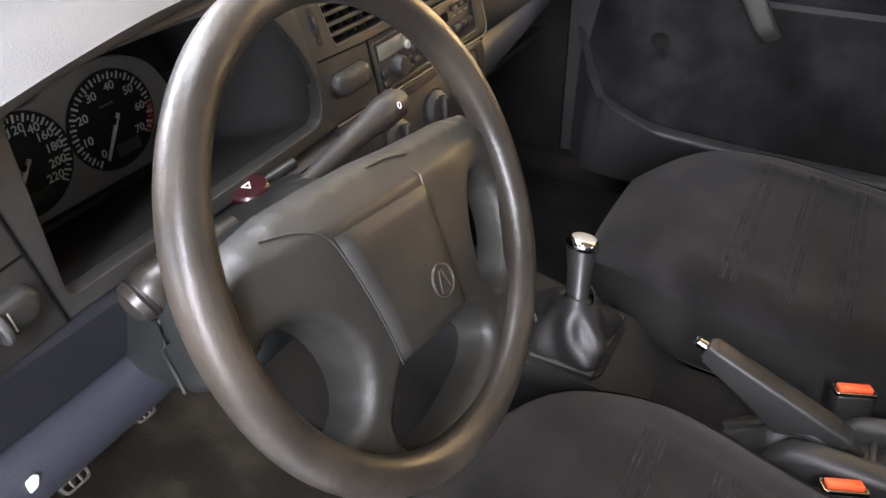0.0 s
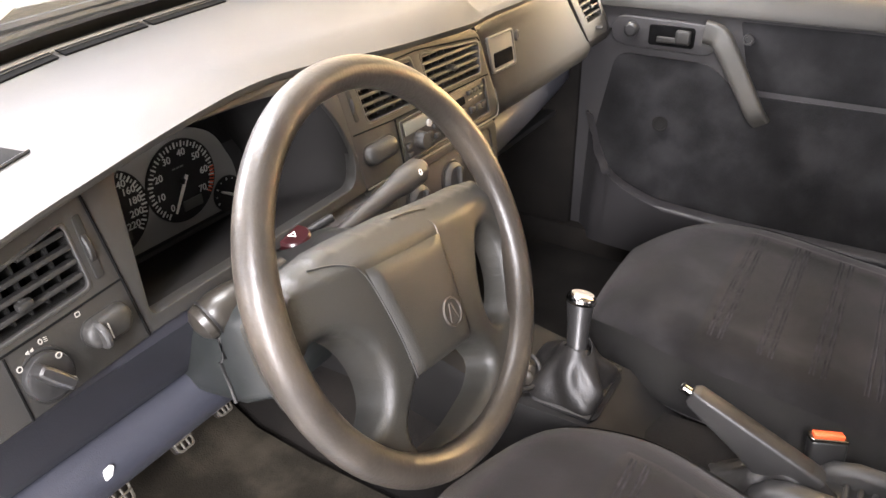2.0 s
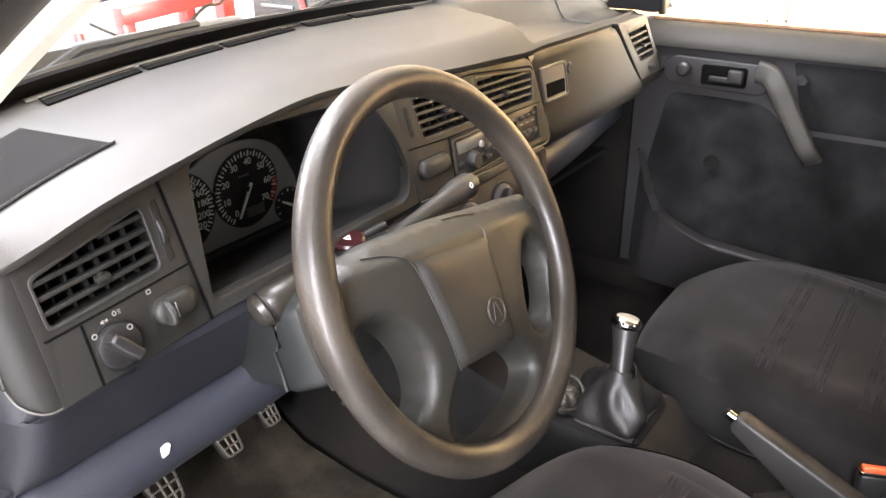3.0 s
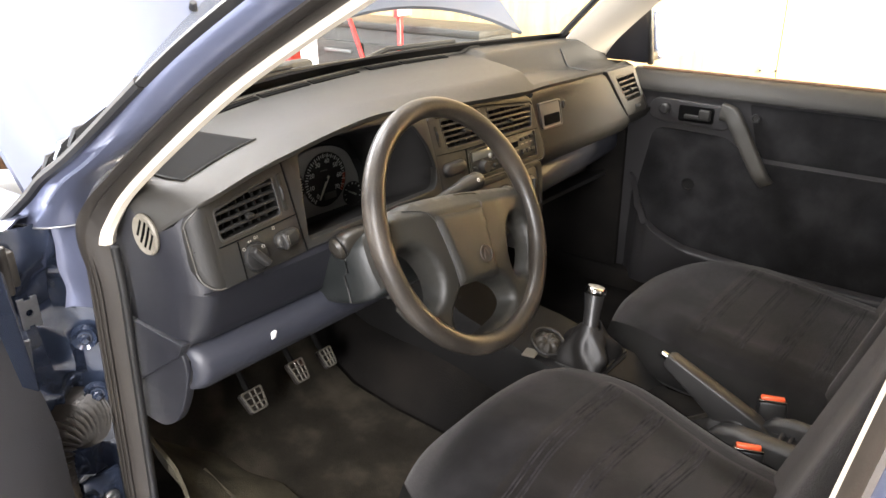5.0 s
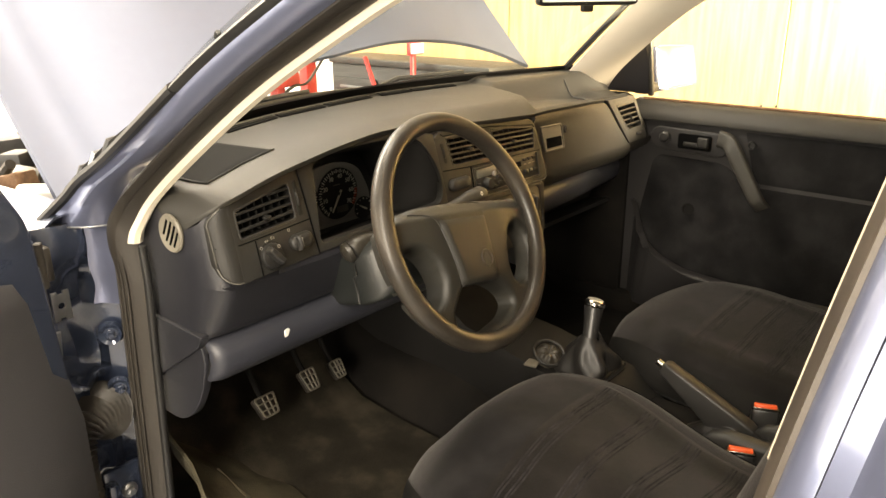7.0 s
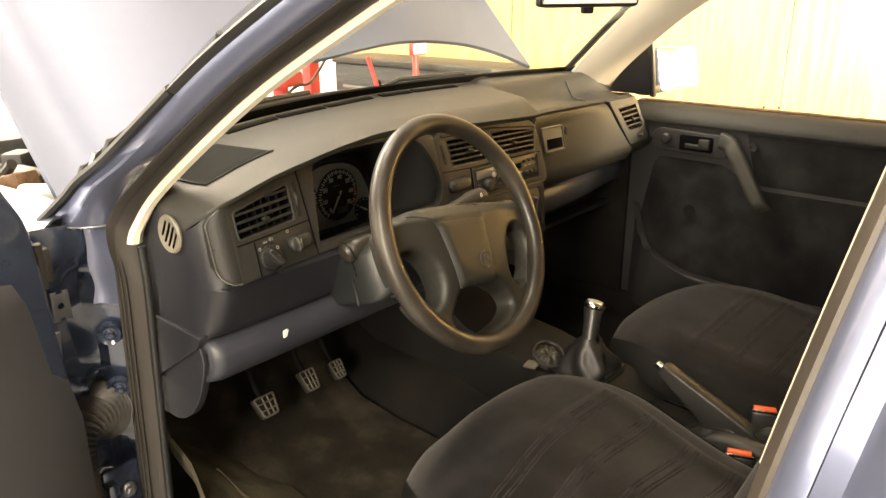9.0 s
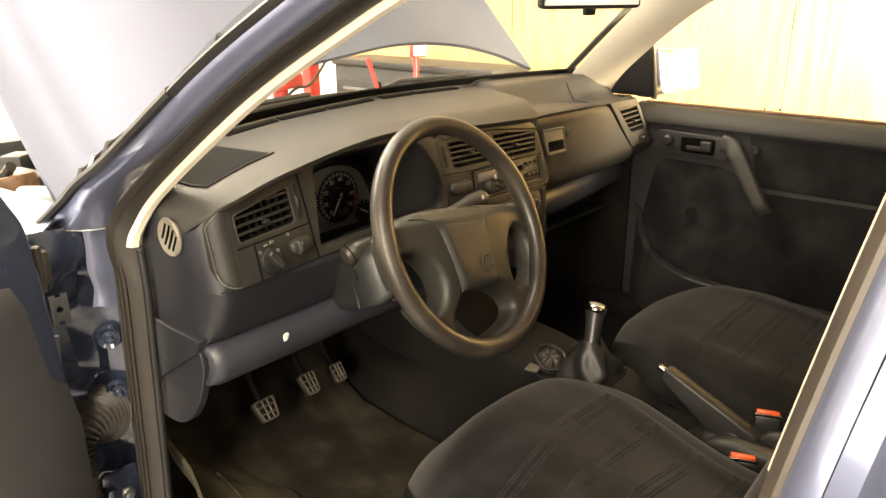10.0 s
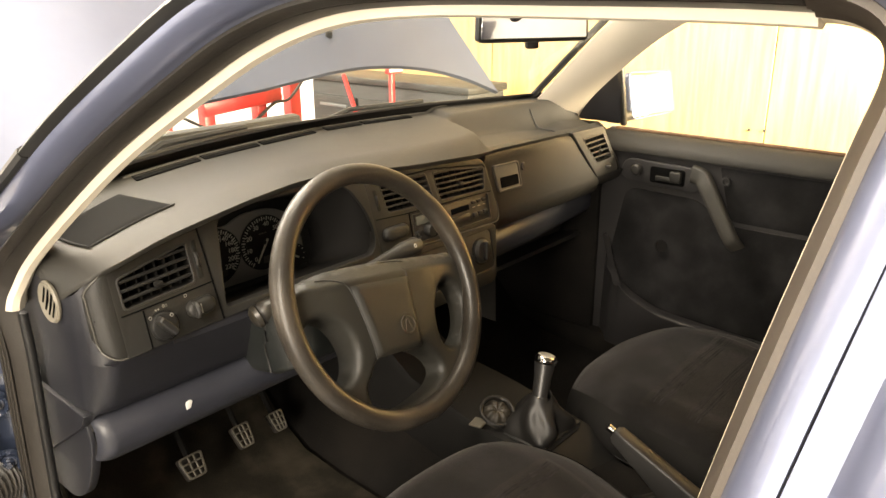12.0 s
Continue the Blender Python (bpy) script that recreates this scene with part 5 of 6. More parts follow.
STEP, FADE = 0.004, 0.011
idx, hv, hf = {}, [], []
HOLES = [HOLE_R, HOLE_L, HOLE_B]
for i in range(-43, 44):
    for j in range(-43, 17):
        c = ((i + 0.5) * STEP, (j + 0.5) * STEP)
        if inside(c, OUT) and not any(inside(c, h) for h in HOLES):
            q = []
            for k in ((i, j), (i + 1, j), (i + 1, j + 1), (i, j + 1)):
                if k not in idx:
                    idx[k] = len(hv)
                    hv.append([k[0] * STEP, k[1] * STEP])
                q.append(idx[k])
            hf.append(q)
count = collections.Counter(tuple(sorted((f[a], f[(a + 1) % 4]))) for f in hf for a in range(4))
rim_ids = {v for e, n in count.items() if n == 1 for v in e}
pts = []
for k, (x, y) in enumerate(hv):
    d, q = near_edge(x, y, LOOPS)
    if k in rim_ids:
        x, y = q
    dh = 0 if k in rim_ids and math.hypot(x, y) < 0.16 else near_edge(x, y, HOLES)[0]
    e = max(FADE - dh, 0)
    pts.append((x, y, hub_height(x, y) - FADE + math.sqrt(max(FADE * FADE - e * e, 0))))
n0 = len(pts)
pts += [(x, y, -0.022 - 0.014) for x, y, z in pts]
low = [tuple(n0 + v for v in reversed(f)) for f in hf]
skirt = []
for f in hf:
    for a in range(4):
        e = (f[a], f[(a + 1) % 4])
        if count[tuple(sorted(e))] == 1:
            skirt.append((e[1], e[0], n0 + e[0], n0 + e[1]))
hub = from_data(pts, [tuple(f) for f in hf] + low + skirt)
part("hub", moved(hub, WHEEL), HUB, wheel, "grey-brown spokes and hub cover", 60)
padrows = []
P_BL, P_BR, P_TR, P_TL = Vector((-0.0655, -0.0735)), Vector((0.016, -0.0865)), Vector((0.034, 0.012)), Vector((-0.0715, 0.030))
for k in range(21):
    row = []
    for j in range(21):
        p = P_BL.lerp(P_BR, k / 20).lerp(P_TL.lerp(P_TR, k / 20), j / 20)
        ex = max(min(1, k / 1.4, (20 - k) / 4.5, j / 1.4, (20 - j) / 3), 0)
        row.append((p.x, p.y, hub_height(p.x, p.y) + 0.0006 + 0.0058 * math.sqrt(ex * (2 - ex))))
    padrows.append(row)
part("horn_pad", moved(grid(padrows), WHEEL), HUB, wheel, "smooth horn pad with dark joint", 60)
joint = [(-0.0665, -0.0745), (-0.0685, -0.03), (-0.0715, 0.012), (-0.0755, 0.032), (-0.088, 0.045), (-0.108, 0.0525)]
jj = [p + Vector((0, 0, hub_height(p.x, p.y) + 0.0006)) for p in smooth_path([(x, y, 0) for x, y in joint], 8)]
part("joint", moved(tube(jj, 0.0008, 6), WHEEL), BLACK, wheel)
jj = [p + Vector((0, 0, hub_height(p.x, p.y) + 0.0002)) for p in smooth_path([(0.0165, -0.086, 0), (0.025, -0.04, 0), (0.033, 0.010, 0), (0.036, 0.026, 0)], 8)]
part("joint", moved(tube(jj, 0.0006, 6), WHEEL), BLACK, wheel)
part("crease", moved(tube([p + Vector((0, 0, hub_height(p.x, p.y) + 0.0003)) for p in smooth_path([(0.006, 0.044, 0), (0.028, 0.040, 0), (0.050, 0.033, 0)], 5)], 0.0009, 6), WHEEL), RIM, wheel)
EM = WHEEL @ pose(-0.004, -0.049, hub_height(-0.004, -0.049) + 0.0064, 0, 0, -7)
em = part("emblem", lathe([(0.001, 0), (0.0125, 0), (0.0135, 0.001), (0.0135, 0.0015), (0.001, 0.0015)], 32, EM), HUB, wheel, "round moulded emblem")
part("ring", moved(lathe([(0.0112, 0.001), (0.0118, 0.0028), (0.0132, 0.0028), (0.0138, 0.001)], 32), EM), RIM, em)
for sx in (-1, 1):
    part("bar", moved(rbox((0.004 * sx, 0, 0.0015), (0.002, 0.017, 0.002), 0.0004, 1, (0, 0, 18 * sx)), EM), RIM, em)

# steering column cowl with its stalks
column = thing("steering_column", (-0.36, 0.16, 0.78), "dark plastic steering column cowl with stalks and cracked joint", "steering column")
AX = Vector((0, 0.9272, -0.3746))
C0 = Vector((-0.36, 0.0275, 0.8456))


def col(u, v, d):
    """A place beside the column: u right, v up across it, d down it from the wheel."""
    return C0 + Vector((1, 0, 0)) * u + Vector((0, 0.3746, 0.9272)) * v + AX * d


def cowl_ring(d, w, top, bot):
    w2 = w * 0.72
    pts = round_poly([(-w, bot), (w2, bot), (w2, top * 0.55), (w2 * 0.65, top), (-w * 0.75, top), (-w, top * 0.55)], 0.012, 3)
    return [col(u, v, d) for u, v in pts]


part("cowl", grid([cowl_ring(d, w, t, b) for d, w, t, b in ((0.085, 0.07, 0.022, -0.045), (0.090, 0.095, 0.028, -0.058), (0.11, 0.113, 0.032, -0.066), (0.145, 0.120, 0.033, -0.068), (0.205, 0.112, 0.032, -0.064), (0.30, 0.095, 0.03, -0.05))], close=True, caps=True), TEAL, column, "dark teal-grey column cowl", 45)
part("spindle", rod(col(0, 0, 0.02), col(0, 0, 0.10), 0.04, 0.045, 24), BLACK, column)
part("joint", tube([col(-0.119, 0.004, 0.135), col(-0.1195, -0.016, 0.138), col(-0.1205, -0.020, 0.146), col(-0.121, -0.045, 0.148), col(-0.1205, -0.062, 0.152)], 0.0020, 5), BLACK, column)
sl = part("indicator_stalk", tube([col(-0.03, 0.030, 0.125), col(-0.065, 0.029, 0.128), col(-0.09, 0.027, 0.132), col(-0.106, 0.024, 0.136), col(-0.115, 0.022, 0.139), col(-0.119, 0.021, 0.1405)], [0.008, 0.011, 0.0165, 0.0185, 0.018, 0.015], 16), STALK, column, "worn brown-black indicator stalk")
part("tip", lathe([(0.001, 0), (0.016, 0), (0.0178, 0.003), (0.0165, 0.009), (0.010, 0.014), (0.001, 0.0155)], 18, along(col(-0.116, 0.0218, 0.1392), col(-0.15, 0.012, 0.154))), STALK, sl)
part("ring", lathe([(0.0165, -0.001), (0.0186, -0.001), (0.0186, 0.001), (0.0165, 0.001)], 18, along(col(-0.1155, 0.0218, 0.1392), col(-0.15, 0.012, 0.154))), BLACK, sl)
st = part("wiper_stalk", tube([col(0.02, 0.030, 0.098), col(0.07, 0.035, 0.098), col(0.12, 0.040, 0.099), col(0.145, 0.0415, 0.099), col(0.172, 0.043, 0.099), col(0.183, 0.0435, 0.099)], [0.008, 0.009, 0.011, 0.0150, 0.0150, 0.009], 14), DARK, column, "dark wiper stalk")
part("mark", moved(plate([ellipse(0, 0, 0.0026, 0.0034, 0, 12), ellipse(0, 0, 0.0019, 0.0026, 0, 12)[::-1]], 0.0006, 0.0001), Matrix.Translation(col(0.158, 0.0440, 0.0830)) @ pose(0, 0, 0, 68, 0, 0)), WHITE, st, "small white mark")
HZ = along(col(0.022, 0.027, 0.160), col(0.016, 0.061, 0.144))
hz = part("hazard_switch", lathe([(0.001, 0), (0.017, 0), (0.0175, 0.003), (0.0175, 0.014), (0.0155, 0.0165), (0.001, 0.0170)], 24, HZ), MAROON, column, "maroon hazard switch with white triangle")
part("triangle", moved(plate([[(-0.0045, -0.0038), (0.0045, -0.0038), (0, 0.0045)], [(-0.0026, -0.0026), (0, 0.0023), (0.0026, -0.0026)]], 0.0005, 0.0001), HZ @ pose(0, 0, 0.0174)), WHITE, hz)
part("collar", lathe([(0.0180, -0.001), (0.0205, -0.001), (0.0205, 0.003), (0.0186, 0.0035)], 24, HZ), CHROME, hz)
part("ignition_stalk", rod(col(0.040, 0.034, 0.160), col(0.075, 0.036, 0.150), 0.005), DARK, column, "short dark stalk root beside the hazard switch")

# ---------------------------------------------------------------- seats


def cushion_rows(cx, half, lift):
    rows = []
    for j in range(31):
        v = j / 30
        y = 0.051 - 0.515 * v
        w = half * (1 - 0.44 * max(0, 1 - v / 0.45) ** 2.2)
        ztop = 0.529 - 0.060 * v - 0.048 * max(0, 1 - v / 0.26) ** 2
        ring = []
        for i in range(31):
            u = -1 + 2 * i / 30
            bol = 0.012 * ease(v / 0.5) * ease((abs(u) - 0.45) / 0.25) - 0.010 * (1 - ease(v / 0.5)) * u * u - 0.064 * (1 - math.sqrt(1 - min(1, max(0, (abs(u) - 0.45) / 0.55)) ** 2))
            bol -= 0.004 * ease(v / 0.4) * math.exp(-((abs(u) - 0.66) / 0.035) ** 2)
            fall = 1 - 0.8 * ease((v - 0.35) / 0.45) * ease(u + 0.4)
            crown = fall * lift * ease((u + 1) / 0.9) * (1 - 0.35 * max(0, u) ** 2) + 0.012 * (1 - u * u)
            ring.append((cx + w * u, y, ztop + bol + crown * ease((v + 0.05) / 0.25)))
        for u, z in ((0.985, 0.432), (0.95, 0.420), (0.85, 0.415), (-0.85, 0.415), (-0.95, 0.420), (-0.985, 0.432)):
            ring.append((cx + w * u, y - 0.006, z))
        rows.append(ring)
    first = rows[0]
    rows.insert(0, [(cx + (x - cx) * 0.92, y - 0.004 + 0.010, z - 0.014 if z > 0.435 else z) for x, y, z in first])
    rows.insert(0, [(cx + (x - cx) * 0.80, y + 0.004, 0.44 if z > 0.435 else z) for x, y, z in first])
    return rows


def seat(cx, half, lift, label, back=True):
    s = thing("car_seat", (cx, -0.2, 0.29), label, "car seat", "front seats")
    rows = cushion_rows(cx, half, lift)
    c = part("cushion", grid(rows, close=True, caps=True), CLOTH2, s, "dark velour cushion with stitched lines", 60)
    # stitched lines over the cushion
    def skin(k, i, up):
        """A place on the cushion's top at a broken row number."""
        j = int(k)
        return Vector(rows[j][i]).lerp(Vector(rows[j + 1][i]), k - j) + Vector((0, 0, up))

    def dome(k, i):
        return 0.0022 * min(1, (k - 12.6) / 0.8, (i - 4) / 1.0, (25 - i) / 1.0)

    ks = [12.6 + 0.4 * n for n in range(49)]
    part("insert", grid([[skin(k, i, dome(k, i)) for i in range(4, 26)] for k in ks]), CLOTH, c, "brown-black woven seat insert", 60)
    for k in (13.4, 14.3, 17.6, 18.5, 21.8, 22.7, 26.0, 26.9, 30.2, 31.1):
        for off in (0, 0.30):
            part("stripe", grid([[skin(k + off + d, i, 0.0028 - 0.0006 * abs(d - 0.08) / 0.08) for i in range(5, 25)] for d in (0, 0.08, 0.16)]), STITCH, c, "paler woven stripe")
    for ids, side in (((36, 0, 1, 2), -1), ((28, 29, 30, 31), 1)):
        part("side_cover", grid([[Vector(r[i]) + Vector((0.0016 * side, 0, 0.0008)) for i in ids] for r in rows[2:]]), MATT, c, "plain black side of the cushion", 60)
    part("seat_base", rbox((cx, -0.235, 0.365), (0.47, 0.44, 0.12), 0.03, 3), MATT, s, "black seat frame cover")
    for dx in (-0.17, 0.17):
        part("runner", rbox((cx + dx, -0.2, 0.293), (0.03, 0.5, 0.02), 0.004), DARK, s)
    if back:
        br = []
        for j in range(17):
            v = j / 16
            z = 0.44 + 0.52 * v
            yb = -0.45 - 0.17 * v
            w = 0.235 * (1 - 0.22 * max(0, (v - 0.75) / 0.25) ** 2)
            ring = []
            for i in range(24):
                a = 2 * math.pi * i / 24
                cxn, sn = math.cos(a), math.sin(a)
                e = 0.35
                px, py = math.copysign(abs(cxn) ** e, cxn), math.copysign(abs(sn) ** 0.6, sn)
                front = 0.055 + 0.03 * ease((abs(px) - 0.55) / 0.35) if py > 0 else 0.055
                ring.append((cx + w * px, yb + front * py, z - 0.06 * max(0, abs(px) - 0.7) * v))
            br.append(ring)
        part("backrest", grid(br, close=True, caps=True), CLOTH, s, "dark velour backrest with side bolsters", 60)
    return s


seat(-0.355, 0.256, 0.056, "dark velour driver's car seat beside the open door")
seat(0.328, 0.275, 0.004, "dark velour passenger car seat with stitched lines")

# ---------------------------------------------------------------- tunnel console
console = thing("centre_console", (0, 0.05, 0.42), "dark plastic centre console running from dash to handbrake", "console")
cs = []
for y, w, z in ((0.64, 0.072, 0.66), (0.42, 0.075, 0.62), (0.34, 0.075, 0.56), (0.26, 0.08, 0.515), (0.17, 0.088, 0.500), (0.12, 0.092, 0.492), (0.05, 0.092, 0.478), (-0.06, 0.080, 0.468), (-0.10, 0.078, 0.436), (-0.16, 0.080, 0.405), (-0.26, 0.080, 0.405), (-0.40, 0.080, 0.405), (-0.6, 0.08, 0.405)):
    cs.append([(-w - 0.012, y, 0.33), (-w - 0.004, y, z - 0.02), (-w + 0.006, y, z - 0.002), (-w * 0.6, y, z), (0, y, z), (w * 0.6, y, z), (w - 0.006, y, z - 0.002), (w + 0.004, y, z - 0.02), (w + 0.012, y, 0.33)])
part("body", solid(grid(cs), 0.006), TUNNEL, console, "dark grey console moulding", 45)
fr_l = round_poly([(-0.068, -0.058), (0.056, -0.058), (0.060, 0.078), (-0.074, 0.078)], 0.02)
fr_i = round_poly([(-0.062, -0.046), (0.054, -0.046), (0.060, 0.072), (-0.068, 0.072)], 0.02)
part("gear_frame", plate([fr_l, fr_i[::-1]], 0.003, 0.001, pose(0, 0.0, 0.4735, 2, 0, 0)), MATT, console, "black frame round the gear gaiter")
part("well", rbox((-0.004, 0.012, 0.470), (0.13, 0.125, 0.012), 0.002), BLACK, console)
part("corner_plate", rbox((-0.088, 0.078, 0.4905), (0.030, 0.026, 0.004), 0.0015, 1, (0, 0, 12)), PALE, console, "worn pale corner of the gaiter frame")


def rail(x0, x1, top, y0):
    """A moulded cheek beside the handbrake, rounded down at its front."""
    rows = []
    for y, f in ((y0, 0.30), (y0 - 0.004, 0.55), (y0 - 0.013, 0.78), (y0 - 0.030, 0.93), (y0 - 0.058, 1.0), (-0.42, 1.0), (-0.60, 0.97)):
        z = 0.36 + (top - 0.36) * f
        rows.append([(x0, y, 0.34), (x0, y, z - 0.010), (x0 + 0.003, y, z - 0.003), (x0 + 0.009, y, z), (x1 - 0.009, y, z), (x1 - 0.003, y, z - 0.003), (x1, y, z - 0.010), (x1, y, 0.34)])
    return grid(rows, caps=True)


part("handbrake_cheek", rail(-0.080, -0.046, 0.480, -0.250), DARK, console, "moulded cheek beside the handbrake", 50)
part("handbrake_cheek", rail(0.006, 0.032, 0.476, -0.315), DARK, console, "moulded cheek beside the handbrake", 50)
part("rear_tray", rbox((-0.02, -0.44, 0.435), (0.06, 0.30, 0.03), 0.008), BLACK, console)
for k in range(4):
    part("rib", rbox((-0.020, -0.365 - 0.016 * k, 0.452), (0.05, 0.007, 0.010), 0.002, 1), DARK, console)

lever = thing("gear_lever", (0.0, 0.0, 0.47), "chrome-topped gear lever in a creased black gaiter", "gear lever")
KB = along((-0.012, -0.004, 0.538), (0.022, 0.008, 0.610)) @ Matrix.Diagonal((0.95, 0.95, 0.86, 1))
part("knob", lathe([(0.001, -0.002), (0.0150, 0), (0.0155, 0.02), (0.0165, 0.045), (0.0190, 0.066), (0.0205, 0.080)], 22, KB), GLOSSY, lever, "black leather knob", 60)
CAP = KB @ pose(0, 0, 0.0800, -14, -10, 0)
part("cap", moved(lathe([(0.0195, -0.004), (0.0222, 0.0), (0.0228, 0.005), (0.0205, 0.0115), (0.0170, 0.0142)], 28), CAP), CHROME, lever, "shiny chrome cap", 60)
part("badge", moved(lathe([(0.0175, 0.0135), (0.0160, 0.0150), (0.0105, 0.0165), (0.001, 0.0172)], 28), CAP), SILVER, lever, "pale tan disc on the knob", 60)
part("shaft", rod((-0.016, -0.008, 0.47), (-0.012, -0.004, 0.54), 0.008), DARK, lever)
gr = []
for j in range(23):
    v = j / 22
    ring = []
    for i in range(64):
        a = 2 * math.pi * i / 64
        q = 0.0580 * (1 - v ** 1.3) + 0.0190 * v ** 1.3
        fold = 0.25 * (1 - v) + math.sin(math.pi * min(1, v * 1.15)) if v < 0.87 else 0.25 * (1 - v)
        ridge = max(0, math.cos(1.5 * (a - 4.0 - 0.5 * v))) ** 6 + 0.8 * max(0, math.cos(1.5 * (a - 5.4 + 0.9 * v))) ** 8 - 0.9 * max(0, math.cos(2.0 * (a - 4.75))) ** 6
        q += 0.011 * ridge * fold + 0.0028 * math.sin(7 * a + 6 * v) * fold
        sq = 1 / max(abs(math.cos(a)), abs(math.sin(a)))
        q *= 1 + (min(sq, 1.28) - 1) * (1 - v) * 0.9
        z = 0.473 + 0.074 * v ** 1.15 - 0.006 * math.sin(3 * a + 1) * (1 - v) * v * 4 + 0.006 * ease((v - 0.85) / 0.15) * math.cos(2 * a + 0.5)
        ring.append((-0.006 + q * math.cos(a) - 0.005 * v, 0.010 * (1 - v) - 0.006 * v + q * math.sin(a) * 1.02, z))
    gr.append(ring)
part("gaiter", solid(grid(gr, close=True), 0.0015), LEATHER, lever, "creased black leatherette gaiter", 70)
part("stitched_cuff", lathe([(0.0172, -0.012), (0.0192, -0.008), (0.0190, 0.004), (0.0168, 0.008)], 20, along((-0.012, -0.004, 0.533), (0.022, 0.008, 0.607))), LEATHER, lever)
# bunched spare gaiter pushed out beside the lever
GF = pose(-0.046, 0.066, 0.500, 24, -14, 0)
fold = []
for j in range(7):
    v = j / 6
    fold.append([GF @ Vector((0.030 * v * math.cos(a), 0.030 * v * math.sin(a), 0.010 * math.sin(math.pi * v) + 0.004 * v * math.sin(7 * a + 0.6) - 0.012 * v * v)) for a in [2 * math.pi * i / 56 for i in range(56)]])
fold.append([p + Vector((0, 0, -0.018)) for p in fold[-1]])
part("gaiter_fold", grid(fold, close=True), FOLD, lever, "bunched pleated gaiter end", 60)
part("gaiter_ring", tube([GF @ Vector((0.031 * math.cos(a), 0.031 * math.sin(a), 0.001)) for a in [2 * math.pi * i / 28 for i in range(28)]], 0.0036, 8, True), LEATHER, lever)

brake = thing("handbrake", (-0.015, -0.30, 0.44), "dark plastic handbrake lever with chrome release button", "handbrake")
H0, H1 = Vector((-0.024, -0.335, 0.470)), Vector((-0.032, -0.168, 0.546))
hd = (H1 - H0).normalized()
hs = hd.cross(Vector((0, 0, 1))).normalized()
hu = hs.cross(hd)
hr = []
for t, w, h, low in ((0, 0.013, 0.010, 0.060), (0.05, 0.0150, 0.012, 0.062), (0.3, 0.0150, 0.013, 0.046), (0.6, 0.0150, 0.0135, 0.030), (0.85, 0.0145, 0.0135, 0.020), (0.97, 0.0135, 0.013, 0.015), (1.0, 0.010, 0.010, 0.011)):
    p = H0.lerp(H1, t)
    hr.append([p + hs * u + hu * v for u, v in round_poly([(-w * 0.8, -low), (w * 0.8, -low), (w, h * 0.9), (-w, h * 0.9)], 0.005, 3)])
part("grip", grid(hr, close=True, caps=True), DARK, brake, "dark ribbed grip", 45)
# top face gets a paler strip where light falls on the lever
part("grip_strip", grid([[H0.lerp(H1, t) + hs * u + hu * (0.0132 if abs(u) < 0.009 else 0.0118) for u in (-0.0115, -0.008, 0, 0.008, 0.0115)] for t in (0.1, 0.35, 0.6, 0.85, 0.96)]), RIM, brake, "grey-brown top of the grip, coloured paler for the light on it", 60)
part("button", join(rod(H1, H1 + hd * 0.014, 0.0065, 0.006), rod(H1 + hd * 0.012, H1 + hd * 0.016, 0.0075, 0.006)), CHROME, brake, "chrome release button")
boot = []
for j in range(11):
    v = j / 10
    ring = []
    for i in range(48):
        a = 2 * math.pi * i / 48
        ruck = 0.0035 * math.sin(6 * a + 5 * v) * math.sin(math.pi * v) + 0.0025 * math.sin(11 * a - 4 * v) * (1 - v)
        ring.append(H0 + Vector(((0.040 * (1 - v) ** 0.8 + 0.0155 + ruck) * math.cos(a) * 0.72, 0.045 + 0.012 * v + (0.085 * (1 - v) ** 0.8 + 0.022 + ruck) * math.sin(a), -0.062 + 0.052 * v + 0.030 * v * (0.5 - 0.5 * math.sin(a)) + 0.003 * math.sin(5 * a + 3 * v))))
    boot.append(ring)
part("boot", grid(boot, close=True, caps=True), LEATHER, brake, "rucked soft black boot", 70)


def buckle(x, y, z, turn, label):
    b = thing("seat_belt_buckle", (x, y, z - 0.05), label, "buckle", "seat belt buckles")
    M = pose(x, y, z) @ pose(0, 0, 0, 0, 0, turn) @ pose(0, 0, 0, 12, 0, 0)
    part("housing", moved(rbox((0, 0, -0.034), (0.046, 0.022, 0.066), 0.005, 3), M), BLACK, b, "black plastic housing")
    part("release_button", moved(rbox((0, 0.0, 0.0025), (0.038, 0.0135, 0.007), 0.002, 2), M), RED, b, "orange-red release button")
    part("rim", moved(plate([rounded(-0.0235, -0.0112, 0.0235, 0.0112, 0.004), rounded(-0.0202, -0.0078, 0.0202, 0.0078, 0.002)[::-1]], 0.005, 0.001, pose(0, 0, 0.0015)), M), DARKCHROME, b)
    part("stem", rod(M @ Vector((0, 0, -0.05)), (x, y - 0.03, z - 0.13), 0.01), BLACK, b)
    return b


buckle(-0.092, -0.338, 0.470, 112, "orange-red seat belt buckle beside the driver's seat")
buckle(0.044, -0.331, 0.486, 112, "orange-red seat belt buckle beside the passenger seat")

# ---------------------------------------------------------------- pedals


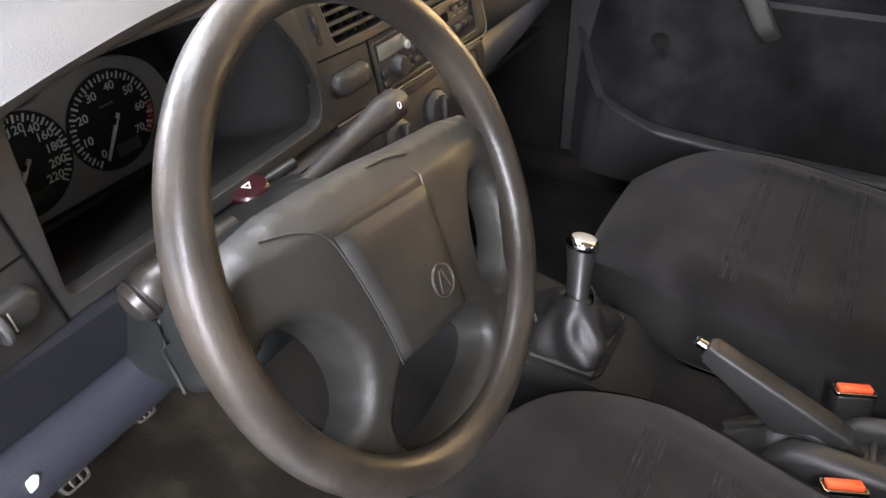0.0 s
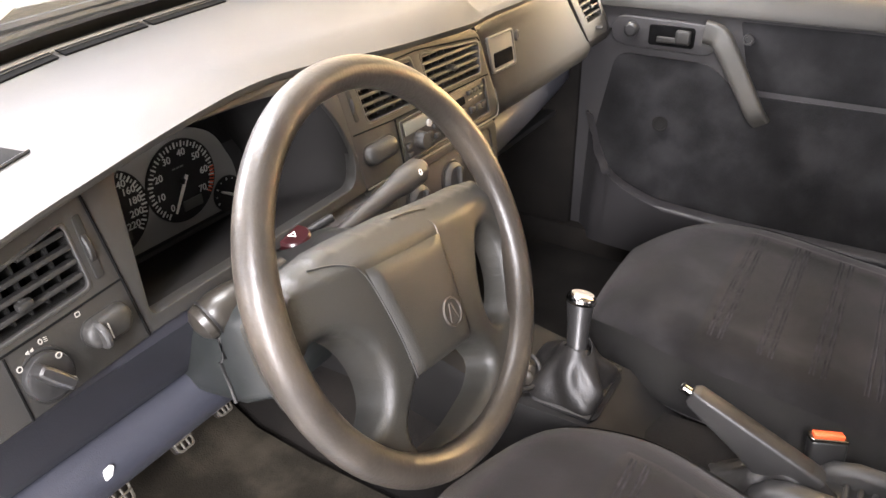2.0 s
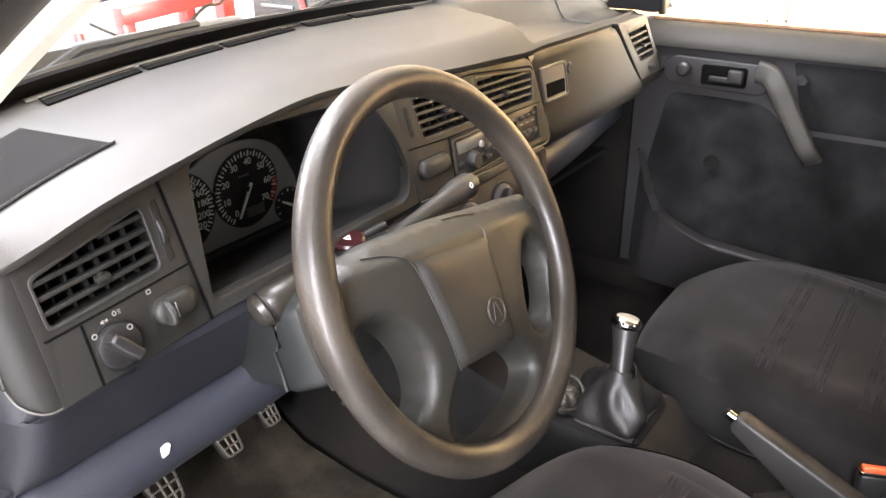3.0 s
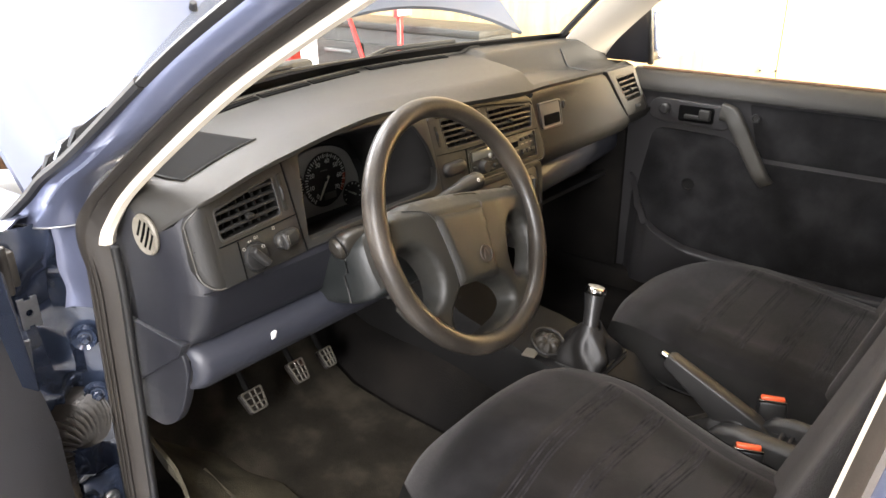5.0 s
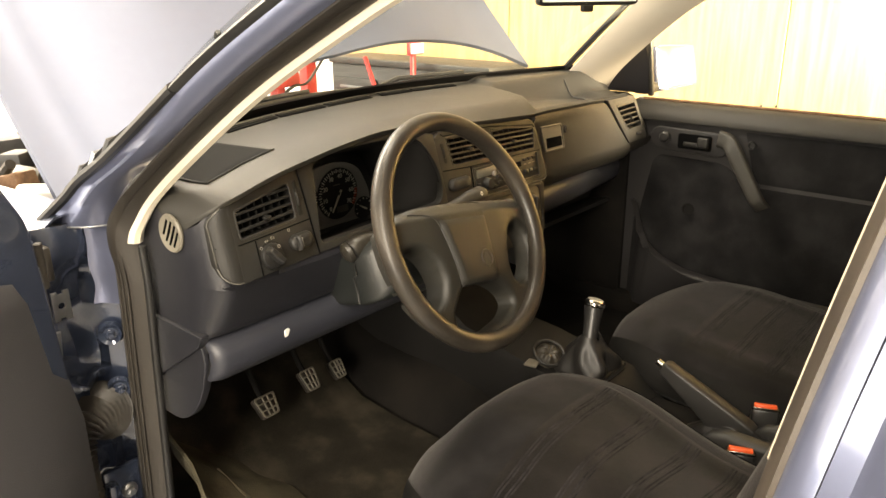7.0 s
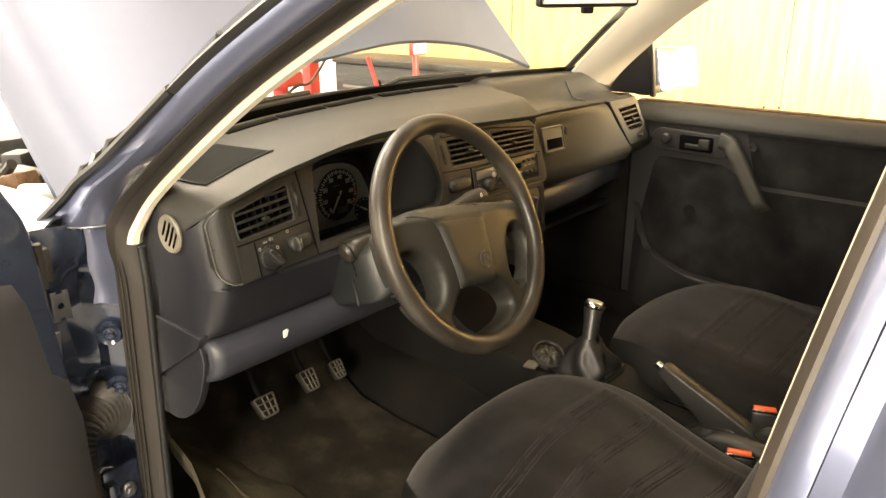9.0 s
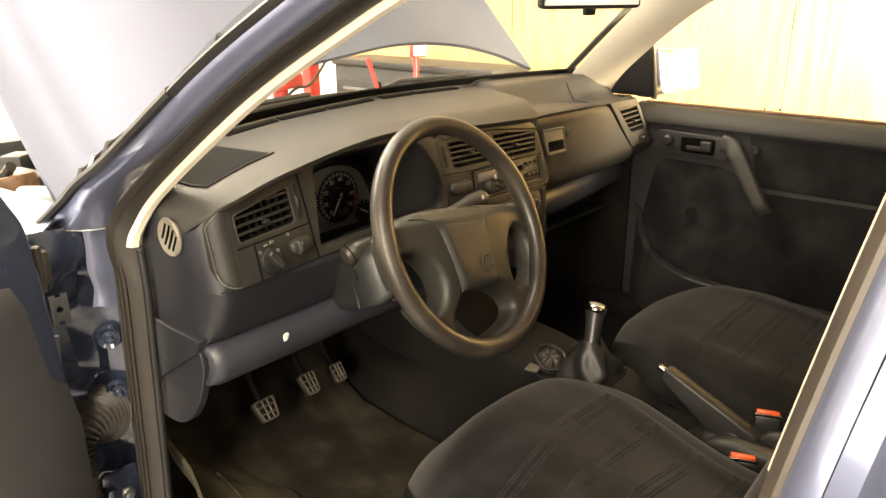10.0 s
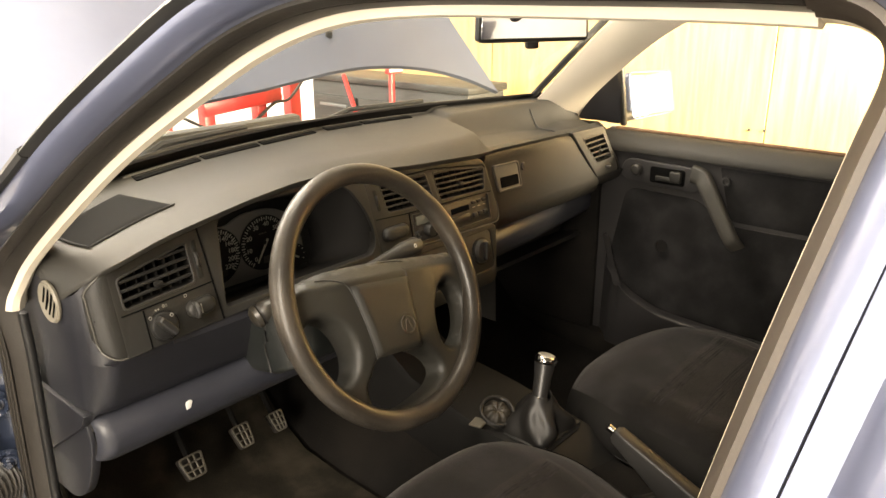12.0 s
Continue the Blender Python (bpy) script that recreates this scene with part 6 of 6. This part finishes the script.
def pedal(name, x, y, z, w, h, label):
    p = thing(name, (x, y, z), label, "pedal", "pedals")
    M = pose(x, y, z, 52, 0, 0)
    shape = round_poly([(-w * 0.36, -h / 2), (w * 0.36, -h / 2), (w / 2, h / 2), (-w / 2, h / 2)], 0.006)
    part("pad", moved(plate([shape], 0.012, 0.002), M), RUBBER, p, "worn brown-black rubber pad")
    inner = [(px * 0.84, py * 0.84) for px, py in shape]
    part("frame", moved(plate([shape, inner[::-1]], 0.004, 0.0006, pose(0, 0, 0.0075)), M), TREAD, p, "pale worn edge")
    for k in range(1, 3):
        v = -h / 2 + h * k / 3
        part("rib", moved(rbox((0, v, 0.0075), (w * (0.72 + 0.24 * k / 3), 0.0035, 0.004), 0.001, 1), M), TREAD, p)
    for u in (-0.12, 0.12):
        part("rib", moved(rbox((u * w, 0, 0.0076), (0.0032, h * 0.86, 0.004), 0.001, 1), M), TREAD, p)
    part("arm", tube(smooth_path([(x, y + 0.012, z + 0.005), (x + 0.005, y + 0.06, z + 0.06), (x + 0.008, y + 0.09, z + 0.18), (x + 0.008, y + 0.06, z + 0.26)], 5), 0.006, 8), MATT, p, "black pedal arm")
    return p


pedal("clutch_pedal", -0.452, 0.46, 0.415, 0.048, 0.044, "ribbed clutch pedal worn to bare metal")
pedal("brake_pedal", -0.340, 0.463, 0.424, 0.038, 0.046, "ribbed brake pedal worn to bare metal")
pedal("throttle_pedal", -0.238, 0.492, 0.397, 0.034, 0.042, "dark ribbed throttle pedal")

# ---------------------------------------------------------------- passenger door
pdoor = thing("door_1", (0.72, 0.0, 0.3), "dark trimmed passenger door with grab handle, closed", "car door", kind="structure")
pr, ledge = [], []
for k in range(25):
    y = 0.30 - 1.30 * k / 24
    arm = ease((-0.04 - y) / 0.10)
    arm2 = ease((0.02 - y) / 0.3)
    row = [(0.715, y, 0.868), (0.693, y, 0.862)]
    for n in range(19):
        z = 0.855 - 0.525 * n / 18
        swell = 0.004 * arm * math.exp(-((z - 0.672) / 0.030) ** 2) + 0.003 * arm2 * math.exp(-((z - 0.56) / 0.09) ** 2)
        row.append((0.697 - swell, y, z))
    pr.append(row)
    ledge.append([(0.76, y, 0.899), (0.735, y, 0.901), (0.722, y, 0.9005), (0.709, y, 0.895), (0.698, y, 0.885), (0.690, y, 0.872), (0.6865, y, 0.862), (0.6875, y, 0.856), (0.696, y, 0.853)])
part("window_ledge", solid(grid(ledge), 0.004), PAD, pdoor, "padded vinyl ledge under the window", 50)
part("inner_panel", solid(grid(pr), 0.01), DOORV, pdoor, "dark vinyl door lining", 50)
lipc = smooth_path([(0.688, 0.262, 0.625), (0.672, 0.242, 0.59), (0.656, 0.221, 0.552), (0.648, 0.182, 0.497), (0.643, 0.10, 0.463), (0.64, 0.03, 0.455), (0.635, -0.15, 0.45), (0.635, -0.5, 0.45)], 6)
part("pocket", solid(grid([[p + Vector((0.035, 0.010, 0.004)), p + Vector((0.006, 0.004, 0.004)), p, p + Vector((0.0, -0.004, -0.006)), Vector((p.x + 0.012, p.y + 0.01, 0.33))] for p in lipc]), 0.005), DOORV, pdoor, "moulded door pocket", 60)
hp = part("handle_plate", plate([round_poly([(-0.225, 0.792), (-0.20, 0.782), (-0.03, 0.778), (-0.005, 0.80), (-0.01, 0.838), (-0.21, 0.842), (-0.228, 0.825)], 0.012)], 0.012, 0.003, pose(0.682, 0, 0, 90, 0, -90)), DOORV, pdoor, "dark handle plate")
part("mirror_knob", lathe([(0.001, 0), (0.015, 0), (0.014, 0.012), (0.010, 0.016), (0.001, 0.017)], 20, pose(0.681, 0.183, 0.817, 0, -90, 0)), GLOSSY, hp, "mirror adjuster knob")
# near-black plate put in for the shaded hollow round the opener
part("recess", plate([rounded(-0.148, 0.790, -0.058, 0.830, 0.006)], 0.003, 0.001, pose(0.6795, 0, 0, 90, 0, -90)), VOID, hp, "dark recess")
part("opener", rbox((0.673, 0.078, 0.812), (0.012, 0.030, 0.028), 0.005, 3), FASCIA, hp, "grey opener lever")
part("opener", rbox((0.674, 0.105, 0.804), (0.008, 0.05, 0.012), 0.003, 3), FASCIA, hp)
gp = smooth_path([(0.680, 0.040, 0.826), (0.668, 0.012, 0.822), (0.656, -0.010, 0.800), (0.649, -0.045, 0.748), (0.648, -0.080, 0.692), (0.664, -0.094, 0.668)], 7)
gb = []
for i, p in enumerate(gp):
    a, b = gp[max(i - 1, 0)], gp[min(i + 1, len(gp) - 1)]
    t = (b - a).normalized()
    s = t.cross(Vector((-1, 0, 0))).normalized()
    w = 0.0215 - 0.006 * i / (len(gp) - 1)
    gb.append([p + s * u + Vector((v, 0, 0)) for u, v in round_poly([(-w, -0.008), (w * 0.5, -0.012), (w, -0.006), (w, 0.014), (-w, 0.014)], 0.006, 3)])
part("grab_handle", grid(gb, close=True, caps=True), PAD, pdoor, "slanted moulded grab handle", 50)
part("screw_rosette", lathe([(0.001, 0.002), (0.006, 0.002), (0.007, 0.006), (0.010, 0.006), (0.011, 0)], 18, pose(0.690, -0.040, 0.818, 0, -90, 0)), GLOSSY, pdoor, "small black screw cup")
lower_trim = round_poly([(-0.265, 0.50), (-0.215, 0.765), (-0.02, 0.762), (0.035, 0.712), (0.9, 0.718), (0.9, 0.36), (-0.10, 0.36)], 0.03)
part("lower_trim", plate([lower_trim], 0.006, 0.002, pose(0.6905, 0, 0, 90, 0, -90)), DOORC, pdoor, "dark cloth lower lining")
part("upper_insert", plate([round_poly([(0.055, 0.722), (0.9, 0.722), (0.9, 0.848), (0.02, 0.848)], [0.02, 0.01, 0.006, 0.006])], 0.003, 0.001, pose(0.6960, 0, 0, 90, 0, -90)), DOORC, pdoor, "dark cloth insert under the window ledge")
part("winder_hole", lathe([(0.001, 0), (0.013, 0), (0.017, 0.002), (0.017, 0.004), (0.0135, 0.004), (0.013, 0.001)], 22, pose(0.6870, 0.104, 0.628, 0, -90, 0)), MATT, pdoor, "round hole where the winder is missing")
part("waist_moulding", tube([(0.738, 0.28, 0.903), (0.738, -0.2, 0.904), (0.738, -0.9, 0.904)], 0.0042, 8), RUST, pdoor, "brownish waist weatherstrip")
part("outer_skin", rbox((0.785, -0.25, 0.6), (0.02, 1.15, 0.60), 0.01), PAINT, pdoor, "blue outer skin")
part("window_divider", rbox((0.735, 0.270, 1.00), (0.014, 0.016, 0.19), 0.004, 2, (0, -14, 0)), BLACK, pdoor, "black window frame post")
sail = [(0.742, 0.272, 0.915), (0.742, 0.44, 0.915), (0.715, 0.272, 1.065)]
part("sail", solid(from_data(sail, [(0, 1, 2)]), 0.008), BLUE, pdoor, "dark blue mirror triangle")
gw = part("pane", inward(grid([[(0.75 - 0.24 * (z - 0.9), y, z) for z in (0.90, 1.0, 1.1, 1.2)] for y in (0.265, -0.2, -0.9)]), (0, 0, 1)), SIDEGLASS, pdoor, "side window glass")
gw.visible_shadow = False

omir = thing("door_mirror", (0.80, 0.29, 0.93), "blue door mirror with bright glass beside the passenger window", "door mirror")
MM = pose(0.90, 0.27, 0.975) @ pose(0, 0, 0, 0, 0, -12.8) @ pose(0, 0, 0, 77.0, 0, 0)
part("housing", moved(grid([[(0.088 * s * x, 0.062 * s * y, z) for x, y in round_poly([(-1, -1), (1, -0.9), (1, 0.9), (-1, 1)], 0.25, 4)] for z, s in ((0.004, 1.0), (0.0, 1.04), (-0.02, 1.04), (-0.05, 0.9), (-0.07, 0.6))], close=True, caps=True), MM), PAINT, omir, "blue mirror housing", 50)
part("mirror_glass", moved(plate([[(0.086 * x, 0.060 * y) for x, y in round_poly([(-1, -1), (1, -0.92), (1, 0.92), (-1, 1)], 0.16, 4)]], 0.003, 0.0005, pose(0, 0, 0.0065)), MM), MIRROR, omir, "bright mirror glass")
part("foot", rbox((0.79, 0.30, 0.925), (0.09, 0.05, 0.03), 0.012, 3), BLACK, omir)

# inside mirror
imir = thing("rear_view_mirror", (-0.02, 0.05, 1.20), "black-framed inside mirror hanging from the windscreen", "mirror")
IM = pose(0.016, 0.055, 1.197) @ pose(0, 0, 0, 89, 0, -31)
part("housing", moved(grid([[(0.099 * s * x, 0.033 * s * y, z) for x, y in round_poly([(-1, -0.85), (-0.94, -1), (0.94, -1), (1, -0.85), (0.97, 1), (-0.97, 1)], 0.12, 3)] for z, s in ((0.004, 0.98), (0.0, 1.0), (-0.015, 0.98), (-0.03, 0.75))], close=True, caps=True), IM), BLACK, imir, "black plastic housing", 50)
part("mirror_glass", moved(plate([[(0.093 * x, 0.0285 * y) for x, y in round_poly([(-1, -1), (1, -1), (0.97, 1), (-0.97, 1)], 0.10, 3)]], 0.002, 0.0004, pose(0, 0, 0.006)), IM), MIRROR, imir, "mirror glass")
part("dip_lever", moved(rbox((0, -0.036, -0.006), (0.022, 0.016, 0.014), 0.004, 2), IM), BLACK, imir)
part("stem", rod((-0.02, 0.06, 1.20), (-0.02, 0.10, 1.255), 0.008), BLACK, imir)

# ---------------------------------------------------------------- driver's door, swung open
ddoor = thing("door_2", (-0.845, 0.42, 0.2), "dark trimmed driver's door swung wide open", "car door", kind="structure")
DM = pose(-0.822, 0.385, 0) @ pose(0, 0, 0, 0, 0, -68)
# door space: x outwards across its thickness, -y along it, z up
dl = []
for k in range(13):
    y = -0.03 - 1.0 * k / 12
    e = 0.02 * (k == 0)
    dl.append([(-0.03, y, 0.872), (0.005 - e, y, 0.866), (0.022 - e, y, 0.845), (0.026 - e, y, 0.81), (0.03 - e, y, 0.70), (0.05 - e, y, 0.62), (0.05 - e, y, 0.45), (0.045 - e, y, 0.28)])
part("inner_panel", moved(solid(grid(dl), 0.02), DM), DOORD, ddoor, "dark vinyl door lining", 50)
part("shell", moved(rbox((-0.06, -0.50, 0.555), (0.09, 1.0, 0.66), 0.025, 3), DM), PAINT, ddoor, "blue painted door shell")
frame_loop = round_poly([(0.022, 0.62), (0.046, 0.915), (0.103, 1.020), (0.20, 1.14), (0.245, 1.12), (0.20, 1.00), (0.185, 0.93), (0.21, 0.905), (0.98, 0.905), (0.98, 0.62)], [0.004, 0.02, 0.02, 0.004, 0.004, 0.02, 0.02, 0.01, 0.004, 0.004])
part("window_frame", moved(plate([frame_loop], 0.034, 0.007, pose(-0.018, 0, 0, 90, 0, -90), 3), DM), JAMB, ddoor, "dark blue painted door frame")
part("hinge", join(rbox((-0.830, 0.404, 0.838), (0.014, 0.022, 0.050), 0.004, 2), rod((-0.838, 0.396, 0.805), (-0.838, 0.396, 0.872), 0.006)), FOLD, ddoor, "rusty door hinge")
part("check_strap", plate([[(-0.0125, -0.022), (-0.004, -0.022), (-0.004, -0.018), (0.004, -0.018), (0.004, -0.022), (0.0125, -0.022), (0.0125, 0.022), (0.004, 0.022), (0.004, 0.018), (-0.004, 0.018), (-0.004, 0.022), (-0.0125, 0.022)], ellipse(0, 0, 0.005, 0.005, n=16)[::-1]], 0.004, 0.0005, pose(-0.824, 0.388, 0.776, 90, 0, 0)), ZINC, ddoor, "pale zinc hinge bracket")
part("strip", rbox((-0.842, 0.392, 0.68), (0.012, 0.004, 0.12), 0.002, 1, (0, 6, 0)), ZINC, ddoor, "pale steel strip")
bel = thing("cable_grommet", (-0.80, 0.39, 0.55), "ribbed black rubber cable grommet between door and post", "grommet")
bp = smooth_path([(-0.780, 0.420, 0.575), (-0.802, 0.402, 0.582), (-0.828, 0.384, 0.574), (-0.842, 0.374, 0.540), (-0.842, 0.374, 0.49), (-0.836, 0.38, 0.42)], 20)
part("bellows", tube(bp, [0.045 - 0.026 * min(k / 50, 1) + 0.0032 * math.sin(k * 1.57) for k in range(len(bp))], 20), BELLOWS, bel, "ribbed rubber bellows", 70)
latch2 = thing("steel_bracket", (-0.775, 0.40, 0.40), "bare steel bracket with bolt on the hinge post", "bracket")
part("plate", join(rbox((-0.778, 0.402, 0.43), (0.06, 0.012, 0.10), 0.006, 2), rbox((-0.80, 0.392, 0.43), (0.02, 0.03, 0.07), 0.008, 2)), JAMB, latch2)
part("bolt", join(rod((-0.772, 0.398, 0.435), (-0.772, 0.388, 0.435), 0.013), rod((-0.772, 0.39, 0.435), (-0.772, 0.382, 0.435), 0.008, seg=6)), ZINC, latch2, "bright bolt head")

# ---------------------------------------------------------------- work lamp beside the car
wl = thing("work_lamp", (1.40, -1.15, GROUND), "red-cased halogen work lamp on a thin stand beside the car", "work lamp")
WL = look((1.40, -1.00, 1.21), (1.62, 0.45, 1.02))
part("housing", moved(rbox((0, 0, 0.06), (0.46, 0.34, 0.08), 0.02, 3), WL), REDP, wl, "painted lamp housing")
part("stand", rod(WL @ Vector((0, -0.1, 0.08)), (1.40, -1.15, GROUND), 0.015), DARK, wl)
part("foot", rbox((1.40, -1.15, GROUND + 0.015), (0.3, 0.3, 0.03), 0.01), DARK, wl)

# ---------------------------------------------------------------- beyond the windscreen
lift = thing("vehicle_lift", (1.2, 2.6, GROUND), "red painted steel lift frame standing beyond the car", "car lift")
part("post", rbox((0.965, 2.6, 0.31), (0.06, 0.06, 0.78), 0.006), REDP, lift)
part("post", rbox((1.27, 2.6, 0.31), (0.06, 0.06, 0.78), 0.006), REDP, lift)
part("post", rbox((1.53, 2.66, 0.56), (0.07, 0.07, 1.28), 0.006), REDP, lift)
part("post", rbox((0.79, 2.66, 0.29), (0.035, 0.035, 0.74), 0.006), REDP, lift)
part("crossbar", rbox((1.16, 2.59, 0.725), (0.46, 0.07, 0.07), 0.008, 2, (0, -4, 0)), REDP, lift)
part("cable", tube(smooth_path([(0.80, 2.58, 0.70), (0.95, 2.55, 0.62), (1.15, 2.54, 0.61), (1.33, 2.55, 0.70), (1.45, 2.56, 0.72), (1.66, 2.6, 0.90)], 6), 0.008, 6), BLACK, lift, "hanging black cable")
cab = thing("tool_cabinet", (1.5, 1.75, GROUND), "dark steel workshop cabinet along the panelled wall", "cabinet")
part("body", rbox((1.42, 1.72, 0.385), (0.24, 0.96, 0.93), 0.01), ENGINE, cab)
part("top", rbox((1.42, 1.72, 0.865), (0.26, 0.98, 0.03), 0.006), DARK, cab, "dark worktop")
for k in range(3):
    for y in (1.41, 1.72, 2.03):
        d = part("drawer", rbox((1.295, y, 0.15 + 0.26 * k), (0.02, 0.29, 0.235), 0.006), DARK, cab)
        part("handle", rbox((1.280, y, 0.225 + 0.26 * k), (0.012, 0.18, 0.014), 0.004), ZINC, d)
jack = thing("axle_stand", (1.2, 1.6, GROUND), "red axle stand with a white card on top", "axle stand")
part("post", rbox((1.235, 1.6, 0.43), (0.020, 0.020, 1.02), 0.004), REDP, jack)
part("leg", rod((1.20, 1.86, 0.90), (1.22, 1.62, 0.30), 0.010), REDP, jack)
part("card_frame", rbox((1.25, 1.6, 0.945), (0.09, 0.02, 0.055), 0.004), REDP, jack)
part("card", rbox((1.25, 1.588, 0.945), (0.078, 0.006, 0.042), 0.001), WHITE, jack, "white card")

# wipers on the scuttle
for x0, x1 in ((-0.50, 0.05), (0.0, 0.55)):
    w = thing("windscreen_wiper", (x0, 0.60, 0.97), "black windscreen wiper parked at the screen's foot", "wiper", "wipers")
    pts = [Vector((x0 + (x1 - x0) * k / 8, glass_foot(x0 + (x1 - x0) * k / 8) + 0.035 + 0.006 * k / 8, 0.972 + 0.006 * math.sin(k / 8 * 3.1))) for k in range(9)]
    part("blade", tube(pts, 0.005, 6), BLACK, w)
    part("arm", tube([pts[0] + Vector((0.02, 0.03, -0.02)), pts[2] + Vector((0, 0.012, 0.010)), pts[5] + Vector((0, 0.004, 0.008))], 0.006, 6), BLACK, w)
